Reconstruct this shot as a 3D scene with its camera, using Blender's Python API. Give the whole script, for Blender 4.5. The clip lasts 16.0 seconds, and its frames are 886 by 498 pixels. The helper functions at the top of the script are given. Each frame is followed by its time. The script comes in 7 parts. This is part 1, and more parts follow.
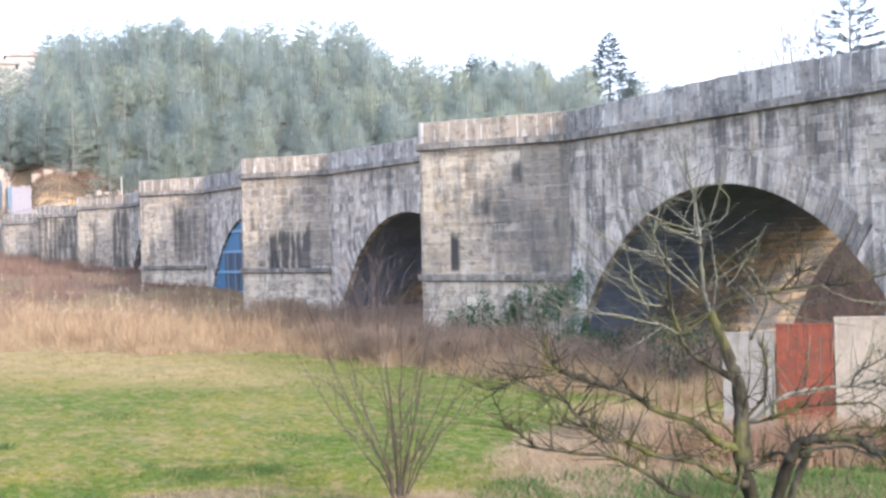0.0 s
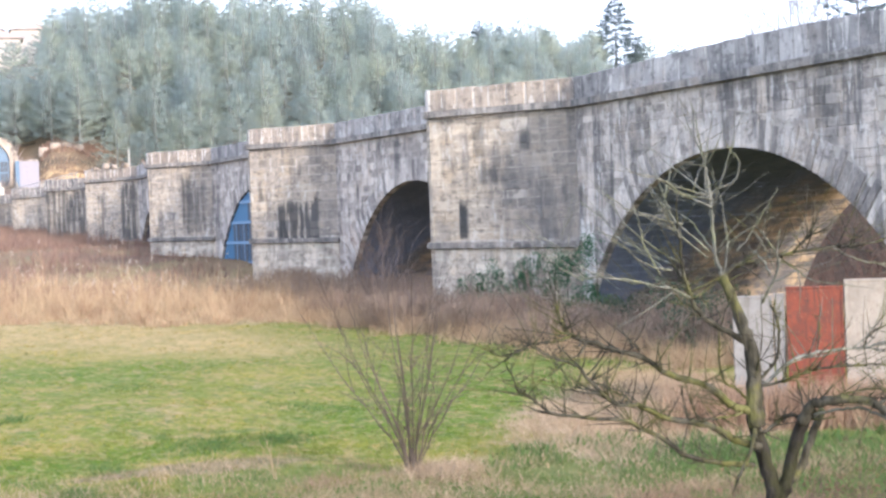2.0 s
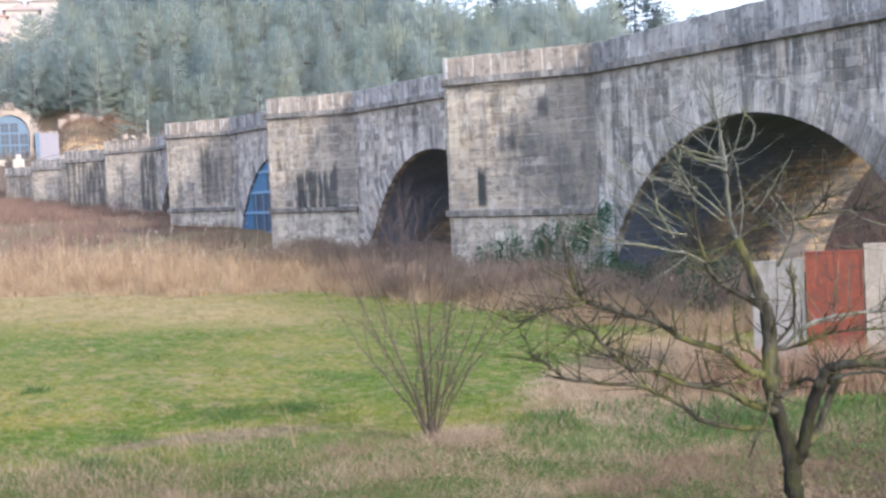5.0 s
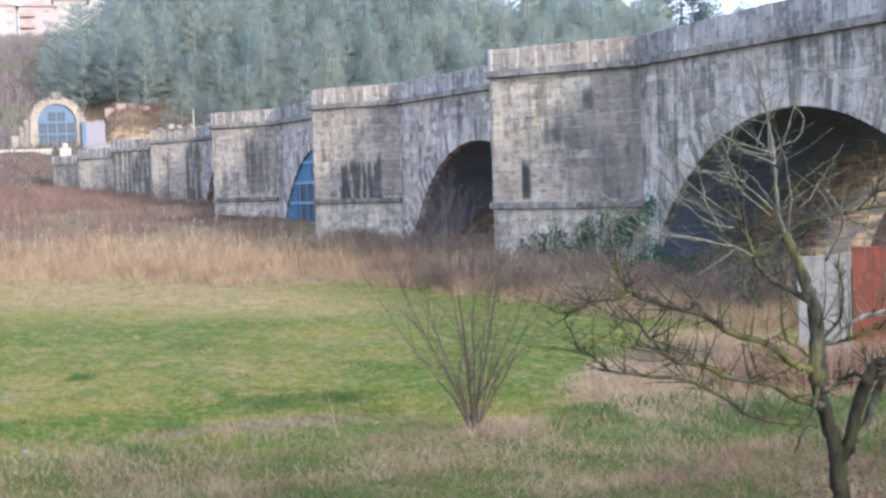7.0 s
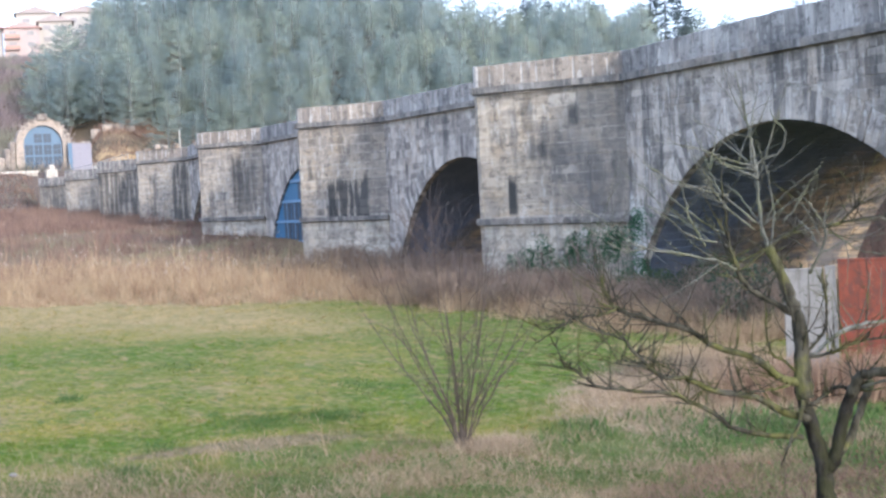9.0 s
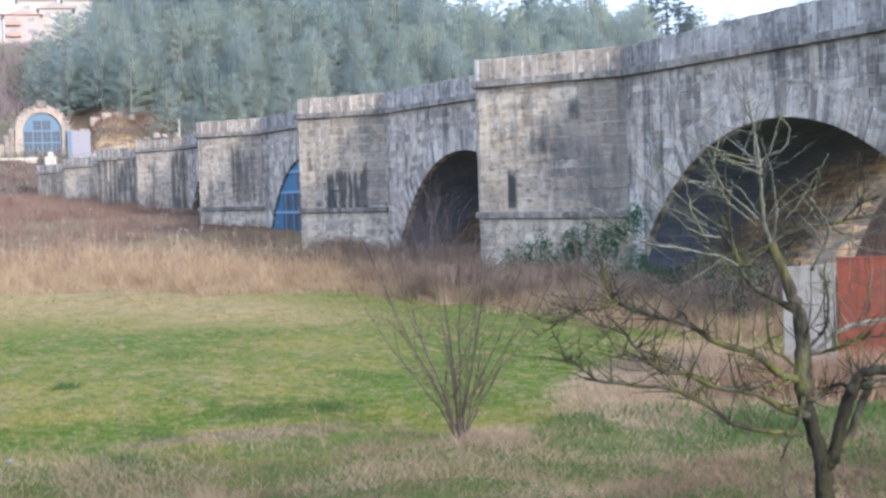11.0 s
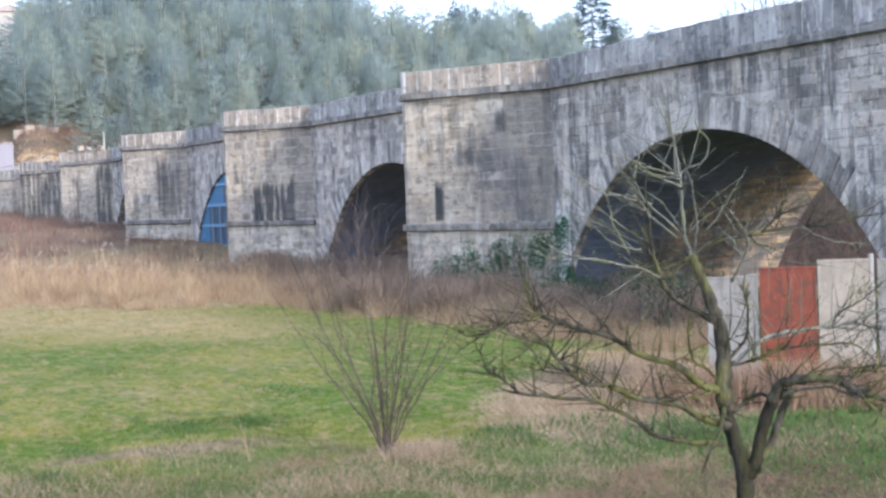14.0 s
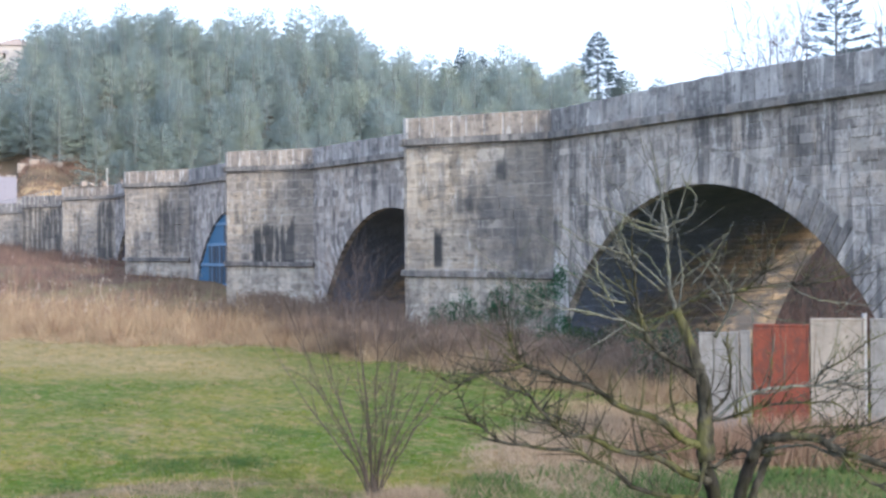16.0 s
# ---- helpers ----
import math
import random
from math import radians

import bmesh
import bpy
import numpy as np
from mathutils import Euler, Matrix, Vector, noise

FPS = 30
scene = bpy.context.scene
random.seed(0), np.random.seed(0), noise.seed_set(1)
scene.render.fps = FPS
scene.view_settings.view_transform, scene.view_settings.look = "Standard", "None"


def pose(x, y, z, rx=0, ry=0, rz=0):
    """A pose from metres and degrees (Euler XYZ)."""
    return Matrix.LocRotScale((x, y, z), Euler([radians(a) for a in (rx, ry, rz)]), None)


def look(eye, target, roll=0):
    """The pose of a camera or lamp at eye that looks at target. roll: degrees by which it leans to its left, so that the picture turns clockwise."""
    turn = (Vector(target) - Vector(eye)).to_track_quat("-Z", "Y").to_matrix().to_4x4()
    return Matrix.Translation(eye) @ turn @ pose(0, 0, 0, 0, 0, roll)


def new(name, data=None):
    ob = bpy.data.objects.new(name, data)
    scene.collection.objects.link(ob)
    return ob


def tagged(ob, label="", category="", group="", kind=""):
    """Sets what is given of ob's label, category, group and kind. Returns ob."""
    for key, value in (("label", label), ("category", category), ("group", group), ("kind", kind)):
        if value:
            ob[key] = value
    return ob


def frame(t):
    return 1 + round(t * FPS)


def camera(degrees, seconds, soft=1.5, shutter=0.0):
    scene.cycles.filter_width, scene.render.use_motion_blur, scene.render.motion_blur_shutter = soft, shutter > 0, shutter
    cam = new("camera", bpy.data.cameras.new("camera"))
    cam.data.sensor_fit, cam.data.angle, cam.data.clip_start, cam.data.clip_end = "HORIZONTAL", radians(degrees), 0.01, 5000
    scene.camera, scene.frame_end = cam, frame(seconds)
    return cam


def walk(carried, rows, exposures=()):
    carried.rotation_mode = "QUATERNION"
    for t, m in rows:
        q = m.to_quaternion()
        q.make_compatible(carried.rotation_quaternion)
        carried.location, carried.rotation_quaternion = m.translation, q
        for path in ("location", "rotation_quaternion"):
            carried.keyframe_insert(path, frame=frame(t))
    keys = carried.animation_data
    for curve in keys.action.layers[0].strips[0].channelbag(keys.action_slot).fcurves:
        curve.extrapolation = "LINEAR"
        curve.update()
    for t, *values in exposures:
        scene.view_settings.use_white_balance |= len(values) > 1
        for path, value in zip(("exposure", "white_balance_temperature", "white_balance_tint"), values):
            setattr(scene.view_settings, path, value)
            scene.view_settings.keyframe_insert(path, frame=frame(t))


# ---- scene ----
cam = camera(33.5, 16.0, soft=2.7)
PATH = [
    (0, (0.009, -0.455, 4.603), (1.831, -1.282, 4.611), -1.5),
    (0.5, (0.023, -0.465, 4.604), (1.851, -1.274, 4.607), -1.7),
    (1, (0.024, -0.441, 4.608), (1.856, -1.245, 4.602), -1.9),
    (1.5, (0.038, -0.441, 4.603), (1.87, -1.244, 4.586), -2.1),
    (2, (0.013, -0.43, 4.598), (1.839, -1.245, 4.563), -2.3),
    (2.5, (0.033, -0.468, 4.591), (1.853, -1.295, 4.544), -2.6),
    (3, (0.001, -0.476, 4.594), (1.818, -1.309, 4.538), -2.8),
    (3.5, (0.0, -0.499, 4.593), (1.816, -1.334, 4.534), -3.0),
    (4, (0.02, -0.51, 4.589), (1.842, -1.333, 4.529), -3.2),
    (6.5, (0.029, -0.465, 4.566), (1.884, -1.207, 4.474), -2.1),
    (7, (0.024, -0.462, 4.568), (1.883, -1.196, 4.483), -2.3),
    (7.5, (0.022, -0.47, 4.568), (1.88, -1.204, 4.49), -2.6),
    (8, (0.022, -0.466, 4.572), (1.878, -1.208, 4.499), -2.7),
    (8.5, (0.02, -0.475, 4.576), (1.875, -1.22, 4.506), -2.9),
    (9, (-0.008, -0.481, 4.575), (1.845, -1.231, 4.512), -3.0),
    (11.5, (0.018, -0.441, 4.56), (1.869, -1.196, 4.484), -2.0),
    (12, (0.024, -0.454, 4.556), (1.87, -1.219, 4.475), -2.1),
    (12.5, (0.037, -0.48, 4.565), (1.875, -1.263, 4.474), -2.3),
    (13, (0.037, -0.488, 4.564), (1.865, -1.294, 4.475), -2.4),
    (13.5, (0.012, -0.488, 4.568), (1.833, -1.311, 4.487), -2.5),
    (14, (0.008, -0.498, 4.576), (1.821, -1.34, 4.516), -2.4),
    (14.5, (0.017, -0.515, 4.577), (1.83, -1.36, 4.543), -2.1),
    (15, (-0.024, -0.515, 4.583), (1.808, -1.318, 4.566), -1.5),
    (15.5, (-0.084, -0.526, 4.58), (1.758, -1.307, 4.568), -0.9),
    (16, (-0.098, -0.581, 4.577), (1.715, -1.424, 4.58), -0.6),
]
EXPOSURES = [(0, 0.74, 5400, 17), (2, 0.84, 5380, 17), (3.5, 0.77, 5330, 17), (4, 0.66, 5320, 17), (6.5, 0.43, 5080, 15), (9, 0.41, 5030, 14), (12.5, 0.40, 5030, 14), (14, 0.46, 5030, 14), (15, 0.40, 5080, 14), (16, 0.23, 5060, 14)]
walk(cam, [(t, look(eye, target, roll)) for t, eye, target, roll in PATH], EXPOSURES)

# ---- world, sun ----
SUN_AZ = math.atan2(-0.178, -0.984)      # where the sun stands, seen from above
SUN_EL = radians(15.5)
world = bpy.data.worlds.new("sky_world")
scene.world = world
world.use_nodes = True
wn = world.node_tree.nodes
wl = world.node_tree.links
wn.clear()
w_out = wn.new("ShaderNodeOutputWorld")
w_sky = wn.new("ShaderNodeTexSky")
w_sky.sky_type = "NISHITA"
w_sky.sun_disc = False
w_sky.sun_elevation = SUN_EL
w_sky.sun_rotation = math.pi / 2 - SUN_AZ
w_sky.dust_density = 4.0
w_sky.air_density = 1.2
w_veil = wn.new("ShaderNodeBackground")    # thin high cloud over the whole sky
w_veil.inputs[0].default_value = (0.94, 0.965, 1.0, 1)
w_veil.inputs[1].default_value = 1.22
w_bg = wn.new("ShaderNodeBackground")
w_bg.inputs[1].default_value = 0.10
w_add = wn.new("ShaderNodeAddShader")
wl.new(w_sky.outputs[0], w_bg.inputs[0])
wl.new(w_bg.outputs[0], w_add.inputs[0])
wl.new(w_veil.outputs[0], w_add.inputs[1])
wl.new(w_add.outputs[0], w_out.inputs[0])
sun = new("sun", bpy.data.lights.new("sun", "SUN"))
sun.data.energy = 3.9
sun.data.angle = radians(4)
sun.data.color = (1.0, 0.84, 0.62)
to_sun = Vector((math.cos(SUN_AZ) * math.cos(SUN_EL), math.sin(SUN_AZ) * math.cos(SUN_EL), math.sin(SUN_EL)))
sun.matrix_world = look(to_sun * 400, (0, 0, 0))

# ---- materials ----


class Nodes:
    """A short hand for node materials: every method adds a node and returns its output."""

    def __init__(self, name, rough=0.85, metal=0.0, spec=0.3):
        self.m = bpy.data.materials.new(name)
        self.m.use_nodes = True
        self.t = self.m.node_tree
        self.b = self.t.nodes["Principled BSDF"]
        self.b.inputs["Roughness"].default_value = rough
        self.b.inputs["Metallic"].default_value = metal
        self.b.inputs["Specular IOR Level"].default_value = spec
        self.pos = self.t.nodes.new("ShaderNodeNewGeometry").outputs["Position"]

    def put(self, socket, value):
        if isinstance(value, bpy.types.NodeSocket):
            self.t.links.new(value, socket)
        elif isinstance(value, (tuple, list)) and len(value) == 3 and socket.type == "RGBA":
            socket.default_value = (*value, 1)
        else:
            socket.default_value = value

    def noise(self, scale, stretch=(1, 1, 1), detail=4, rough=0.6, shift=(0, 0, 0), distortion=0.0):
        mp = self.t.nodes.new("ShaderNodeMapping")
        mp.inputs["Scale"].default_value = stretch
        mp.inputs["Location"].default_value = shift
        self.t.links.new(self.pos, mp.inputs[0])
        n = self.t.nodes.new("ShaderNodeTexNoise")
        n.inputs["Scale"].default_value = scale
        n.inputs["Detail"].default_value = detail
        n.inputs["Roughness"].default_value = rough
        n.inputs["Distortion"].default_value = distortion
        self.t.links.new(mp.outputs[0], n.inputs["Vector"])
        return n.outputs["Fac"]

    def ramp(self, value, lo, hi, a=0.0, b=1.0):
        r = self.t.nodes.new("ShaderNodeMapRange")
        r.interpolation_type = "SMOOTHSTEP"
        for k, v in zip((1, 2, 3, 4), (lo, hi, a, b)):
            r.inputs[k].default_value = v
        self.put(r.inputs[0], value)
        return r.outputs[0]

    def math(self, op, a, b=0.0):
        n = self.t.nodes.new("ShaderNodeMath")
        n.operation = op
        self.put(n.inputs[0], a)
        self.put(n.inputs[1], b)
        return n.outputs[0]

    def mix(self, fac, a, b):
        n = self.t.nodes.new("ShaderNodeMix")
        n.data_type = "RGBA"
        self.put(n.inputs["Factor"], fac)
        self.put(n.inputs[6], a)
        self.put(n.inputs[7], b)
        return n.outputs[2]

    def piece(self):
        """A number of its own for each object and each loose piece of a mesh."""
        o = self.t.nodes.new("ShaderNodeObjectInfo").outputs["Random"]
        g = self.t.nodes.new("ShaderNodeNewGeometry").outputs["Random Per Island"]
        return self.math("FRACT", self.math("ADD", o, g))

    def axes(self):
        s = self.t.nodes.new("ShaderNodeSeparateXYZ")
        self.t.links.new(self.pos, s.inputs[0])
        return s.outputs

    def done(self, colour, bump=None, strength=0.3, distance=0.02, rough=None):
        self.put(self.b.inputs["Base Color"], colour)
        if rough is not None:
            self.put(self.b.inputs["Roughness"], rough)
        if bump is not None:
            bn = self.t.nodes.new("ShaderNodeBump")
            bn.inputs["Strength"].default_value = strength
            bn.inputs["Distance"].default_value = distance
            self.put(bn.inputs["Height"], bump)
            self.t.links.new(bn.outputs[0], self.b.inputs["Normal"])
        return self.m


def stone_material(name, pale, grey, warm, streaks, lime, patches=(), fine_runs=0.5, vary=1.0, bedding=0.0, mottle=0.0, run_z=0.14, greying=()):
    n = Nodes(name, 0.9)
    r = n.piece()
    c = n.mix(n.ramp(n.noise(0.35), 0.36, 0.64), pale, grey)
    c = n.mix(n.ramp(n.noise(0.9, shift=(7, 3, 1)), 0.48, 0.66, 0, 0.8), c, warm)
    c = n.mix(n.ramp(r, 0.45, 1.0, 0, 0.55 * vary), c, tuple(v * 0.42 for v in grey))
    c = n.mix(n.ramp(r, 0.25, 0.0, 0, 0.45 * vary), c, tuple(min(0.7, v * 1.35) for v in pale))
    # weathered blotches, soot-black crust that runs down from the cornice, pale lime runs
    c = n.mix(n.ramp(n.noise(1.9, (1, 1, 1.5), 7, 0.75, (1, 2, 3)), 0.50, 0.62, 0, 0.7), c, tuple(v * 0.38 for v in grey))
    if bedding:                            # eroded beds, shade lines in them painted dark; lime-filled joints along the courses
        bed = n.noise(1.0, (0.42, 0.42, 5.2), 5, 0.7, (5, 1, 9))
        c = n.mix(n.ramp(bed, 0.55, 0.65, 0, bedding * 0.6), c, tuple(v * 0.36 for v in grey))
        c = n.mix(n.ramp(bed, 0.45, 0.38, 0, min(1.0, bedding * 1.2)), c, tuple(min(0.7, v * 1.3) for v in pale))
    if mottle:                             # flaking crust: pale and dark flecks a hand or two across
        fleck = n.noise(2.3, (1, 1, 0.62), 7, 0.78, (14, 3, 8))
        c = n.mix(n.ramp(fleck, 0.53, 0.62, 0, mottle), c, tuple(v * 0.30 for v in grey))
        c = n.mix(n.ramp(fleck, 0.46, 0.38, 0, mottle), c, tuple(min(0.72, v * 1.22) for v in pale))
    run = n.noise(1.0, (1.5, 1.5, run_z), 5, 0.65, (3, 1, 0))
    fine = n.noise(1.0, (4.6, 4.6, run_z * 2.6), 5, 0.65, (6, 2, 0))
    blot = n.noise(0.22, (1, 1, 1.4), 3, 0.5, (11, 5, 2))
    dark = n.math("MULTIPLY", n.ramp(run, 0.48, 0.60), n.ramp(blot, 0.34, 0.56, 0.15, 1.0))
    dark = n.math("MAXIMUM", dark, n.math("MULTIPLY", n.ramp(fine, 0.52, 0.66, 0, fine_runs), n.ramp(n.noise(0.45, shift=(4, 9, 1)), 0.36, 0.58)))
    c = n.mix(n.math("MULTIPLY", dark, streaks), c, (0.068, 0.069, 0.073))
    white = n.math("MULTIPLY", n.ramp(n.noise(1.3, (2.4, 2.4, 0.7), 6, 0.7, (9, 9, 4)), 0.54, 0.63),
                   n.ramp(n.noise(0.5, shift=(2, 8, 6)), 0.40, 0.58))
    c = n.mix(n.math("MULTIPLY", white, lime), c, (0.60, 0.57, 0.525))
    if patches:
        x, y, z = n.axes()
        rag = n.noise(1.0, (2.9, 2.9, 0.25), 3, 0.5, (2, 2, 2))
        for x0, x1, z0, z1, amount in patches:
            zz = n.math("ADD", z, n.math("MULTIPLY", rag, 3.0))
            m = n.math("MULTIPLY", n.math("MULTIPLY", n.ramp(x, x0 - 0.12, x0 + 0.12), n.ramp(x, x1 + 0.12, x1 - 0.12)),
                       n.math("MULTIPLY", n.ramp(z, z0, z0 + 0.25), n.ramp(zz, z1 + 1.5, z1 + 0.9)))
            m = n.math("MULTIPLY", m, n.ramp(rag, 0.60, 0.50, 0.15, 1.0))
            c = n.mix(n.math("MULTIPLY", m, abs(amount)), c, (0.035, 0.038, 0.040) if amount > 0 else (0.68, 0.66, 0.62))
    for x0, x1, amount in greying:           # broad grey zone with a soft, ragged edge
        x, y, z = n.axes()
        xx = n.math("ADD", x, n.math("MULTIPLY", n.math("SUBTRACT", n.noise(0.5, (1, 1, 0.8), 6, 0.7, (x0, 2, 5)), 0.5), 5.0))
        m = n.math("MULTIPLY", n.ramp(xx, x0 - 0.8, x0 + 0.8), n.ramp(xx, x1 + 0.9, x1 - 0.9))
        c = n.mix(n.math("MULTIPLY", m, amount), c, (0.125, 0.122, 0.122))
    if vary:
        c = n.mix(n.ramp(r, 0.55, 1.0, 0, 0.20 * vary), c, tuple(v * 0.5 for v in grey))
        c = n.mix(n.ramp(r, 0.40, 0.0, 0, 0.22 * vary), c, tuple(min(0.7, v * 1.15) for v in pale))
    pits = n.noise(9, detail=6, rough=0.7)
    c = n.mix(n.ramp(pits, 0.42, 0.28, 0, 0.6), c, (0.10, 0.095, 0.09))
    return n.done(c, n.math("ADD", pits, n.noise(2.5)), 0.8, 0.07)


# dark weathered stains on the piers
STAINS = ((61.85, 62.4, 3.7, 5.75, 0.95), (58.7, 59.2, 7.6, 8.9, 0.85), (60.0, 61.2, 6.2, 7.2, 0.5), (88.6, 91.3, 3.7, 6.5, 0.9), (57.0, 58.4, 3.5, 6.5, 0.5), (91.8, 92.5, 6.4, 7.4, 0.6),
          (60.9, 61.7, 7.4, 9.2, 0.45), (117.5, 119.5, 4.5, 9.0, 0.6), (144.3, 146.2, 2.0, 10.0, 0.75), (148.3, 149.0, 4.0, 9.0, 0.6), (169.0, 175.6, 1.0, 10.2, 0.7), (197.0, 199.0, 2.0, 9.0, 0.35), (226.0, 232.5, 1.0, 10.5, 0.5))
M_WALL = stone_material("grey_weathered_stone", (0.53, 0.470, 0.412), (0.385, 0.342, 0.305), (0.50, 0.415, 0.33), 0.80, 0.95, ((55.3, 56.5, 0.2, 4.6, -0.8), (39.0, 41.0, 6.5, 9.0, 0.45), (50.5, 51.6, 5.5, 9.4, 0.5), (53.4, 54.4, 4.0, 8.4, 0.45)), 0.7, 0.9, 0.2, 0.45)
M_RING = stone_material("streaked_arch_stone", (0.53, 0.475, 0.42), (0.35, 0.315, 0.29), (0.46, 0.39, 0.32), 0.75, 0.95, ((55.3, 56.5, 0.2, 4.6, -0.8),), 0.7, 1.35, 0.0, 0.4)
M_PIER = stone_material("tan_weathered_stone", (0.475, 0.405, 0.318), (0.335, 0.292, 0.245), (0.455, 0.365, 0.260), 0.55, 0.5, STAINS, 0.25, 0.38, 0.5, 0.35, 0.22, ((55.0, 60.2, 0.5), (86.5, 89.6, 0.42), (116.0, 118.2, 0.45)))
M_PIERFOOT = stone_material("pale_pier_foot_stone", (0.60, 0.535, 0.44), (0.45, 0.40, 0.335), (0.56, 0.47, 0.35), 0.4, 0.8, STAINS[1:2], 0.2, 0.4, 0.35, 0.3, 0.22)
M_PARAPET = stone_material("blackened_parapet_stone", (0.439, 0.415, 0.392), (0.255, 0.243, 0.234), (0.383, 0.340, 0.306), 0.60, 0.95, (), 0.45, 0.6, 0.0, 0.25, 0.2)
M_PIERSLAB = stone_material("brown_parapet_slab", (0.40, 0.335, 0.268), (0.285, 0.242, 0.205), (0.37, 0.295, 0.22), 0.45, 0.8, (), 0.35, 0.7, 0.0, 0.3, 0.2)
M_CORNICE = stone_material("blackened_cornice_stone", (0.302, 0.275, 0.246), (0.187, 0.175, 0.163), (0.291, 0.245, 0.205), 0.75, 0.35, (), 0.5, 0.0, 0.3, 0.3)


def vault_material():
    """Vault stone: blue-grey stands in for shade, ochre and brown where the sun falls."""
    n = Nodes("shade_blue_vault_stone", 0.9)
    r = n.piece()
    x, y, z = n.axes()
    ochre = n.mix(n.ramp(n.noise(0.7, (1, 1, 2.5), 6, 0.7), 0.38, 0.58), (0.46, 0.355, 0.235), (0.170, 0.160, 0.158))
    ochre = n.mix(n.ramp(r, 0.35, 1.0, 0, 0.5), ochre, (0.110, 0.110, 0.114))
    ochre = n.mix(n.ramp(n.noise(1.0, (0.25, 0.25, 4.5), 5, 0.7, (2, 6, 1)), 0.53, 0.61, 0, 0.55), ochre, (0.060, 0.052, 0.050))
    # blue-grey put into the base colour for the shaded crown and mouth
    vault_shade = n.mix(n.ramp(n.noise(0.9, detail=6, rough=0.7), 0.4, 0.65), (0.138, 0.162, 0.230), (0.182, 0.208, 0.280))
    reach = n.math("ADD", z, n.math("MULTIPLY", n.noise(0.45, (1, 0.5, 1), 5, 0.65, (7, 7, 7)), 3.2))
    deep = n.math("ADD", y, 38.0)          # the painted shade reaches lower at the mouth
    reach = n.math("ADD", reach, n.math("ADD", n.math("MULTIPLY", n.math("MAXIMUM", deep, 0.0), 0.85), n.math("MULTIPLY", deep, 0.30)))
    c = n.mix(n.ramp(reach, 5.5, 7.2), ochre, vault_shade)
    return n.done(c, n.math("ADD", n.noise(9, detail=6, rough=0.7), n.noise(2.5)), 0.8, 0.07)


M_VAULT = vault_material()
M_LIMEJOINT = stone_material("pale_lime_joint", (0.66, 0.62, 0.56), (0.54, 0.50, 0.45), (0.58, 0.51, 0.43), 0.3, 0.8, (), 0.2, 0.0)
M_MORTAR = stone_material("pale_mortar", (0.49, 0.445, 0.385), (0.36, 0.325, 0.285), (0.43, 0.375, 0.31), 0.6, 0.6, STAINS, 0.3, 0.0)


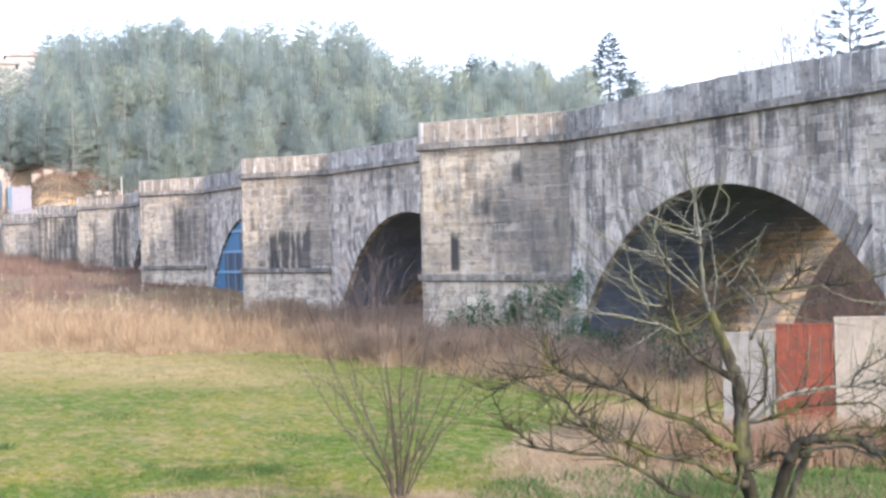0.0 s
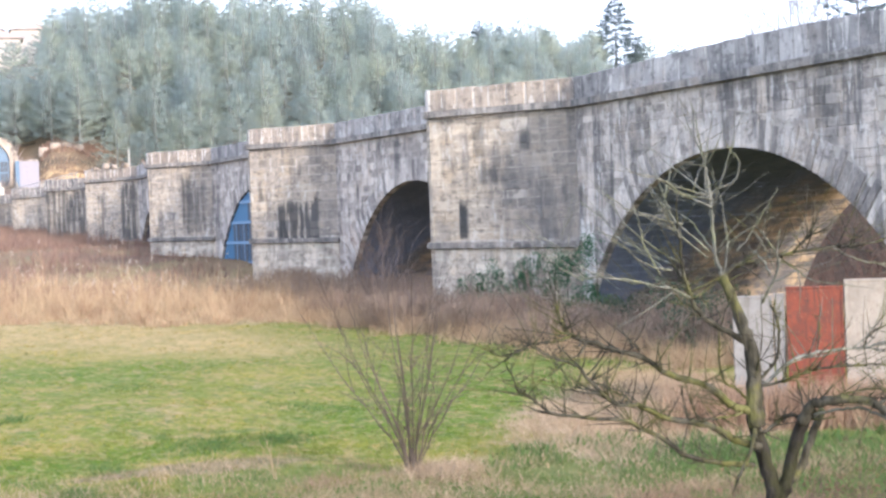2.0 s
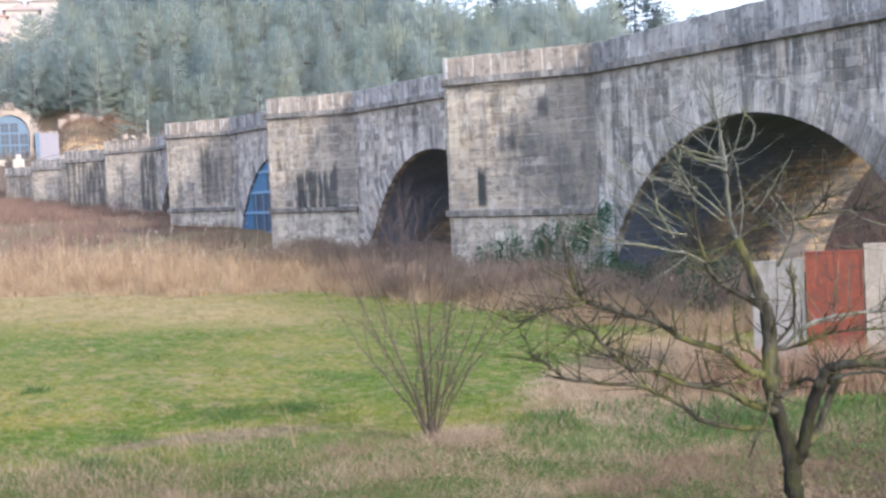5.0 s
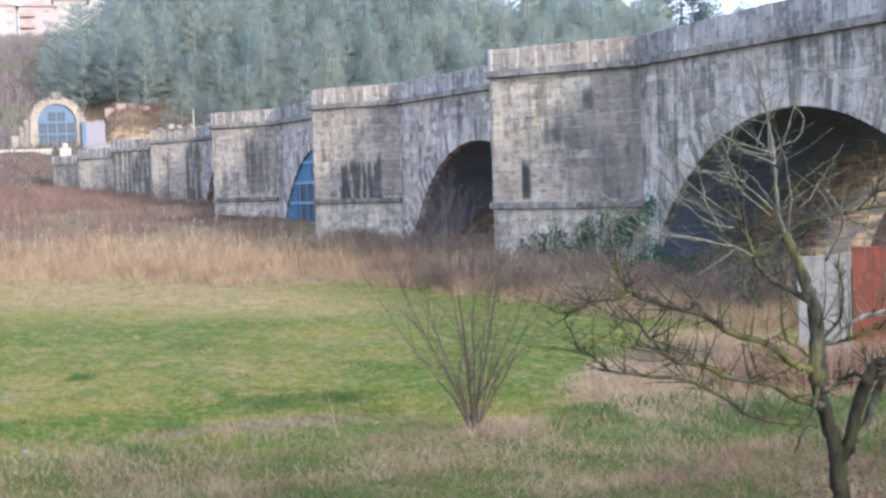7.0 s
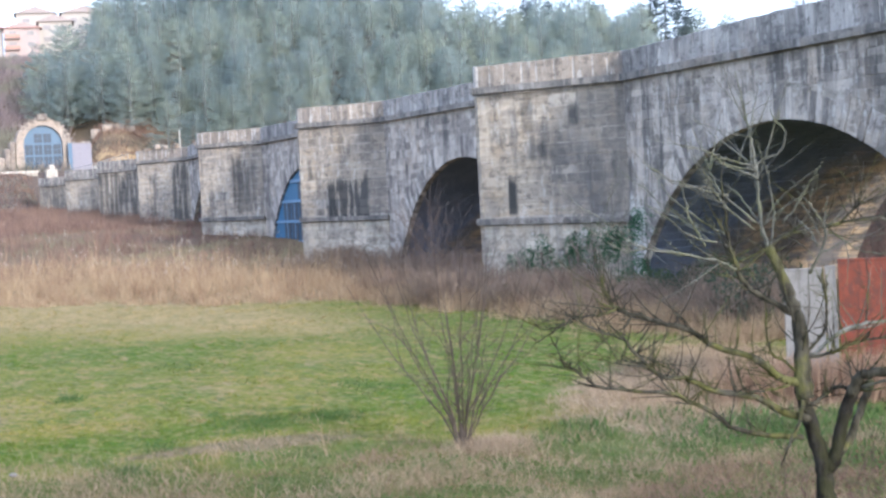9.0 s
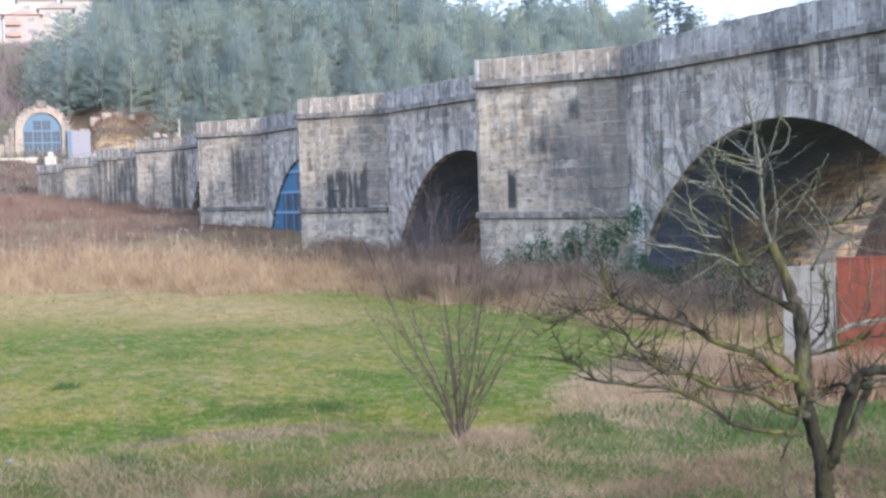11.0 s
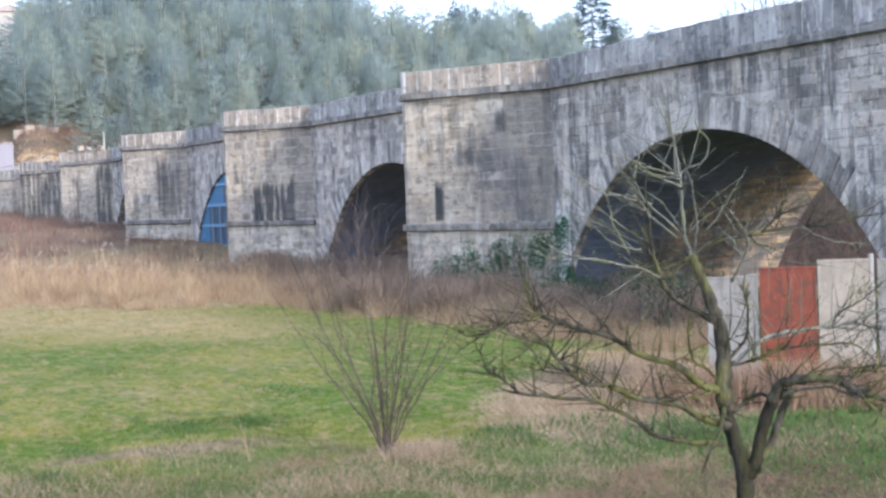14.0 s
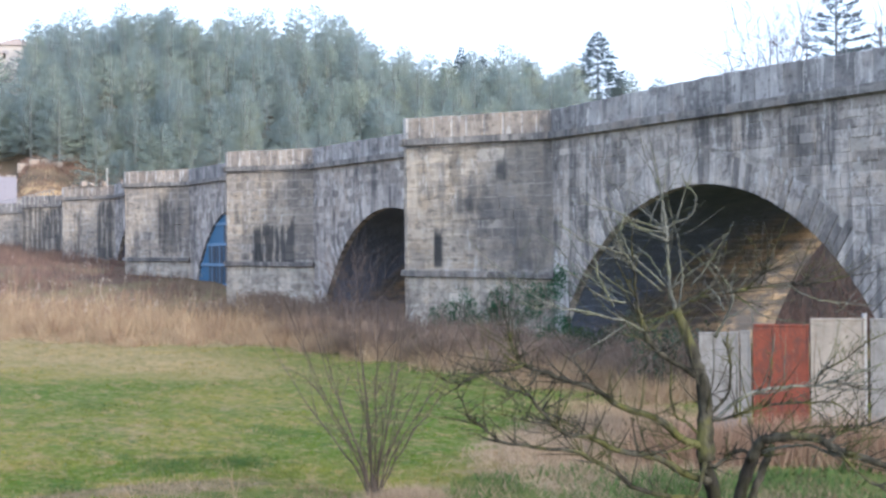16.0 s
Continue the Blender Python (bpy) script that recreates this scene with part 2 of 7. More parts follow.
def field_colour(n):
    """The meadow's colours by place: lush patches, yellowing turf, straw and bare earth."""
    x, y, z = n.axes()
    u = n.math("SUBTRACT", n.math("SUBTRACT", x, n.math("MULTIPLY", y, 1.18)), 95.9)
    green = n.mix(n.ramp(n.noise(0.16, shift=(4, 0, 0)), 0.40, 0.62), (0.135, 0.158, 0.020), (0.220, 0.199, 0.037))
    green = n.mix(n.ramp(n.noise(0.45, (0.5, 1.2, 1), 6, 0.7, (1, 7, 0)), 0.52, 0.62, 0, 0.8), green, (0.090, 0.146, 0.016))
    for cx, cy, rx, ry in ((50.8, -8.0, 3.2, 7.5), (47.0, -20.5, 12.0, 4.5), (37.0, -18.6, 5.2, 3.6), (31.2, -8.2, 1.4, 3.6), (30.2, -4.2, 1.8, 2.4), (32.5, -13.8, 4.0, 2.6)):    # lush patches
        ex = n.math("DIVIDE", n.math("SUBTRACT", x, cx), rx)
        ey = n.math("DIVIDE", n.math("SUBTRACT", y, cy), ry)
        e = n.math("ADD", n.math("ADD", n.math("MULTIPLY", ex, ex), n.math("MULTIPLY", ey, ey)), n.math("MULTIPLY", n.noise(0.9, (0.6, 1.2, 1), 5, 0.7, (cx, 0, 0)), 2.2))
        green = n.mix(n.ramp(e, 2.7, 1.5, 0, 0.9), green, (0.076, 0.135, 0.008))
    straw = n.mix(n.ramp(n.noise(0.8), 0.35, 0.65), (0.359, 0.270, 0.143), (0.278, 0.199, 0.112))
    green = n.mix(n.ramp(n.noise(1.3, (0.55, 1.1, 1), 7, 0.75, (8, 1, 0)), 0.51, 0.60, 0, 0.75), green, (0.291, 0.216, 0.097))
    green = n.mix(n.ramp(n.noise(1.1, (0.6, 1.2, 1), 7, 0.75, (3, 5, 0)), 0.54, 0.62, 0, 0.7), green, (0.054, 0.105, 0.022))
    patch = n.ramp(n.noise(0.33, (0.45, 1.5, 1), 7, 0.72, (0, 2, 0)), 0.56, 0.66, 0, 0.55)
    c = n.mix(patch, green, straw)
    rim = n.math("MULTIPLY", n.ramp(n.math("ADD", u, n.math("MULTIPLY", n.noise(0.3, shift=(0, 0, 3)), 14.0)), -26, -8), n.ramp(y, -23, -16))
    c = n.mix(n.math("MULTIPLY", rim, 0.9), c, n.mix(n.ramp(n.noise(0.9, (0.5, 1.2, 1), 6, 0.7), 0.42, 0.6), (0.413, 0.296, 0.146), (0.305, 0.230, 0.099)))
    c = n.mix(n.ramp(u, -3, 2), c, straw)
    freckle = n.noise(2.6, (0.8, 1.0, 1), 6, 0.72, (12, 4, 0))       # withered tufts all over the turf
    c = n.mix(n.ramp(freckle, 0.52, 0.62, 0, 0.55), c, (0.332, 0.243, 0.129))
    c = n.mix(n.ramp(freckle, 0.46, 0.36, 0, 0.45), c, (0.076, 0.128, 0.021))
    grain = n.noise(5.5, (0.65, 0.9, 1.0), 6, 0.75, (6, 3, 0))       # single tufts, lighter and darker
    c = n.mix(n.ramp(grain, 0.50, 0.62, 0, 0.62), c, (0.061, 0.078, 0.012))
    c = n.mix(n.ramp(grain, 0.48, 0.37, 0, 0.50), c, (0.313, 0.235, 0.123))
    # trodden, weedy ground close to the viewer, and the dry patch by the sheds
    front = n.math("ADD", x, n.math("MULTIPLY", n.noise(0.30), 9.0))
    front = n.math("ADD", front, n.math("MULTIPLY", y, -0.12))
    c = n.mix(n.ramp(front, 33.0, 27.5, 0, 0.8), c, n.mix(n.ramp(n.noise(0.7, (0.6, 1.3, 1), shift=(5, 5, 0)), 0.44, 0.60), (0.076, 0.104, 0.036), (0.198, 0.146, 0.090)))
    for cx, cy, rx, ry in ((24.0, -15.0, 3.4, 3.6), (26.5, -8.6, 1.6, 2.2), (22.6, -19.4, 2.0, 3.2), (19.6, -17.4, 2.4, 2.6)):     # damp green hollows
        ex = n.math("DIVIDE", n.math("SUBTRACT", x, cx), rx)
        ey = n.math("DIVIDE", n.math("SUBTRACT", y, cy), ry)
        e = n.math("ADD", n.math("ADD", n.math("MULTIPLY", ex, ex), n.math("MULTIPLY", ey, ey)), n.math("MULTIPLY", n.noise(0.9, (0.8, 1.0, 1), 5, 0.7, (cx, 3, 0)), 2.2))
        c = n.mix(n.ramp(e, 2.3, 1.2, 0, 0.68), c, n.mix(n.ramp(freckle, 0.42, 0.58), (0.067, 0.114, 0.028), (0.123, 0.148, 0.047)))
    sx_ = n.math("DIVIDE", n.math("SUBTRACT", x, 28.4), 0.9)        # a strip of bare trodden earth
    sy_ = n.math("DIVIDE", n.math("ADD", y, 7.4), 3.0)
    s_ = n.math("ADD", n.math("ADD", n.math("MULTIPLY", sx_, sx_), n.math("MULTIPLY", sy_, sy_)), n.math("MULTIPLY", n.noise(1.2, (1.5, 0.6, 1), 6, 0.7, (9, 0, 0)), 2.0))
    c = n.mix(n.ramp(s_, 2.1, 1.3, 0, 0.8), c, n.mix(n.ramp(freckle, 0.40, 0.60), (0.120, 0.088, 0.062), (0.240, 0.180, 0.122)))
    px_, py_ = n.math("SUBTRACT", x, 29.2), n.math("ADD", y, 18.6)
    dx = n.math("DIVIDE", n.math("SUBTRACT", n.math("MULTIPLY", px_, 0.82), n.math("MULTIPLY", py_, 0.57)), 7.8)
    dy = n.math("DIVIDE", n.math("ADD", n.math("MULTIPLY", px_, 0.57), n.math("MULTIPLY", py_, 0.82)), 3.5)
    d = n.math("ADD", n.math("ADD", n.math("MULTIPLY", dx, dx), n.math("MULTIPLY", dy, dy)), n.math("MULTIPLY", n.noise(0.7, (0.8, 1.1, 1), 7, 0.75), 2.8))
    c = n.mix(n.ramp(d, 2.5, 1.9, 0, 0.9), c, n.mix(n.ramp(n.noise(1.6, (0.6, 1.2, 1), 6, 0.7, (2, 2, 0)), 0.4, 0.6), (0.386, 0.279, 0.185), (0.261, 0.181, 0.115)))
    return c


def ground_material():
    n = Nodes("meadow_ground", 0.95, 0, 0.08)
    c = field_colour(n)
    x, y, z = n.axes()
    far = n.ramp(x, 95, 120)
    scrub = n.mix(n.ramp(n.noise(0.10), 0.4, 0.6), (0.17, 0.115, 0.085), (0.20, 0.16, 0.09))
    c = n.mix(far, c, scrub)
    earth = n.mix(n.ramp(n.noise(0.42, (1, 1, 1.6), 7, 0.75, (3, 3, 3)), 0.42, 0.58), (0.50, 0.345, 0.180), (0.20, 0.128, 0.085))
    slope = n.mix(n.ramp(y, -34, -40), (0.13, 0.098, 0.088), earth)
    c = n.mix(n.ramp(x, 228, 240), c, slope)
    c = n.mix(n.ramp(n.math("ADD", x, n.math("MULTIPLY", n.noise(0.2, shift=(1, 1, 1)), 8.0)), 274, 284), c, n.mix(n.ramp(n.noise(0.12), 0.4, 0.6), (0.20, 0.135, 0.09), (0.13, 0.095, 0.065)))
    c = n.mix(n.math("MULTIPLY", n.ramp(y, -44.5, -48), n.ramp(x, 150, 120)), c, n.mix(n.ramp(n.noise(0.8), 0.4, 0.6), (0.11, 0.078, 0.060), (0.075, 0.055, 0.046)))
    c = n.mix(n.math("MULTIPLY", n.noise(6.0, detail=6), 0.5), c, (0.05, 0.05, 0.02))
    return n.done(c, n.noise(5.0, detail=6), 0.7, 0.12)


M_GROUND = ground_material()


def blade_material(name, a, b, c=None, shine=0.10, through_light=0.35, patch=0.25):
    n = Nodes(name, 0.85, 0, shine)
    r = n.piece()
    col = n.mix(r, a, b)
    if c:
        col = n.mix(n.ramp(n.noise(patch), 0.42, 0.62), col, c)
    if through_light:
        tl = n.t.nodes.new("ShaderNodeBsdfTranslucent")
        mx = n.t.nodes.new("ShaderNodeMixShader")
        mx.inputs[0].default_value = through_light
        n.put(tl.inputs[0], col)
        n.t.links.new(n.b.outputs[0], mx.inputs[1])
        n.t.links.new(tl.outputs[0], mx.inputs[2])
        n.t.links.new(mx.outputs[0], n.t.nodes["Material Output"].inputs[0])
    return n.done(col)


def turf_material():
    n = Nodes("meadow_grass", 0.9, 0, 0.08)
    c = field_colour(n)
    r = n.piece()
    c = n.mix(n.ramp(r, 0.55, 0.0, 0.0, 0.7), c, (0.067, 0.093, 0.012))
    c = n.mix(n.ramp(r, 0.72, 1.0, 0.0, 0.35), c, (0.271, 0.225, 0.075))
    return n.done(c)


M_TURF = turf_material()
M_REED = blade_material("dry_reed", (0.511, 0.390, 0.239), (0.340, 0.248, 0.153), (0.323, 0.222, 0.140), patch=0.7)
M_WEED = blade_material("dead_weed_stalk", (0.324, 0.218, 0.147), (0.149, 0.103, 0.076), (0.363, 0.279, 0.176))
M_SCRUB = blade_material("bare_scrub_twig", (0.245, 0.158, 0.125), (0.150, 0.102, 0.084), (0.29, 0.195, 0.140))
M_TWIG = blade_material("grey_brown_twig", (0.130, 0.105, 0.086), (0.084, 0.069, 0.057))
M_SAPLING = blade_material("pinkish_grey_sapling_bark", (0.235, 0.185, 0.165), (0.165, 0.130, 0.118))
M_BRAMBLE = blade_material("brown_bramble_cane", (0.323, 0.252, 0.190), (0.186, 0.141, 0.109), (0.274, 0.200, 0.144))
M_LEAF = blade_material("dark_green_leaf", (0.064, 0.109, 0.046), (0.101, 0.142, 0.059), (0.069, 0.114, 0.059))
M_DOCK = blade_material("green_weed_leaf", (0.078, 0.135, 0.032), (0.119, 0.177, 0.042))


def needle_material(name, a, b, c, gap):
    """Needles: each tree has its own tone, with soft clouds of lighter and darker growth."""
    n = Nodes(name, 0.8, 0, 0.15)
    own = n.t.nodes.new("ShaderNodeObjectInfo").outputs["Random"]
    col = n.mix(own, a, b)
    col = n.mix(n.ramp(n.noise(0.10, detail=3), 0.40, 0.62), col, c)
    spray = n.t.nodes.new("ShaderNodeNewGeometry").outputs["Random Per Island"]
    col = n.mix(n.math("MULTIPLY", spray, 0.06), col, tuple(v * 0.6 for v in a))
    tl = n.t.nodes.new("ShaderNodeBsdfTranslucent")
    mx = n.t.nodes.new("ShaderNodeMixShader")
    mx.inputs[0].default_value = 0.48
    n.put(tl.inputs[0], col)
    n.t.links.new(n.b.outputs[0], mx.inputs[1])
    n.t.links.new(tl.outputs[0], mx.inputs[2])
    gaps = n.t.nodes.new("ShaderNodeMixShader")
    gaps.inputs[0].default_value = gap
    n.t.links.new(mx.outputs[0], gaps.inputs[1])
    n.t.links.new(n.t.nodes.new("ShaderNodeBsdfTransparent").outputs[0], gaps.inputs[2])
    n.t.links.new(gaps.outputs[0], n.t.nodes["Material Output"].inputs[0])
    return n.done(col)


# pine base colours raised pale and bluish to stand in for distance haze
M_PINE = needle_material("hazed_pine_needles", (0.304, 0.357, 0.303), (0.420, 0.449, 0.321), (0.351, 0.403, 0.368), 0.58)
M_FIR = needle_material("fir_needles", (0.085, 0.112, 0.106), (0.110, 0.132, 0.118), (0.095, 0.122, 0.122), 0.0)


def bark_material(name, a, b, moss):
    n = Nodes(name, 0.95, 0, 0.12)
    c = n.mix(n.ramp(n.noise(9, (1, 1, 0.4), 5), 0.38, 0.62), a, b)
    c = n.mix(n.ramp(n.noise(2.6, shift=(4, 4, 4)), 0.46, 0.62, 0, 0.55), c, moss)
    return n.done(c, n.math("ADD", n.noise(28, (1, 1, 0.4), 5), n.noise(9, (1, 1, 0.3), 4)), 0.9, 0.035)


M_BARK = bark_material("lichen_covered_bark", (0.030, 0.028, 0.020), (0.078, 0.072, 0.054), (0.140, 0.140, 0.034))
M_BARK_TRUNK = bark_material("dark_mossy_trunk_bark", (0.015, 0.013, 0.011), (0.035, 0.032, 0.026), (0.044, 0.046, 0.017))
M_BARK_PALE = bark_material("pale_lichened_bark", (0.094, 0.095, 0.079), (0.184, 0.183, 0.155), (0.135, 0.143, 0.059))
M_BARK_PINE = bark_material("grey_pine_bark", (0.116, 0.121, 0.121), (0.165, 0.168, 0.162), (0.149, 0.162, 0.134))
M_BARK_DARK = bark_material("dark_bark", (0.085, 0.068, 0.058), (0.14, 0.115, 0.10), (0.11, 0.105, 0.06))


def painted(name, colour, wear, amount=0.5, rough=0.5, metal=0.0, scale=2.0):
    n = Nodes(name, rough, metal, 0.4)
    c = n.mix(n.ramp(n.noise(scale, detail=6, rough=0.65), 0.50, 0.70, 0, amount), colour, wear)
    c = n.mix(n.math("MULTIPLY", n.noise(scale * 5, (1, 1, 0.3)), 0.25), c, tuple(v * 0.6 for v in colour))
    return n.done(c, n.noise(30), 0.15, 0.004)


M_BLUE = painted("faded_blue_paint", (0.034, 0.130, 0.250), (0.066, 0.172, 0.285), 0.7)
M_BLUE_PALE = painted("pale_blue_paint", (0.15, 0.26, 0.40), (0.22, 0.33, 0.44), 0.6)
M_DARKPANE = painted("dusty_dark_pane", (0.034, 0.050, 0.074), (0.055, 0.075, 0.105), 0.5, 0.55)


def rusty(name, paint, rust, pale, amount):
    """Old sheet paint: rust in blotches and runs, scuffed pale spots, dents."""
    n = Nodes(name, 0.6, 0, 0.35)
    c = n.mix(n.ramp(n.noise(3.0, detail=3), 0.35, 0.65), paint, tuple(v * 0.78 for v in paint))
    c = n.mix(n.ramp(n.noise(7.0, (1, 1, 0.7), 7, 0.7, (3, 0, 5)), 0.47, 0.62, 0, amount), c, rust)
    c = n.mix(n.ramp(n.noise(9.0, (1, 1, 0.12), 4, 0.6, (1, 4, 0)), 0.55, 0.68, 0, amount * 0.8), c, tuple(v * 0.8 for v in rust))
    c = n.mix(n.ramp(n.noise(13.0, detail=3, shift=(2, 2, 9)), 0.63, 0.70, 0, 0.6), c, pale)
    return n.done(c, n.noise(5, detail=4), 0.5, 0.03)


M_RED = rusty("rusty_red_sheet", (0.162, 0.040, 0.019), (0.072, 0.032, 0.023), (0.234, 0.102, 0.061), 0.8)
M_WHITE = painted("off_white_sheet", (0.29, 0.275, 0.245), (0.17, 0.145, 0.11), 0.7, 0.5, 0, 3.5)
M_WHITE_BLUE = rusty("bluish_white_sheet", (0.207, 0.200, 0.189), (0.123, 0.109, 0.089), (0.238, 0.230, 0.215), 0.5)
M_WHITE_SHEET = rusty("off_white_sheet_metal", (0.281, 0.248, 0.204), (0.184, 0.146, 0.108), (0.300, 0.267, 0.223), 0.4)
M_STEEL = painted("grey_galvanised_pipe", (0.30, 0.30, 0.30), (0.20, 0.18, 0.16), 0.6, 0.55, 0.4)
M_PLASTER = painted("cream_house_plaster", (0.42, 0.385, 0.345), (0.35, 0.32, 0.285), 0.5, 0.8, 0, 0.3)
M_PINK = painted("pink_house_plaster", (0.42, 0.335, 0.31), (0.35, 0.275, 0.255), 0.5, 0.8, 0, 0.3)
M_ROOF = painted("red_roof_tiles", (0.46, 0.27, 0.21), (0.37, 0.22, 0.18), 0.6, 0.8, 0, 0.8)
M_ROOF_GREY = painted("grey_brown_roof_tiles", (0.34, 0.29, 0.27), (0.24, 0.20, 0.19), 0.6, 0.8, 0, 0.8)
M_LILAC = painted("pale_lilac_board", (0.21, 0.198, 0.232), (0.17, 0.157, 0.18), 0.6, 0.6)
M_BLUE_APSE = painted("dull_blue_paint", (0.066, 0.122, 0.195), (0.10, 0.155, 0.22), 0.6)
# pale grey house panes with darker patches
M_HOUSEPANE = painted("pale_house_pane", (0.26, 0.24, 0.24), (0.15, 0.14, 0.15), 0.9, 0.35, 0, 0.35)

# ---- helpers for shapes ----


def part(name, bm, material, parent=None, label=""):
    """Links a bmesh as one mesh object, under a thing or on its own."""
    me = bpy.data.meshes.new(name)
    bm.normal_update()
    bm.to_mesh(me)
    bm.free()
    return place(name, me, material, parent, label)


def place(name, me, material, parent=None, label=""):
    if material is not None and not me.materials:
        me.materials.append(material)
    ob = new(name, me)
    if parent is not None:
        ob.parent = parent
        ob.matrix_parent_inverse = parent.matrix_world.inverted() if parent.type != "EMPTY" else Matrix.Translation(-parent.location)
    if label:
        ob["label"] = label
    return ob


def mesh_of(name, verts, faces):
    me = bpy.data.meshes.new(name)
    me.from_pydata([tuple(v) for v in verts], [], faces)
    me.update()
    return me


def triangles(name, v, normals=None):
    """A mesh of loose triangles from an array of corners (n, 3, 3), with normals of their own if given."""
    v = np.asarray(v)
    n = len(v)
    if normals is not None:                # wind each triangle to the side of its normal
        flip = (np.cross(v[:, 1] - v[:, 0], v[:, 2] - v[:, 0]) * normals).sum(1) < 0
        v[flip] = v[flip][:, ::-1]
    me = bpy.data.meshes.new(name)
    me.vertices.add(3 * n)
    me.vertices.foreach_set("co", np.asarray(v, dtype=np.float32).ravel())
    me.loops.add(3 * n)
    me.loops.foreach_set("vertex_index", np.arange(3 * n, dtype=np.int32))
    me.polygons.add(n)
    me.polygons.foreach_set("loop_start", np.arange(0, 3 * n, 3, dtype=np.int32))
    me.polygons.foreach_set("loop_total", np.full(n, 3, dtype=np.int32))
    me.update(calc_edges=True)
    if normals is not None:
        me.polygons.foreach_set("use_smooth", [True] * n)
        me.normals_split_custom_set_from_vertices(np.repeat(normals, 3, axis=0))
    return me


def empty(name, x=0, y=0, z=0, label="", category="", group="", kind=""):
    ob = new(name)
    ob.location = (x, y, z)
    ob.empty_display_size = 0.3
    return tagged(ob, label, category, group, kind)


def box(bm, x0, x1, y0, y1, z0, z1, bevel=0.0):
    made = bmesh.ops.create_cube(bm, size=1.0)
    vs = made["verts"]
    for v in vs:
        v.co = Vector(((x0 + x1) / 2 + v.co.x * (x1 - x0), (y0 + y1) / 2 + v.co.y * (y1 - y0), (z0 + z1) / 2 + v.co.z * (z1 - z0)))
    if bevel:
        es = list({e for v in vs for e in v.link_edges})
        bmesh.ops.bevel(bm, geom=es, offset=bevel, segments=1, affect="EDGES")


def boxed(name, x0, x1, y0, y1, z0, z1, material, parent=None, label="", bevel=0.01):
    bm = bmesh.new()
    box(bm, x0, x1, y0, y1, z0, z1, bevel)
    return part(name, bm, material, parent, label)


def tube(bm, pts, radii, sides=7):
    """A bent, tapering stem along pts, with rings square to it."""
    pts = [Vector(p) for p in pts]
    rings = []
    ref = Vector((0.31, 0.77, 0.55))
    for i, p in enumerate(pts):
        d = (pts[min(i + 1, len(pts) - 1)] - pts[max(i - 1, 0)]).normalized()
        a = d.cross(ref).normalized()
        b = d.cross(a)
        rings.append([bm.verts.new(p + (a * math.cos(2 * math.pi * k / sides) + b * math.sin(2 * math.pi * k / sides)) * radii[i]) for k in range(sides)])
    for r, s in zip(rings, rings[1:]):
        for k in range(sides):
            bm.faces.new((r[k], r[(k + 1) % sides], s[(k + 1) % sides], s[k]))
    bm.faces.new(rings[-1])
    bm.faces.new(rings[0][::-1])


def smooth_line(pts, steps, rng, wobble=0.0):
    """A smooth curve through pts (Catmull-Rom) with a little irregularity."""
    pts = [Vector(p) for p in pts]
    ext = [pts[0] * 2 - pts[1], *pts, pts[-1] * 2 - pts[-2]]
    out = []
    for i in range(1, len(ext) - 2):
        p0, p1, p2, p3 = ext[i - 1:i + 3]
        for k in range(steps):
            t = k / steps
            q = 0.5 * (2 * p1 + (p2 - p0) * t + (2 * p0 - 5 * p1 + 4 * p2 - p3) * t * t + (3 * p1 - p0 - 3 * p2 + p3) * t ** 3)
            if k or i > 1:
                q = q + Vector((rng.uniform(-1, 1), rng.uniform(-1, 1), rng.uniform(-1, 1))) * wobble
            out.append(q)
    out.append(pts[-1])
    return out


# ---- terrain ----


def smooth(a, b, x):
    t = np.clip((x - a) / (b - a), 0, 1)
    return t * t * (3 - 2 * t)


def patchy_field(x, y, cell, seed):
    """Smooth random values between 0 and 1 over the plan, with patches about a cell across."""
    g = np.random.default_rng(seed).uniform(0, 1, (97, 89))
    u, v = x / cell, y / cell
    i, j = np.floor(u).astype(int), np.floor(v).astype(int)
    a, b = u - i, v - j
    a, b = a * a * (3 - 2 * a), b * b * (3 - 2 * b)
    at = lambda p, q: g[p % 97, q % 89]
    return (at(i, j) * (1 - a) + at(i + 1, j) * a) * (1 - b) + (at(i, j + 1) * (1 - a) + at(i + 1, j + 1) * a) * b


RIDGE_AZ = [-90, -60, -46, -40, -33, -31, -28.5, -26, -24.7, -23, -20.5, -17, -13.5, -10, -8, -6, -4, 0, 10, 40, 90]
RIDGE_EL = [1, 1.2, 1.8, 2.6, 4, 5.05, 5.25, 5.55, 4.95, 5.75, 6.75, 7.05, 7.25, 6.75, 6, 6, 5.9, 5.4, 4, 2, 1]


def past_rim(x, y):
    """How far a place lies beyond the meadow's far rim, where the reeds begin."""
    return x - (66 + 1.18 * (np.clip(y, -34, 0) + 25.3))


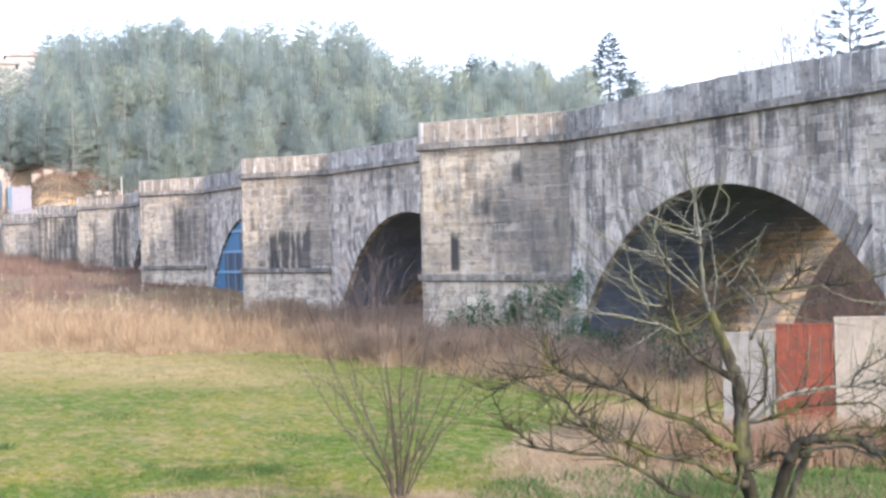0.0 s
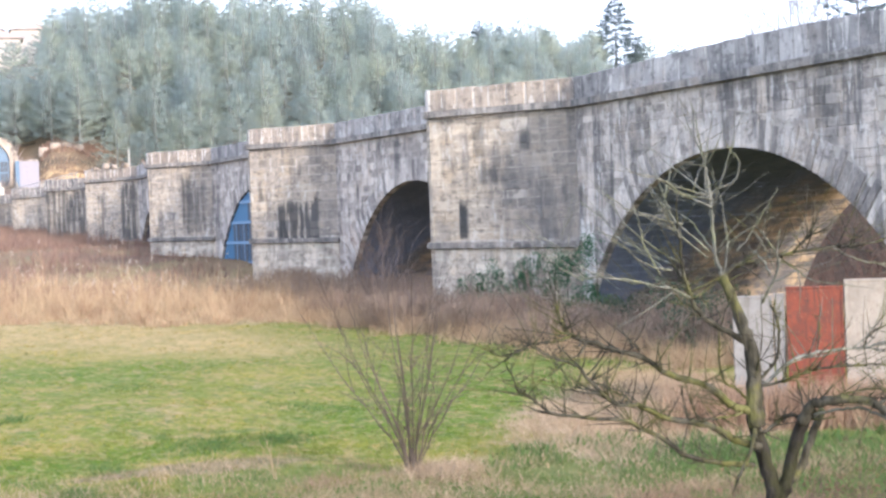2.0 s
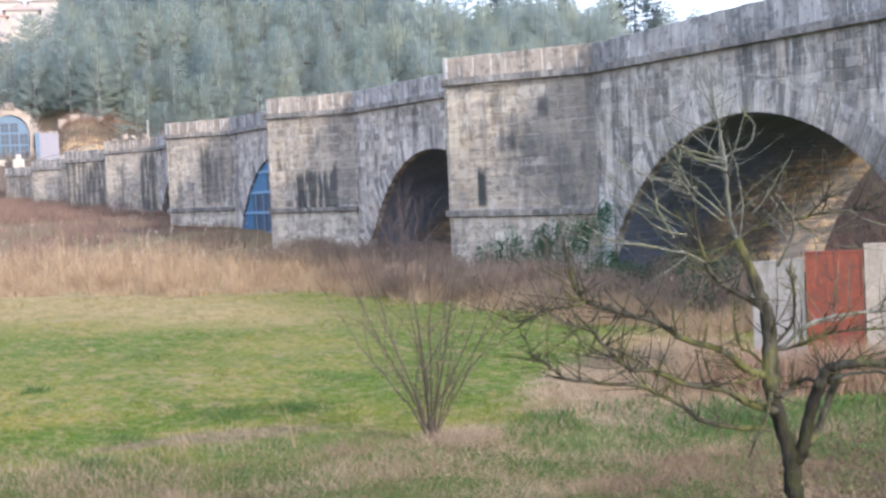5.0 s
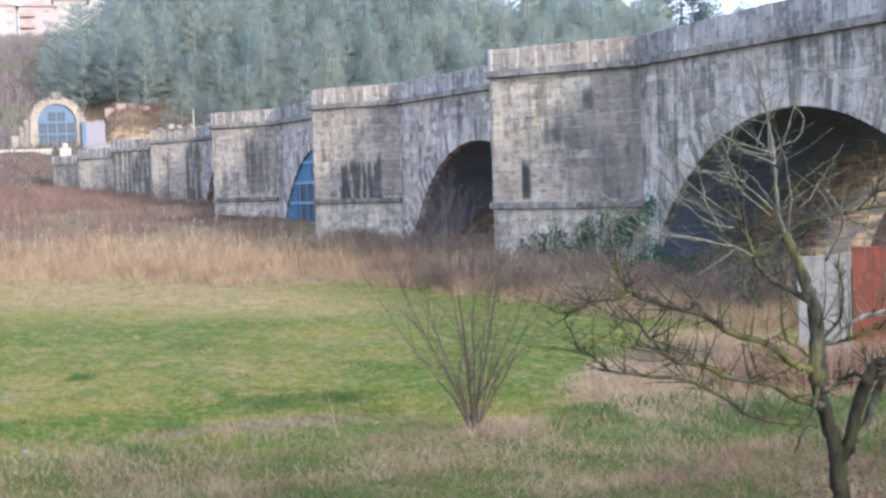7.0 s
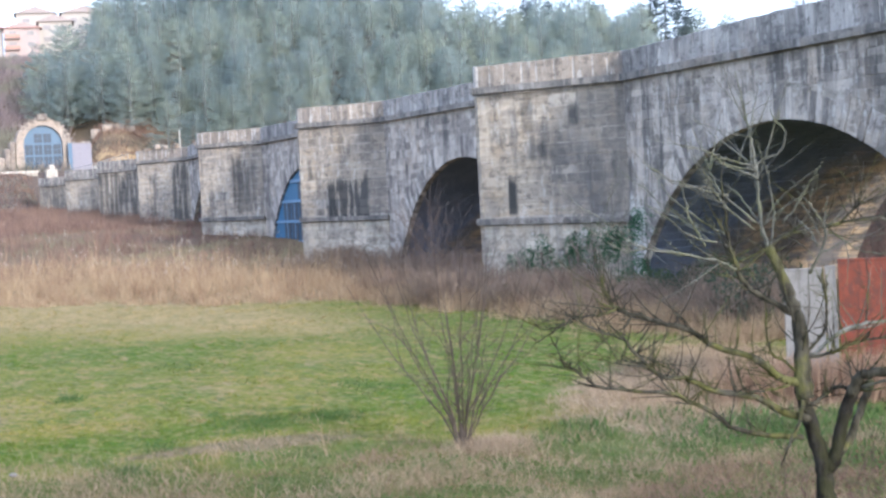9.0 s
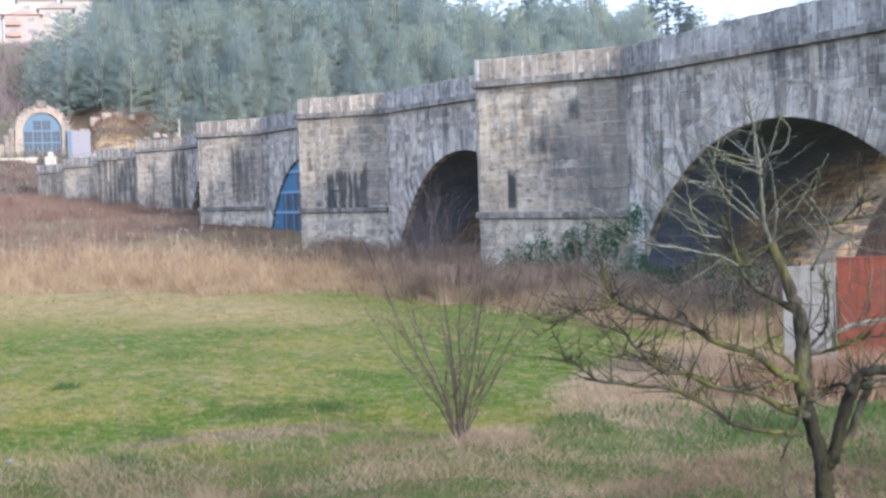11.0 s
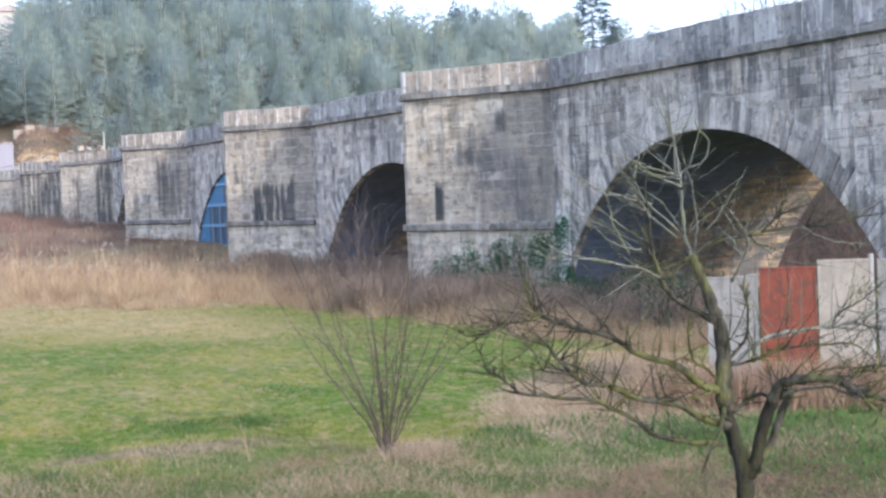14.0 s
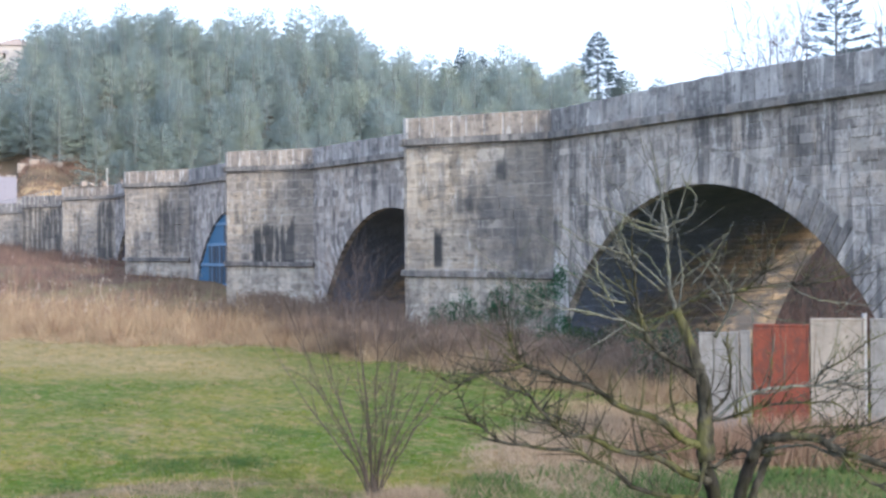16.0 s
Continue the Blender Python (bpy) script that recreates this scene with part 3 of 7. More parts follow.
def ground_z(x, y):
    x, y = np.asarray(x, float), np.asarray(y, float)
    u = past_rim(x, y)
    z = 0.5 * smooth(0, 14, u) + 3.1 * smooth(12, 62, u) + 2.6 * smooth(60, 170, u)
    z = z + 0.5 * np.exp(-((x - 128) / 22) ** 2 - ((y + 4) / 16) ** 2)
    z = z * (1 - 0.30 * smooth(16, 26, -y) * (1 - smooth(112, 138, x)))
    z = z * (1 - 0.4 * (1 - smooth(-46, -36, y)))
    z = z + 7.0 * smooth(50, 64, -y) * smooth(20, 45, x) * (1 - smooth(120, 150, x))
    z = z + (12.0 - z) * smooth(236, 253, x) * smooth(-31, -27.5, y) * (1 - smooth(10, 40, y))
    r = np.hypot(x, y)
    az = np.degrees(np.arctan2(y, np.maximum(x, -1e9)))
    ridge = 4.6 + 400 * np.tan(np.radians(np.interp(az, RIDGE_AZ, RIDGE_EL)))
    foot = 13.4 - 6.0 * smooth(-10, 30, az) - 4 * smooth(25, 45, -az)
    hill = smooth(246, 259, r) * (foot - z) + smooth(268, 405, r) ** 0.85 * (ridge - foot)
    z = z + hill * smooth(246, 256, r)
    z = z + 3.4 * smooth(261, 280, r) * smooth(8.6, 9.4, -az) * (1 - smooth(9.8, 12.2, -az)) * (1 - smooth(288, 330, r))
    z = z - smooth(430, 800, r) * (z - 8) * 0.9
    return z + 0.06 * np.sin(x * 0.31 + 1.3 * np.sin(y * 0.21)) * np.cos(y * 0.37) + 0.04 * np.sin(x * 0.9 + y * 0.7)


rs = np.concatenate([np.linspace(0, 14, 12), np.linspace(15, 110, 150), np.linspace(112, 245, 70), np.linspace(246, 262, 20), np.linspace(264, 430, 60), np.geomspace(440, 3000, 25)])
azs = np.radians(np.concatenate([np.linspace(-180, -62, 40), np.linspace(-60, 12, 170), np.linspace(14, 176, 45)]))
na = len(azs)
gx, gy = np.outer(rs[1:], np.cos(azs)), np.outer(rs[1:], np.sin(azs))
gv = np.stack([gx, gy, ground_z(gx, gy)], -1).reshape(-1, 3)
gv = np.vstack([[[0, 0, float(ground_z(0, 0))]], gv])
gf = [(0, 1 + k, 1 + (k + 1) % na) for k in range(na)]
for i in range(len(rs) - 2):
    a = 1 + i * na
    gf += [(a + k, a + na + k, a + na + (k + 1) % na, a + (k + 1) % na) for k in range(na)]
gme = mesh_of("ground", gv, gf)
gme.polygons.foreach_set("use_smooth", [True] * len(gme.polygons))
tagged(place("ground", gme, M_GROUND), "rough meadow with straw patches, rising into a wooded hill", "ground", kind="structure")

# ---- the bridge ----
YW, YB = -32.3, -43.8                      # its near and far faces
ARCHES = [(16.0, -5.15, 12.16), (45.55, -5.17, 12.16), (75.2, -5.1, 12.16), (104.75, -4.3, 12.16), (134.3, -3.6, 12.0), (162.5, -3.0, 11.0), (189.0, -2.5, 11.0), (217.0, -2.5, 11.0)]
APEX = [63.6, 93.0, 122.4, 150.3, 175.5, 203.0, 232.0]
KINK = [56.6, 87.4, 116.8, 144.2, 169.2, 196.8, 226.0]
YA = -28.4
BASE = -1.2


def top_z(x):
    """The parapet's top along the bridge."""
    return float(np.interp(x, [30, 56, 63.6, 93, 122, 150, 250], [10.68, 10.76, 10.86, 11.22, 11.48, 11.4, 11.5]))


def crest(x):
    """How much taller the parapet stands over the nearest arch's shoulder."""
    return float(np.interp(x, [30, 37, 41, 45, 49, 53, 55.5], [0.05, 0.09, 0.15, 0.17, 0.11, 0.03, 0.0]))


bridge = empty("stone_bridge", 130, -38, 0, "long weathered grey stone arch bridge with black streaks and pointed piers", "bridge")


def bridge_body():
    line = [(-14.0, BASE)]
    for cx, cz, r in ARCHES:
        a0 = math.asin((BASE - cz) / r)
        for k in range(41):
            a = math.pi - a0 - (math.pi - 2 * a0) * k / 40
            line.append((cx + r * math.cos(a), cz + r * math.sin(a)))
    line.append((247.0, BASE))
    fine = [line[0]]
    for p, q in zip(line, line[1:]):
        n = max(1, int((q[0] - p[0]) / 3))
        fine += [(p[0] + (q[0] - p[0]) * k / n, p[1] + (q[1] - p[1]) * k / n) for k in range(1, n + 1)]
    bm = bmesh.new()
    rows = []
    for x, z in fine:
        t = top_z(x) - 1.02
        rows.append([bm.verts.new(v) for v in ((x, YW, z), (x, YW, t), (x, YB, t), (x, YB, z))])
    for a, b in zip(rows, rows[1:]):
        for k in range(4):
            bm.faces.new((a[k], b[k], b[(k + 1) % 4], a[(k + 1) % 4]))
    bm.faces.new(rows[0])
    bm.faces.new(rows[-1][::-1])
    bmesh.ops.recalc_face_normals(bm, faces=bm.faces)
    ob = part("arch_body", bm, M_MORTAR, bridge)
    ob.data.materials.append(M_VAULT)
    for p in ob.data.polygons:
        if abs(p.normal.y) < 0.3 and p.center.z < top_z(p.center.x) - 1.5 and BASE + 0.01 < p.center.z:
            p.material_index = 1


bridge_body()


def prism(bm, plan, z0, z1):
    lo = [bm.verts.new((x, y, z0(x) if callable(z0) else z0)) for x, y in plan]
    hi = [bm.verts.new((x, y, z1(x) if callable(z1) else z1)) for x, y in plan]
    n = len(plan)
    for k in range(n):
        bm.faces.new((lo[k], lo[(k + 1) % n], hi[(k + 1) % n], hi[k]))
    bm.faces.new(hi)
    bm.faces.new(lo[::-1])
    bmesh.ops.recalc_face_normals(bm, faces=bm.faces)


PIERS = []
for k, a in zip(KINK, APEX):
    bm = bmesh.new()
    prism(bm, [(k, YW + 0.002), (a, YA), (a + 0.35, YA), (a + 0.9, YW + 0.002)], BASE, lambda x: top_z(x) - 1.40)
    PIERS.append(part("pointed_pier", bm, M_MORTAR, bridge, "tan ashlar pier with a sharp edge"))

# cornice, ledges


def band(points, z0, z1, depth, name, material, parent, label=""):
    """A projecting course along a line of plan points; its outer side lies depth in front of the line."""
    bm = bmesh.new()
    pts = [Vector(p) for p in points]
    outer = []
    for i, p in enumerate(pts):
        d = (pts[min(i + 1, len(pts) - 1)] - pts[max(i - 1, 0)]).normalized()
        nrm = Vector((-d.y, d.x))
        outer.append(p + nrm * depth)
    rows = []
    for p, q in zip(pts, outer):
        t = top_z(p.x)
        rows.append([bm.verts.new(v) for v in ((p.x, p.y, t + z0), (q.x, q.y, t + z0 + 0.06), (q.x, q.y, t + z1), (p.x, p.y, t + z1))])
    for a, b in zip(rows, rows[1:]):
        for k in range(4):
            bm.faces.new((a[k], b[k], b[(k + 1) % 4], a[(k + 1) % 4]))
    bm.faces.new(rows[0])
    bm.faces.new(rows[-1][::-1])
    bmesh.ops.recalc_face_normals(bm, faces=bm.faces)
    return part(name, bm, material, parent, label)


def lerp_line(p, q, step):
    n = max(1, int(math.dist(p, q) / step))
    return [(p[0] + (q[0] - p[0]) * i / n, p[1] + (q[1] - p[1]) * i / n) for i in range(n + 1)]


# the outline of the near side, pier by pier
outline = [(-14.0, YW)]
for k, a in zip(KINK, APEX):
    outline += [(k, YW), (a, YA), (a + 0.35, YA), (a + 0.9, YW)]
outline.append((247.0, YW))
for i, (p, q) in enumerate(zip(outline, outline[1:])):
    if math.dist(p, q) > 0.2:
        band(lerp_line(p, q, 2.0), -1.36, -1.00, 0.27, "cornice", M_CORNICE, bridge)
        band(lerp_line(p, q, 2.0), -1.0, -0.07, 0.045, "parapet_core", M_LIMEJOINT, bridge)
for k, a, pier in zip(KINK, APEX, PIERS):
    band([(k - 0.15, YW), (a, YA), (a + 0.4, YA)], -7.5, -7.16, 0.22, "ledge", M_CORNICE, pier)

# parapet slabs: upright stones side by side
rng = random.Random(4)


def slab_mesh(p, q, z0, z1, thick, out, chamfer=0.02):
    """One dressed stone from plan point p to q between heights z0 and z1 (each for both ends)."""
    p, q = Vector(p), Vector(q)
    d = (q - p).normalized()
    nrm = Vector((-d.y, d.x))
    c = chamfer
    v = []
    for e, ins in ((out - thick, 0), (out - c, 0), (out, c)):
        for s, zz in ((p + d * ins, (z0[0], z1[0])), (q - d * ins, (z0[1], z1[1]))):
            for j in (0, 1):
                z = zz[j] + (ins if j == 0 else -ins)
                v.append((s.x + nrm.x * e, s.y + nrm.y * e, z))
    f = []
    for a, b in ((0, 4), (4, 8)):
        f += [(a, a + 2, b + 2, b), (a + 2, a + 3, b + 3, b + 2), (a + 3, a + 1, b + 1, b + 3), (a + 1, a, b, b + 1)]
    f.append((8, 10, 11, 9))
    f.append((0, 1, 3, 2))
    return v, f


class Heap:
    """Many small stones joined into one mesh."""

    def __init__(self):
        self.v, self.f = [], []

    def add(self, v, f):
        n = len(self.v)
        self.v += v
        self.f += [tuple(i + n for i in g) for g in f]

    def link(self, name, material, parent, label=""):
        if self.v:
            ob = place(name, mesh_of(name, self.v, self.f), material, parent, label)
            ob["kind"] = "stuff"
            return ob


far_slabs = Heap()
made_slabs = 0
for p, q in zip(outline, outline[1:]):
    length = math.dist(p, q)
    if length < 0.2 or q[0] < 16:
        continue
    d = ((q[0] - p[0]) / length, (q[1] - p[1]) / length)
    s = max(0.0, (16 - p[0]) / max(d[0], 0.01)) if p[0] < 16 else 0.0
    while s < length - 0.05:
        w = min(rng.uniform(0.72, 1.05), length - s)
        gap = rng.uniform(0.05, 0.10) if d[1] > 0.1 else rng.uniform(0.012, 0.045)
        a, b = (p[0] + d[0] * s, p[1] + d[1] * s), (p[0] + d[0] * (s + w - gap), p[1] + d[1] * (s + w - gap))
        ta, tb = top_z(a[0]), top_z(b[0])
        j = rng.uniform(-0.02, 0.012)
        v, f = slab_mesh(a, b, (ta - 1.0, tb - 1.0), (ta + crest(a[0]) + j, tb + crest(b[0]) + j + rng.uniform(-0.01, 0.01)), 0.42, 0.068 + rng.uniform(-0.012, 0.015), 0.025)
        if 30 < a[0] < 160 and made_slabs < 290:
            place("parapet_slab", mesh_of("parapet_slab", v, f), M_PARAPET if abs(d[1]) < 0.1 else M_PIERSLAB, bridge)
            made_slabs += 1
        else:
            far_slabs.add(v, f)
        s += w
far_slabs.link("parapet_run", M_CORNICE, bridge, "worn parapet stones")
# the far parapet
bm = bmesh.new()
prism(bm, [(-14, YB), (247, YB), (247, YB + 0.4), (-14, YB + 0.4)], lambda x: top_z(x) - 1.02, lambda x: top_z(x) - 0.05)
part("far_parapet", bm, M_PARAPET, bridge)

# ashlar: courses of stones in front of the core
near_blocks = [0]


def courses(p, q, z_lo, z_hi, material, parent, heap, seed, height=(0.30, 0.62), width=(0.45, 1.6), arches=(), near=None, out=0.016, joint=(0.006, 0.016)):
    """Lays courses from plan point p to q; stones that would stand in an arch are cut along its ring."""
    rg = random.Random(seed)
    length = math.dist(p, q)
    d = ((q[0] - p[0]) / length, (q[1] - p[1]) / length)
    z = z_lo
    while z < z_hi - 0.1:
        h = min(rg.uniform(*height), z_hi - z)
        if z_hi - z - h < 0.2:
            h = z_hi - z
        spans = [(0.0, 0.0, length, length)]
        for cx, cz, r in arches:
            cut = []
            for z_ in (z, z + h):
                t = r * r - (z_ - cz) ** 2
                cut.append(math.sqrt(t) if t > 0 else 0.0)
            if cut[0] <= 0.01:
                continue
            cs = cx - p[0]
            new_spans = []
            for a0, a1, b0, b1 in spans:
                if cs - cut[0] > a0 + 0.1:
                    new_spans.append((a0, a1, min(b0, cs - cut[0]), min(b1, cs - cut[1])))
                if cs + cut[0] < b0 - 0.1:
                    new_spans.append((max(a0, cs + cut[0]), max(a1, cs + cut[1]), b0, b1))
            spans = new_spans
        for a0, a1, b0, b1 in spans:
            s0, s1 = a0, a1
            while s0 < b0 - 0.02:
                w = rg.uniform(*width)
                e = max(s0, s1) + w
                if e > min(b0, b1) - 0.35:
                    e0, e1 = b0, b1
                else:
                    e0 = e1 = e
                g = rg.uniform(*joint)
                A, B = (p[0] + d[0] * (s0 + g), p[1] + d[1] * (s0 + g)), (p[0] + d[0] * (e0 - g), p[1] + d[1] * (e0 - g))
                ob_out = out + rg.uniform(-0.012, 0.02)
                if rg.random() < 0.05:
                    ob_out -= 0.012
                v, f = slab_mesh(A, B, (z + g, z + g), (z + h - g, z + h - g), 0.10, ob_out, 0.012)
                # slanted ends along the arch ring
                if s1 != s0 or e1 != e0:
                    v2 = []
                    for i, co in enumerate(v):
                        end = (i // 2) % 2
                        hi = i % 2
                        sh = ((e1 - e0) if end else (s1 - s0)) if hi else 0.0
                        v2.append((co[0] + d[0] * sh, co[1] + d[1] * sh, co[2]))
                    v = v2
                v = [(co[0], co[1], co[2] + rg.uniform(-0.008, 0.008)) for co in v]
                if near and near(A[0], z) and near_blocks[0] < 590:
                    place("stone_block", mesh_of("stone_block", v, f), material, parent)
                    near_blocks[0] += 1
                else:
                    heap.add(v, f)
                s0, s1 = e0, e1
        z += h


RING = 1.25
for i, (p, q) in enumerate(zip(outline, outline[1:])):
    if math.dist(p, q) < 0.5 or q[0] < 20 or p[0] > 236:
        continue
    heap = Heap()
    x0 = max(p[0], 18.0)
    if abs(p[1] - q[1]) < 0.1:
        arches = [(cx, cz, r + RING) for cx, cz, r in ARCHES]
        zt = min(top_z(x0), top_z(q[0])) - 1.40
        courses((x0, YW), q, 0.0, zt, M_WALL, bridge, heap, 100 + i, (0.26, 0.50), (0.35, 1.1), arches=arches, joint=(0.004, 0.014), near=(lambda x, z: 37 < x < 57 and z > 6.0) if 40 < q[0] < 60 else None)
        heap.link("masonry", M_WALL, bridge, "courses of weathered grey ashlar")
    elif q[1] > p[1]:
        pier = PIERS[APEX.index(q[0])]
        t = top_z(q[0])
        near = (lambda x, z: True) if 50 < q[0] < 70 else None
        courses(p, q, t - 7.12, t - 1.42, M_PIER, pier, heap, 200 + i, (0.38, 0.66), (0.7, 1.9), near=near, joint=(0.005, 0.014) if q[0] < 80 else (0.018, 0.045))
        foot = Heap()
        courses(p, q, 0.0, t - 7.5, M_PIERFOOT, pier, foot, 300 + i, (0.42, 0.6), (0.7, 1.5), out=0.03, joint=(0.010, 0.024))
        heap.link("masonry", M_PIER, pier, "courses of tan ashlar")
        foot.link("foot_masonry", M_PIERFOOT, pier, "paler courses at the pier's foot")

# quoins on the piers' sharp edges
for a, pier in zip(APEX, PIERS):
    rg = random.Random(int(a))
    z = 0.0
    while z < top_z(a) - 1.5:
        h = min(rg.uniform(0.24, 0.48), top_z(a) - 1.41 - z)
        v, f = slab_mesh((a - 0.03, YA), (a + 0.38, YA), (z + 0.012, z + 0.012), (z + h - 0.012, z + h - 0.012), 0.3, 0.03 + rg.uniform(-0.01, 0.012), 0.015)
        place("quoin", mesh_of("quoin", v, f), M_PIER, pier)
        z += h

# arch rings
for n, (cx, cz, r) in enumerate(ARCHES[1:5]):
    heap = Heap()
    a0 = math.asin((0.0 - cz) / (r + 0.4))
    count = 80
    rg = random.Random(50 + n)
    for k in range(count):
        b0 = a0 + (math.pi - 2 * a0) * k / count + 0.0012
        b1 = a0 + (math.pi - 2 * a0) * (k + 1) / count - 0.0012
        o = 0.028 + rg.uniform(-0.012, 0.015)
        ro = r + RING - 0.015 + rg.uniform(-0.35, 0.22)
        v = []
        for y, ins in ((YW - 0.35, 0), (YW + o - 0.02, 0), (YW + o, 0.02)):
            for a in (b0 + ins / r, b1 - ins / r):
                for rr in (r - 0.03 + ins, ro - ins):
                    v.append((cx + rr * math.cos(a), y, cz + rr * math.sin(a)))
        f = []
        for a, b in ((0, 4), (4, 8)):
            f += [(a, b, b + 2, a + 2), (a + 2, b + 2, b + 3, a + 3), (a + 3, b + 3, b + 1, a + 1), (a + 1, b + 1, b, a)]
        f += [(8, 9, 11, 10), (0, 2, 3, 1)]
        if n == 0:
            place("arch_stone", mesh_of("arch_stone", v, f), M_RING, bridge)
        else:
            heap.add(v, f)
    heap.link("arch_ring", M_RING, bridge, "ring of wedge-shaped arch stones")
# vault courses of the nearest arch, as ribs of slightly uneven stones
heap = Heap()
cx, cz, r = ARCHES[1]
rg = random.Random(77)
a0 = math.asin((0.0 - cz) / r)
count = 66
for k in range(count):
    b0 = a0 + (math.pi - 2 * a0) * k / count + 0.001
    b1 = a0 + (math.pi - 2 * a0) * (k + 1) / count - 0.001
    y = YW - 0.37
    while y > YB + 0.2:
        w = min(rg.uniform(0.5, 1.2), y - YB)
        rr = r - rg.uniform(0.02, 0.05)
        v = []
        for ra, ins in ((r + 0.05, 0), (rr + 0.02, 0), (rr, 0.02)):
            for a in (b0 + ins / r, b1 - ins / r):
                for yy in (y - ins - 0.006, y - w + ins + 0.006):
                    v.append((cx + ra * math.cos(a), yy, cz + ra * math.sin(a)))
        f = []
        for a, b in ((0, 4), (4, 8)):
            f += [(a, a + 2, b + 2, b), (a + 2, a + 3, b + 3, b + 2), (a + 3, a + 1, b + 1, b + 3), (a + 1, a, b, b + 1)]
        f += [(8, 10, 11, 9), (0, 1, 3, 2)]
        heap.add(v, f)
        y -= w
heap.link("vault_lining", M_VAULT, bridge, "vault stones with blue-grey shade put into their colour")

# ---- blue boarded gate in the third arch ----


def blue_gate():
    g = empty("arch_gate", 104.75, YW - 0.8, 2.0, "tall blue painted gate wall with small-paned windows filling an arch", "gate")
    cx, cz, r = ARCHES[3]
    bm = bmesh.new()
    a0 = math.asin((0.5 - cz) / r)
    pts = [(cx + (r + 0.02) * math.cos(a0 + (math.pi - 2 * a0) * k / 40), cz + (r + 0.02) * math.sin(a0 + (math.pi - 2 * a0) * k / 40)) for k in range(41)]
    f = [bm.verts.new((x, YW - 0.16, z)) for x, z in pts]
    b = [bm.verts.new((x, YW - 0.30, z)) for x, z in pts]
    bm.faces.new(f)
    bm.faces.new(b[::-1])
    for k in range(41):
        bm.faces.new((f[k], b[k], b[(k + 1) % 41], f[(k + 1) % 41]))
    bmesh.ops.recalc_face_normals(bm, faces=bm.faces)
    part("boarding", bm, M_BLUE, g)
    for i in range(7):
        for j in range(3):
            x0, z0 = 97.6 + i * 2.05, 2.3 + j * 1.55
            if (x0 + 1.6 - cx) ** 2 + (z0 + 1.3 - cz) ** 2 < (r - 0.4) ** 2 and (x0 - cx) ** 2 + (z0 + 1.3 - cz) ** 2 < (r - 0.4) ** 2:
                boxed("pane", x0, x0 + 1.75, YW - 0.18, YW - 0.12, z0, z0 + 1.32, M_DARKPANE, g, "dark dusty pane")
                boxed("glazing_bar", x0 + 0.82, x0 + 0.94, YW - 0.16, YW - 0.08, z0, z0 + 1.32, M_BLUE_PALE, g)
    for j in range(4):
        w = math.sqrt(max(0.1, (r - 0.1) ** 2 - (2.15 + j * 1.55 - cz) ** 2))
        boxed("rail", cx - w, cx + w, YW - 0.18, YW - 0.04, 2.06 + j * 1.55, 2.26 + j * 1.55, M_BLUE_PALE, g)


blue_gate()

# ---- the old fruit tree ----
rng = random.Random(11)


def twig_spray(bm, start, way, length, r0, rng, depth, sides=4, crook=0.36, spurs=True):
    """A crooked twig that branches again and bears short spurs."""
    n = max(3, int(length / 0.09))
    pts, radii = [start], [r0]
    d = way.normalized()
    bend = Vector((rng.uniform(-1, 1), rng.uniform(-1, 1), rng.uniform(-0.4, 1))) * 0.12
    for i in range(n):
        d = (d + bend + Vector((rng.uniform(-1, 1), rng.uniform(-1, 1), rng.uniform(-0.8, 1))) * crook * 0.8).normalized()
        pts.append(pts[-1] + d * length / n)
        radii.append(r0 * (1 - 0.7 * (i + 1) / n))
    tube(bm, pts, radii, sides)
    if depth:
        for k in range(1, n):
            if rng.random() < (0.5 if spurs else 0.28):
                side = Vector((rng.uniform(-1, 1), rng.uniform(-1, 1), rng.uniform(-0.5, 1))).normalized()
                twig_spray(bm, pts[k], (pts[k] - pts[k - 1]).normalized() * 0.45 + side * 0.8, length * rng.uniform(0.2, 0.5), radii[k] * 0.6, rng, depth - 1, 3, crook, spurs)
    for k in range(1, n + 1 if spurs else 1):        # fruiting spurs
        if rng.random() < 0.36:
            side = Vector((rng.uniform(-1, 1), rng.uniform(-1, 1), rng.uniform(-0.6, 1))).normalized()
            tube(bm, [pts[k], pts[k] + side * rng.uniform(0.02, 0.055)], [max(0.0028, radii[k] * 0.8), 0.0028], 3)


fruit_tree = empty("fruit_tree", 10.25, -8.1, float(ground_z(10.25, -8.1)), "leafless old fruit tree with mossy crooked limbs", "tree")


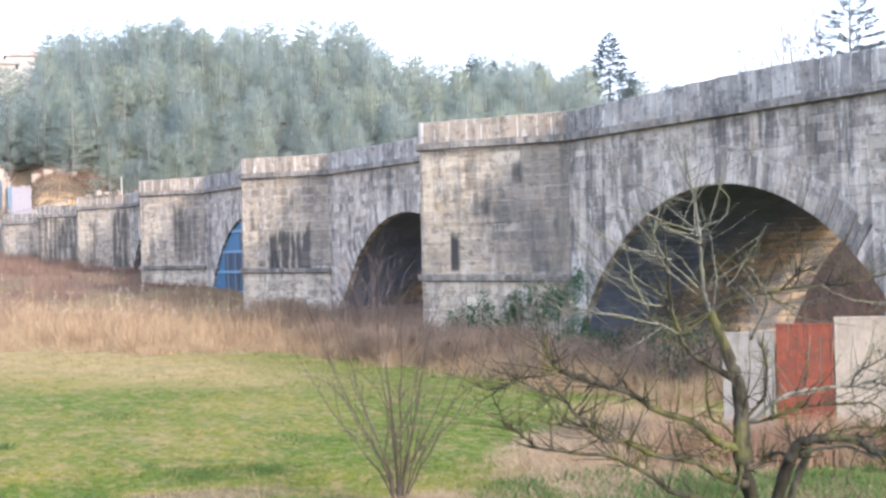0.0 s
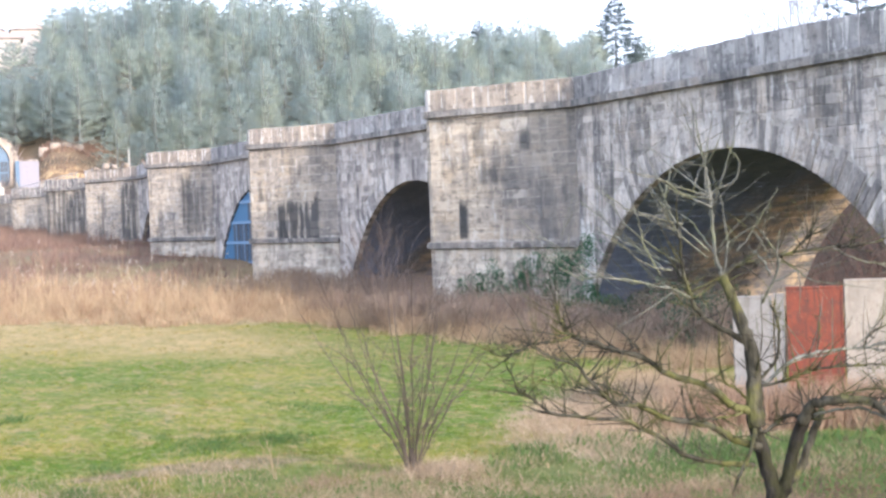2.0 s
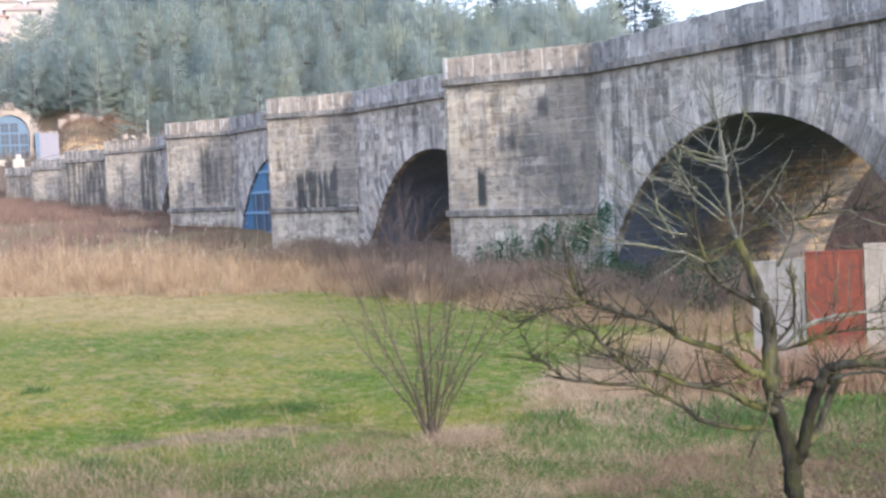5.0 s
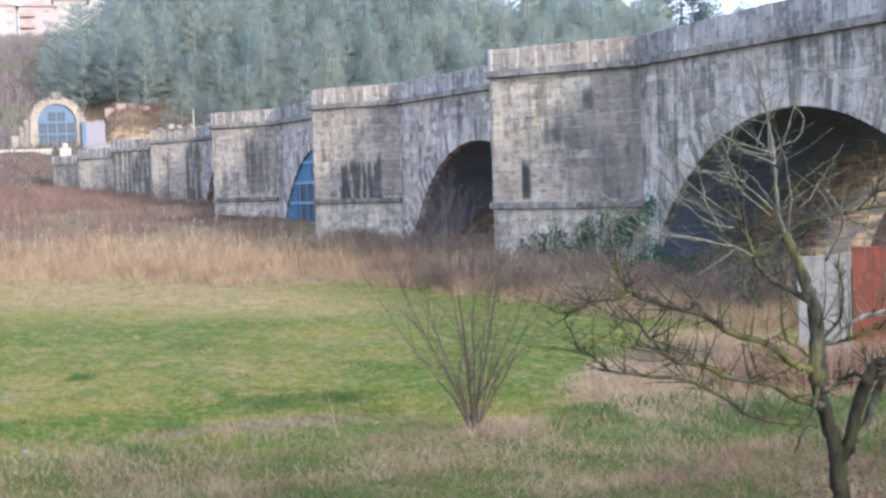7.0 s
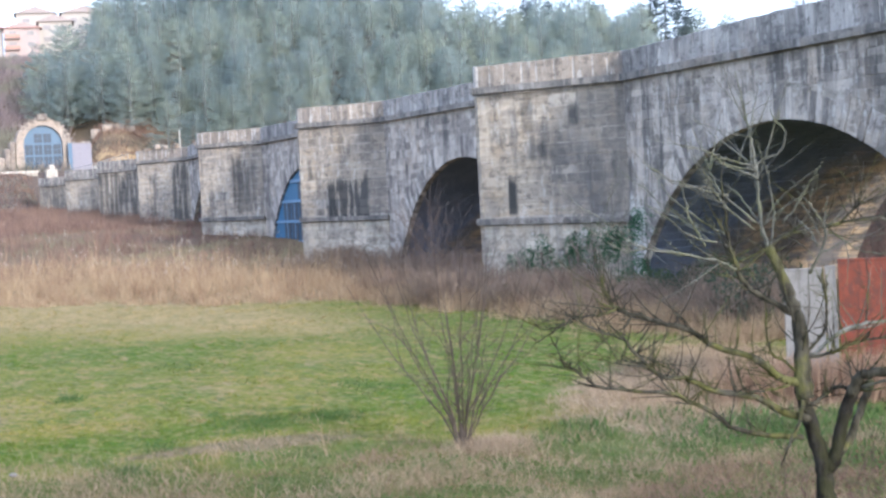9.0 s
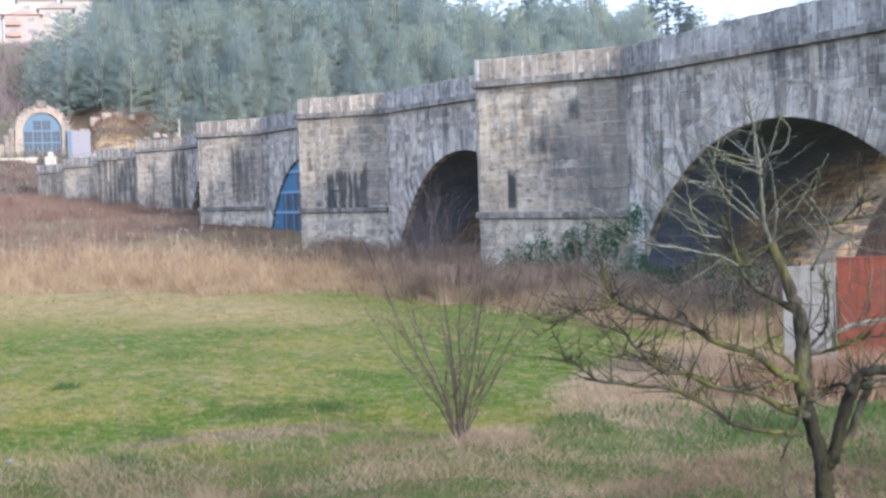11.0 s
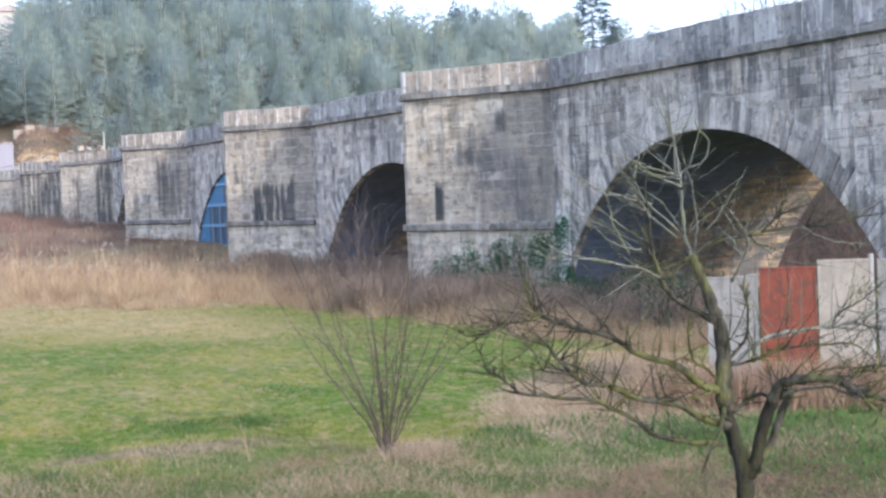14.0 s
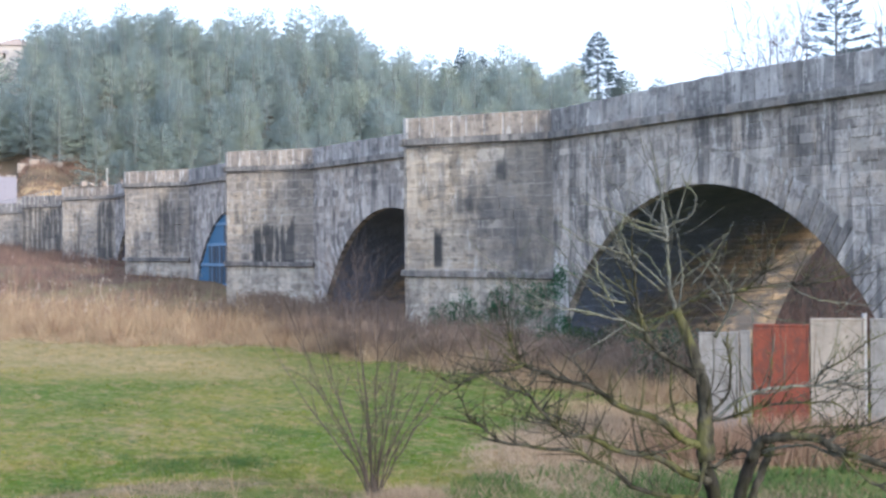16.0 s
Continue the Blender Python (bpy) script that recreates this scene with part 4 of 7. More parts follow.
def limb(name, pts, r0, r1, twigs, reach=0.7, label="", bark=None):
    line = smooth_line(pts, 4, rng, 0.008)
    n = len(line)
    radii = [r0 + (r1 - r0) * (i / (n - 1)) ** 0.8 for i in range(n)]
    bm = bmesh.new()
    bark = bark or M_BARK
    slim = bark is M_BARK_PALE             # upper shoots are smooth and arch gently upwards
    tube(bm, line, [r * rng.uniform(0.86, 1.06) if slim else r * rng.uniform(1.0, 1.26) for r in radii], 9)
    if bark is M_BARK:
        for i in range(2, n - 1):            # short crooked spurs along the limb
            if rng.random() < 0.38:
                side = Vector((rng.uniform(-1, 1), rng.uniform(-1, 1), rng.uniform(-0.5, 1))).normalized()
                knee = line[i] + side * (radii[i] + rng.uniform(0.02, 0.05))
                tube(bm, [line[i], knee, knee + (side + Vector((rng.uniform(-.6, .6), rng.uniform(-.6, .6), rng.uniform(0, 0.9)))) * rng.uniform(0.02, 0.06)], [min(0.008, radii[i] * 0.7), 0.0052, 0.0035], 4)
    for _ in range(int(twigs * 0.65) if slim else int(twigs * 1.3)):
        i = rng.randrange(max(1, n // 6), n - 1)
        d = (line[i + 1] - line[i - 1]).normalized()
        side = Vector((rng.uniform(-1, 1), rng.uniform(-1, 1), rng.uniform(-0.35, 1.0))).normalized()
        straight = slim or rng.random() < 0.5
        twig_spray(bm, line[i], d * 0.6 + side, reach * rng.uniform(0.4, 1.1) * (1.4 if straight else 1.1), min(0.0068, radii[i] * 0.6), rng, 1, 4, 0.09 if straight else 0.22, not straight)
    if r1 < 0.02:
        twig_spray(bm, line[-1], (line[-1] - line[-2]), reach * 0.7, r1, rng, 1, 4, 0.09 if slim else 0.22, not slim)
    ob = part(name, bm, bark, fruit_tree, label)
    for p in ob.data.polygons:
        p.use_smooth = True
    return ob


limb("trunk", [(10.40, -8.20, -0.15), (10.43, -8.18, 0.90), (10.46, -8.18, 1.23), (10.46, -8.18, 1.62), (10.47, -8.16, 1.87), (10.47, -8.15, 2.12), (10.50, -8.10, 2.34), (10.52, -8.05, 2.55), (10.54, -8.01, 2.71), (10.55, -7.99, 2.83)], 0.0974, 0.0487, 0, 0.41, "dark mossy trunk", M_BARK_TRUNK)
limb("limb", [(10.46, -8.17, 2.12), (10.42, -8.21, 2.19), (10.38, -8.26, 2.41), (10.33, -8.31, 2.65), (10.29, -8.36, 2.80), (10.24, -8.40, 2.89)], 0.0585, 0.0438, 0, 0.41, "", M_BARK_TRUNK)
limb("limb", [(10.42, -8.26, 2.24), (10.42, -8.38, 2.34), (10.42, -8.50, 2.57), (10.43, -8.61, 2.77), (10.45, -8.68, 2.82)], 0.0359, 0.0280, 0, 0.41, "", M_BARK)
limb("limb", [(10.46, -7.98, 2.74), (10.47, -7.97, 2.94), (10.47, -7.97, 3.16), (10.48, -7.95, 3.45), (10.51, -7.89, 3.64), (10.54, -7.80, 3.91), (10.57, -7.75, 4.05)], 0.0740, 0.0340, 7, 0.68, "", M_BARK)
limb("limb", [(10.57, -7.75, 4.04), (10.60, -7.72, 4.21), (10.62, -7.71, 4.43), (10.63, -7.71, 4.65), (10.65, -7.70, 4.82), (10.67, -7.70, 4.96), (10.70, -7.67, 5.12), (10.74, -7.61, 5.29)], 0.0220, 0.0048, 24, 0.68, "", M_BARK_PALE)
limb("limb", [(10.65, -7.71, 4.74), (10.61, -7.76, 4.79), (10.55, -7.84, 4.83), (10.51, -7.89, 4.88), (10.48, -7.91, 4.98), (10.48, -7.88, 5.06), (10.49, -7.82, 5.12)], 0.0104, 0.0072, 4, 0.20, "", M_BARK_PALE)
limb("limb", [(10.65, -7.71, 4.73), (10.66, -7.55, 4.79), (10.65, -7.42, 4.82), (10.65, -7.28, 4.87), (10.64, -7.15, 4.92), (10.65, -6.99, 4.95)], 0.0096, 0.0040, 9, 0.47, "", M_BARK_PALE)
limb("limb", [(10.63, -7.72, 4.62), (10.75, -7.70, 4.67), (10.89, -7.64, 4.73), (11.02, -7.59, 4.77)], 0.0080, 0.0040, 7, 0.41, "", M_BARK_PALE)
limb("limb", [(10.59, -7.73, 4.19), (10.71, -7.71, 4.33), (10.82, -7.71, 4.43), (10.93, -7.71, 4.52), (11.05, -7.69, 4.58)], 0.0088, 0.0040, 9, 0.54, "", M_BARK_PALE)
limb("limb", [(10.56, -7.76, 4.04), (10.59, -7.87, 4.11), (10.60, -8.04, 4.15), (10.56, -8.30, 4.19), (10.54, -8.53, 4.22), (10.49, -8.80, 4.25), (10.47, -9.03, 4.24), (10.43, -9.29, 4.28), (10.41, -9.52, 4.32)], 0.0200, 0.0056, 31, 0.54, "", M_BARK)
limb("limb", [(10.56, -8.48, 4.21), (10.46, -8.53, 4.31), (10.37, -8.56, 4.37), (10.27, -8.62, 4.41)], 0.0120, 0.0056, 12, 0.41, "", M_BARK)
limb("limb", [(10.46, -8.87, 4.24), (10.49, -9.05, 4.16), (10.50, -9.26, 4.10), (10.48, -9.55, 4.07), (10.46, -9.82, 4.04)], 0.0080, 0.0040, 12, 0.47, "", M_BARK_PALE)
limb("limb", [(10.56, -8.31, 4.19), (10.43, -8.41, 4.08), (10.32, -8.46, 4.00), (10.21, -8.53, 3.96), (10.08, -8.62, 3.95)], 0.0080, 0.0040, 9, 0.41, "", M_BARK_PALE)
limb("limb", [(10.43, -8.06, 3.81), (10.32, -8.09, 3.98), (10.23, -8.10, 4.13), (10.18, -8.02, 4.25), (10.14, -7.91, 4.36), (10.10, -7.82, 4.43)], 0.0160, 0.0072, 9, 0.41, "", M_BARK_PALE)
limb("limb", [(10.32, -8.09, 3.98), (10.22, -8.15, 4.03), (10.12, -8.20, 4.07), (10.06, -8.18, 3.94)], 0.0104, 0.0048, 4, 0.34, "", M_BARK_PALE)
limb("limb", [(10.33, -8.08, 4.04), (10.39, -8.07, 4.14), (10.45, -8.05, 4.21)], 0.0120, 0.0080, 2, 0.27, "", M_BARK_PALE)
limb("limb", [(10.48, -7.94, 3.45), (10.49, -7.78, 3.55), (10.52, -7.57, 3.67), (10.52, -7.45, 3.78), (10.49, -7.37, 3.91), (10.46, -7.30, 4.07), (10.42, -7.25, 4.28), (10.38, -7.20, 4.48)], 0.0299, 0.0088, 19, 0.54, "", M_BARK)
limb("limb", [(10.49, -7.37, 3.89), (10.49, -7.21, 3.96), (10.50, -7.02, 4.01), (10.51, -6.81, 4.06), (10.55, -6.56, 4.10), (10.57, -6.36, 4.10), (10.55, -6.22, 4.17), (10.54, -6.08, 4.25)], 0.0128, 0.0040, 21, 0.47, "", M_BARK_PALE)
limb("limb", [(10.55, -6.56, 4.10), (10.56, -6.44, 4.16), (10.58, -6.32, 4.24), (10.58, -6.21, 4.33), (10.59, -6.11, 4.41), (10.60, -5.98, 4.48)], 0.0080, 0.0036, 12, 0.41, "", M_BARK_PALE)
limb("limb", [(10.46, -7.29, 4.08), (10.58, -7.24, 4.17), (10.69, -7.20, 4.22), (10.79, -7.15, 4.28), (10.92, -7.08, 4.34), (11.04, -6.99, 4.41)], 0.0088, 0.0040, 12, 0.54, "", M_BARK_PALE)
limb("limb", [(10.37, -7.22, 4.39), (10.34, -7.12, 4.51), (10.30, -7.03, 4.58), (10.28, -6.89, 4.59), (10.27, -6.73, 4.61)], 0.0080, 0.0040, 9, 0.47, "", M_BARK_PALE)
limb("limb", [(10.60, -7.18, 4.14), (10.73, -7.15, 4.22), (10.86, -7.10, 4.31), (11.01, -7.02, 4.39), (11.15, -6.95, 4.57), (11.28, -6.91, 4.65)], 0.0072, 0.0035, 12, 0.47, "", M_BARK_PALE)
limb("limb", [(10.38, -7.20, 4.48), (10.47, -7.19, 4.62), (10.55, -7.19, 4.73), (10.60, -7.26, 4.87), (10.65, -7.33, 5.02)], 0.0080, 0.0036, 12, 0.47, "", M_BARK_PALE)
limb("limb", [(10.47, -7.96, 2.87), (10.49, -7.74, 2.95), (10.51, -7.53, 3.12), (10.59, -7.20, 3.24), (10.62, -6.95, 3.40), (10.66, -6.70, 3.49), (10.71, -6.43, 3.59), (10.69, -6.30, 3.64)], 0.0359, 0.0140, 31, 0.47, "", M_BARK)
limb("limb", [(10.69, -6.31, 3.63), (10.69, -6.24, 3.72), (10.68, -6.20, 3.82), (10.66, -6.17, 3.93), (10.66, -6.13, 4.06)], 0.0120, 0.0040, 12, 0.47, "", M_BARK)
limb("limb", [(10.68, -6.31, 3.63), (10.66, -6.19, 3.59), (10.65, -6.06, 3.59), (10.65, -5.90, 3.58), (10.64, -5.77, 3.52), (10.63, -5.64, 3.46), (10.61, -5.52, 3.40)], 0.0112, 0.0040, 16, 0.41, "", M_BARK)
limb("limb", [(10.64, -5.78, 3.53), (10.63, -5.64, 3.52), (10.61, -5.51, 3.57), (10.60, -5.38, 3.63)], 0.0064, 0.0035, 7, 0.34, "", M_BARK)
limb("limb", [(10.69, -6.47, 3.57), (10.65, -6.37, 3.47), (10.63, -6.25, 3.43), (10.59, -6.15, 3.38), (10.56, -6.04, 3.33)], 0.0072, 0.0035, 9, 0.34, "", M_BARK)
limb("limb", [(10.45, -8.00, 2.57), (10.48, -7.71, 2.67), (10.47, -7.49, 2.80), (10.53, -7.12, 2.89), (10.55, -6.84, 3.02), (10.54, -6.62, 3.05), (10.52, -6.43, 3.22), (10.49, -6.26, 3.40)], 0.0320, 0.0120, 31, 0.47, "", M_BARK)
limb("limb", [(10.48, -6.27, 3.40), (10.46, -6.13, 3.44), (10.44, -6.00, 3.49), (10.42, -5.88, 3.55), (10.39, -5.75, 3.62)], 0.0104, 0.0040, 12, 0.41, "", M_BARK)
limb("limb", [(10.49, -6.50, 3.14), (10.47, -6.36, 3.17), (10.46, -6.21, 3.20), (10.45, -6.05, 3.24), (10.43, -5.90, 3.28)], 0.0072, 0.0035, 9, 0.34, "", M_BARK)
limb("limb", [(10.55, -6.84, 3.01), (10.65, -6.79, 3.08), (10.74, -6.74, 3.12), (10.84, -6.70, 3.17)], 0.0064, 0.0035, 7, 0.34, "", M_BARK)
limb("limb", [(10.48, -7.95, 2.41), (10.52, -7.66, 2.45), (10.57, -7.35, 2.53), (10.57, -7.13, 2.69), (10.59, -6.89, 2.82), (10.56, -6.75, 2.89), (10.61, -6.45, 2.94), (10.65, -6.15, 2.99)], 0.0239, 0.0120, 26, 0.41, "", M_BARK)
limb("limb", [(10.64, -6.16, 2.99), (10.65, -6.07, 3.03), (10.66, -5.97, 3.10), (10.66, -5.88, 3.17), (10.66, -5.80, 3.22), (10.65, -5.75, 3.33), (10.64, -5.70, 3.41)], 0.0120, 0.0048, 14, 0.41, "", M_BARK)
limb("limb", [(10.24, -8.28, 2.77), (10.15, -8.29, 2.91), (10.05, -8.33, 2.96), (9.92, -8.45, 2.99), (9.77, -8.60, 2.98), (9.66, -8.67, 2.91), (9.49, -8.87, 2.82), (9.30, -9.11, 2.74)], 0.0440, 0.0250, 26, 0.47, "", M_BARK)
limb("limb", [(9.65, -8.70, 2.91), (9.50, -8.70, 2.80), (9.33, -8.74, 2.69), (9.14, -8.85, 2.58)], 0.0160, 0.0080, 9, 0.47, "", M_BARK)
limb("limb", [(10.20, -8.36, 2.82), (10.08, -8.44, 2.88), (9.95, -8.54, 2.90), (9.83, -8.62, 2.90), (9.72, -8.68, 2.86)], 0.0160, 0.0120, 4, 0.41, "", M_BARK_PALE)
limb("limb", [(9.68, -8.63, 2.94), (9.72, -8.78, 3.00), (9.74, -8.98, 3.04), (9.76, -9.18, 3.06), (9.74, -9.46, 3.16)], 0.0180, 0.0080, 14, 0.47, "", M_BARK)
limb("limb", [(9.94, -8.42, 2.98), (9.94, -8.59, 3.04), (9.93, -8.78, 3.05), (9.90, -9.04, 3.04), (9.83, -9.35, 3.01)], 0.0096, 0.0048, 16, 0.47, "", M_BARK)
limb("limb", [(10.46, -7.99, 3.10), (10.33, -8.12, 3.12), (10.23, -8.18, 3.16), (10.12, -8.27, 3.22), (10.01, -8.36, 3.26), (9.88, -8.50, 3.27), (9.74, -8.64, 3.28), (9.64, -8.72, 3.27), (9.53, -8.80, 3.15)], 0.0136, 0.0056, 24, 0.47, "", M_BARK)
limb("limb", [(10.44, -8.03, 3.10), (10.42, -8.25, 3.23), (10.42, -8.43, 3.31), (10.42, -8.62, 3.34), (10.40, -8.83, 3.35), (10.37, -9.06, 3.35), (10.34, -9.31, 3.39), (10.31, -9.56, 3.47), (10.24, -9.88, 3.55)], 0.0200, 0.0096, 28, 0.54, "", M_BARK_PALE)
limb("limb", [(10.37, -9.07, 3.36), (10.29, -9.12, 3.49), (10.19, -9.23, 3.57), (10.10, -9.29, 3.66), (10.00, -9.39, 3.76)], 0.0088, 0.0040, 14, 0.41, "", M_BARK)
limb("limb", [(10.34, -9.31, 3.38), (10.35, -9.46, 3.33), (10.34, -9.64, 3.29), (10.29, -9.89, 3.27)], 0.0080, 0.0040, 12, 0.41, "", M_BARK)
limb("limb", [(10.45, -8.01, 3.14), (10.35, -8.08, 3.27), (10.28, -8.09, 3.38), (10.22, -8.06, 3.54), (10.18, -8.02, 3.68), (10.14, -7.97, 3.82)], 0.0128, 0.0072, 16, 0.14, "", M_BARK)
limb("limb", [(10.42, -8.61, 3.33), (10.41, -8.63, 3.53), (10.40, -8.64, 3.79)], 0.0072, 0.0040, 9, 0.14, "", M_BARK)
limb("limb", [(10.17, -8.25, 2.88), (10.18, -8.24, 3.00), (10.19, -8.21, 3.14)], 0.0088, 0.0060, 4, 0.16, "", M_BARK)
limb("limb", [(10.46, -7.98, 2.71), (10.45, -8.07, 2.70), (10.43, -8.17, 2.77), (10.41, -8.27, 2.82), (10.35, -8.46, 2.78)], 0.0160, 0.0136, 9, 0.34, "", M_BARK)
limb("limb", [(10.48, -7.93, 2.96), (10.47, -7.79, 3.08), (10.45, -7.66, 3.16), (10.40, -7.58, 3.32), (10.34, -7.54, 3.54)], 0.0112, 0.0064, 9, 0.14, "", M_BARK)
limb("limb", [(10.50, -7.42, 2.84), (10.49, -7.33, 3.02), (10.46, -7.27, 3.18)], 0.0088, 0.0052, 7, 0.16, "", M_BARK)
limb("limb", [(10.48, -7.95, 2.89), (10.43, -7.74, 2.86), (10.38, -7.52, 2.87), (10.34, -7.30, 2.86)], 0.0104, 0.0064, 7, 0.34, "", M_BARK)
limb("shoot", [(10.62, -7.70, 4.71), (10.53, -7.36, 4.77), (10.44, -7.08, 4.89), (10.35, -6.84, 4.92)], 0.0095, 0.0040, 3, 0.30, "", M_BARK_PALE)
limb("shoot", [(10.60, -7.70, 4.64), (10.65, -7.49, 4.74), (10.70, -7.30, 4.84), (10.75, -7.21, 5.00)], 0.0095, 0.0040, 3, 0.30, "", M_BARK_PALE)
limb("shoot", [(10.55, -7.60, 4.21), (10.50, -7.32, 4.40), (10.45, -7.13, 4.60), (10.40, -6.97, 4.81)], 0.0095, 0.0040, 3, 0.30, "", M_BARK_PALE)
limb("shoot", [(10.50, -7.31, 4.17), (10.57, -7.08, 4.32), (10.63, -6.86, 4.51), (10.70, -6.79, 4.66)], 0.0095, 0.0040, 3, 0.30, "", M_BARK_PALE)
limb("shoot", [(10.48, -7.19, 4.13), (10.39, -6.91, 4.18), (10.29, -6.64, 4.33), (10.20, -6.43, 4.43)], 0.0095, 0.0040, 3, 0.30, "", M_BARK_PALE)
limb("shoot", [(10.48, -7.29, 3.93), (10.52, -7.04, 4.01), (10.56, -6.79, 4.05), (10.60, -6.63, 4.11)], 0.0095, 0.0040, 3, 0.30, "", M_BARK_PALE)
limb("shoot", [(10.52, -7.34, 4.51), (10.45, -7.02, 4.58), (10.37, -6.71, 4.66), (10.30, -6.50, 4.75)], 0.0095, 0.0040, 3, 0.30, "", M_BARK_PALE)
limb("shoot", [(10.46, -7.06, 4.10), (10.51, -6.96, 4.32), (10.55, -6.94, 4.51), (10.60, -6.92, 4.66)], 0.0095, 0.0040, 3, 0.30, "", M_BARK_PALE)
limb("shoot", [(10.58, -7.64, 4.26), (10.69, -7.42, 4.50), (10.80, -7.30, 4.71)], 0.0095, 0.0040, 3, 0.30, "", M_BARK_PALE)
limb("shoot", [(10.56, -7.76, 4.04), (10.61, -7.85, 4.29), (10.65, -7.86, 4.53), (10.70, -7.83, 4.79)], 0.0095, 0.0040, 3, 0.30, "", M_BARK_PALE)
limb("shoot", [(10.50, -7.86, 4.25), (10.40, -7.97, 4.43), (10.30, -8.04, 4.62)], 0.0095, 0.0040, 3, 0.30, "", M_BARK_PALE)
limb("dead_branch", [(10.42, -7.93, 2.74), (10.40, -7.895, 2.65), (10.38, -7.825, 2.51), (10.38, -7.75, 2.40), (10.39, -7.70, 2.30)], 0.020, 0.0100, 3, 0.16, "broken hanging grey branch", M_BARK)

# ---- the young multi-stemmed tree ----
sx, sy = 24.80, -10.72
sz = float(ground_z(sx, sy))
young_tree = empty("young_tree", sx, sy, sz, "leafless young tree with many thin upright stems", "tree")
rng = random.Random(21)
across = Vector((0.41, 0.91, 0))
away = Vector((0.91, -0.41, 0))
for i in range(15):
    side = -1.15 + 2.3 * i / 14 + rng.uniform(-0.22, 0.22)
    back = rng.uniform(-0.7, 0.7)
    h = rng.uniform(3.5, 4.7) - 0.7 * abs(side)
    base = Vector((sx, sy, sz - 0.05)) + across * side * 0.05
    out = across * side + away * back
    pts = [base, base + out * 0.22 + Vector((0, 0, h * 0.22)), base + out * 0.92 + Vector((0, 0, h * 0.60)), base + out * 1.5 + Vector((0, 0, h))]
    line = smooth_line(pts, 4, rng, 0.022)
    bm = bmesh.new()
    n = len(line)
    tube(bm, line, [0.019 * (1 - 0.80 * k / (n - 1)) for k in range(n)], 6)
    for _ in range(9):
        k = rng.randrange(n // 5, n - 1)
        fork = Vector((rng.uniform(-1, 1), rng.uniform(-1, 1), rng.uniform(0.6, 1.9))).normalized()
        twig_spray(bm, line[k], fork + out * 0.3 + Vector((0, 0, 0.5)), rng.uniform(0.5, 1.2), 0.0042, rng, 1, 3, 0.13, False)
    for _ in range(2):
        k = rng.randrange(n // 4, n * 2 // 3)
        twig_spray(bm, line[k], Vector((rng.uniform(-.5, .5), rng.uniform(-.5, .5), 1.0)) + out * 0.4, h * rng.uniform(0.3, 0.5), 0.009, rng, 1, 4, 0.10, False)
    part("stem", bm, M_TWIG, young_tree)
bm = bmesh.new()
tube(bm, [(sx, sy, sz - 0.1), (sx + 0.01, sy, sz + 0.25), (sx + 0.03, sy + 0.02, sz + 0.5)], [0.07, 0.06, 0.035], 9)
part("trunk", bm, M_TWIG, young_tree)

# ---- sheet fence by the bridge ----


def sheet(name, p, q, z0, z1, thick, material, label, ribs=0, lean=0.0):
    """An upright metal sheet with rolled edges, on a frame."""
    th = empty(name, p[0], p[1], z0, label, "metal panel")
    d = Vector((q[0] - p[0], q[1] - p[1], 0))
    length = d.length
    ang = math.atan2(d.y, d.x)
    m = Matrix.Translation((p[0], p[1], z0)) @ Matrix.Rotation(ang, 4, "Z") @ Matrix.Rotation(lean, 4, "Y")

    def lay(pname, x0, x1, y0, y1, za, zb, mat_, bev=0.01, lab=""):
        bm = bmesh.new()
        box(bm, x0, x1, y0, y1, za, zb, bev)
        bm.transform(m)
        part(pname, bm, mat_, th, lab)
    h = z1 - z0
    lay("sheet", 0, length, -thick, 0, 0.0, h, material)
    lay("top_rail", -0.01, length + 0.01, -thick - 0.015, 0.015, h - 0.05, h + 0.01, material)
    for k in range(2):
        x = 0.0 if k == 0 else length - 0.05
        lay("edge_post", x, x + 0.05, -thick - 0.015, 0.018, -0.05, h - 0.052, material)
    for k in range(ribs):
        x = length * (k + 1) / (ribs + 1)
        lay("rib", x - 0.02, x + 0.02, -0.001, 0.012, 0.05, h - 0.06, material, 0.005)
    return th


sheet("fence_sheet", (27.05, -19.42), (26.55, -20.12), 0.0, 2.72, 0.03, M_WHITE_BLUE, "bluish white metal sheet in a makeshift fence", 2)
sheet("fence_sheet", (26.53, -20.15), (26.40, -20.33), 0.0, 2.76, 0.03, M_WHITE_BLUE, "narrow bluish white metal sheet in a makeshift fence", 0)
sheet("fence_sheet", (26.36, -20.36), (25.62, -21.30), 0.0, 2.90, 0.04, M_RED, "rusty orange-red metal sheet in a makeshift fence", 3)
sheet("fence_sheet", (25.60, -21.33), (24.90, -22.22), 0.0, 3.03, 0.05, M_WHITE_SHEET, "off-white metal sheet with a worn edge", 1)
sheet("fence_sheet", (24.86, -22.34), (24.30, -23.10), 0.0, 3.02, 0.04, M_WHITE_BLUE, "bluish grey metal sheet at the end of a makeshift fence", 2)
pp = empty("pipe_post", 24.87, -22.26, 0, "grey galvanised pipe post of a makeshift fence", "post")
bm = bmesh.new()
tube(bm, [(24.90, -22.22, -0.2), (24.90, -22.22, 3.1)], [0.055, 0.055], 12)
part("pipe", bm, M_STEEL, pp)
bm = bmesh.new()
tube(bm, [(24.90, -22.22, 3.1), (24.90, -22.22, 3.14)], [0.065, 0.05], 12)
part("cap", bm, M_STEEL, pp)

# ---- wooded hill ----


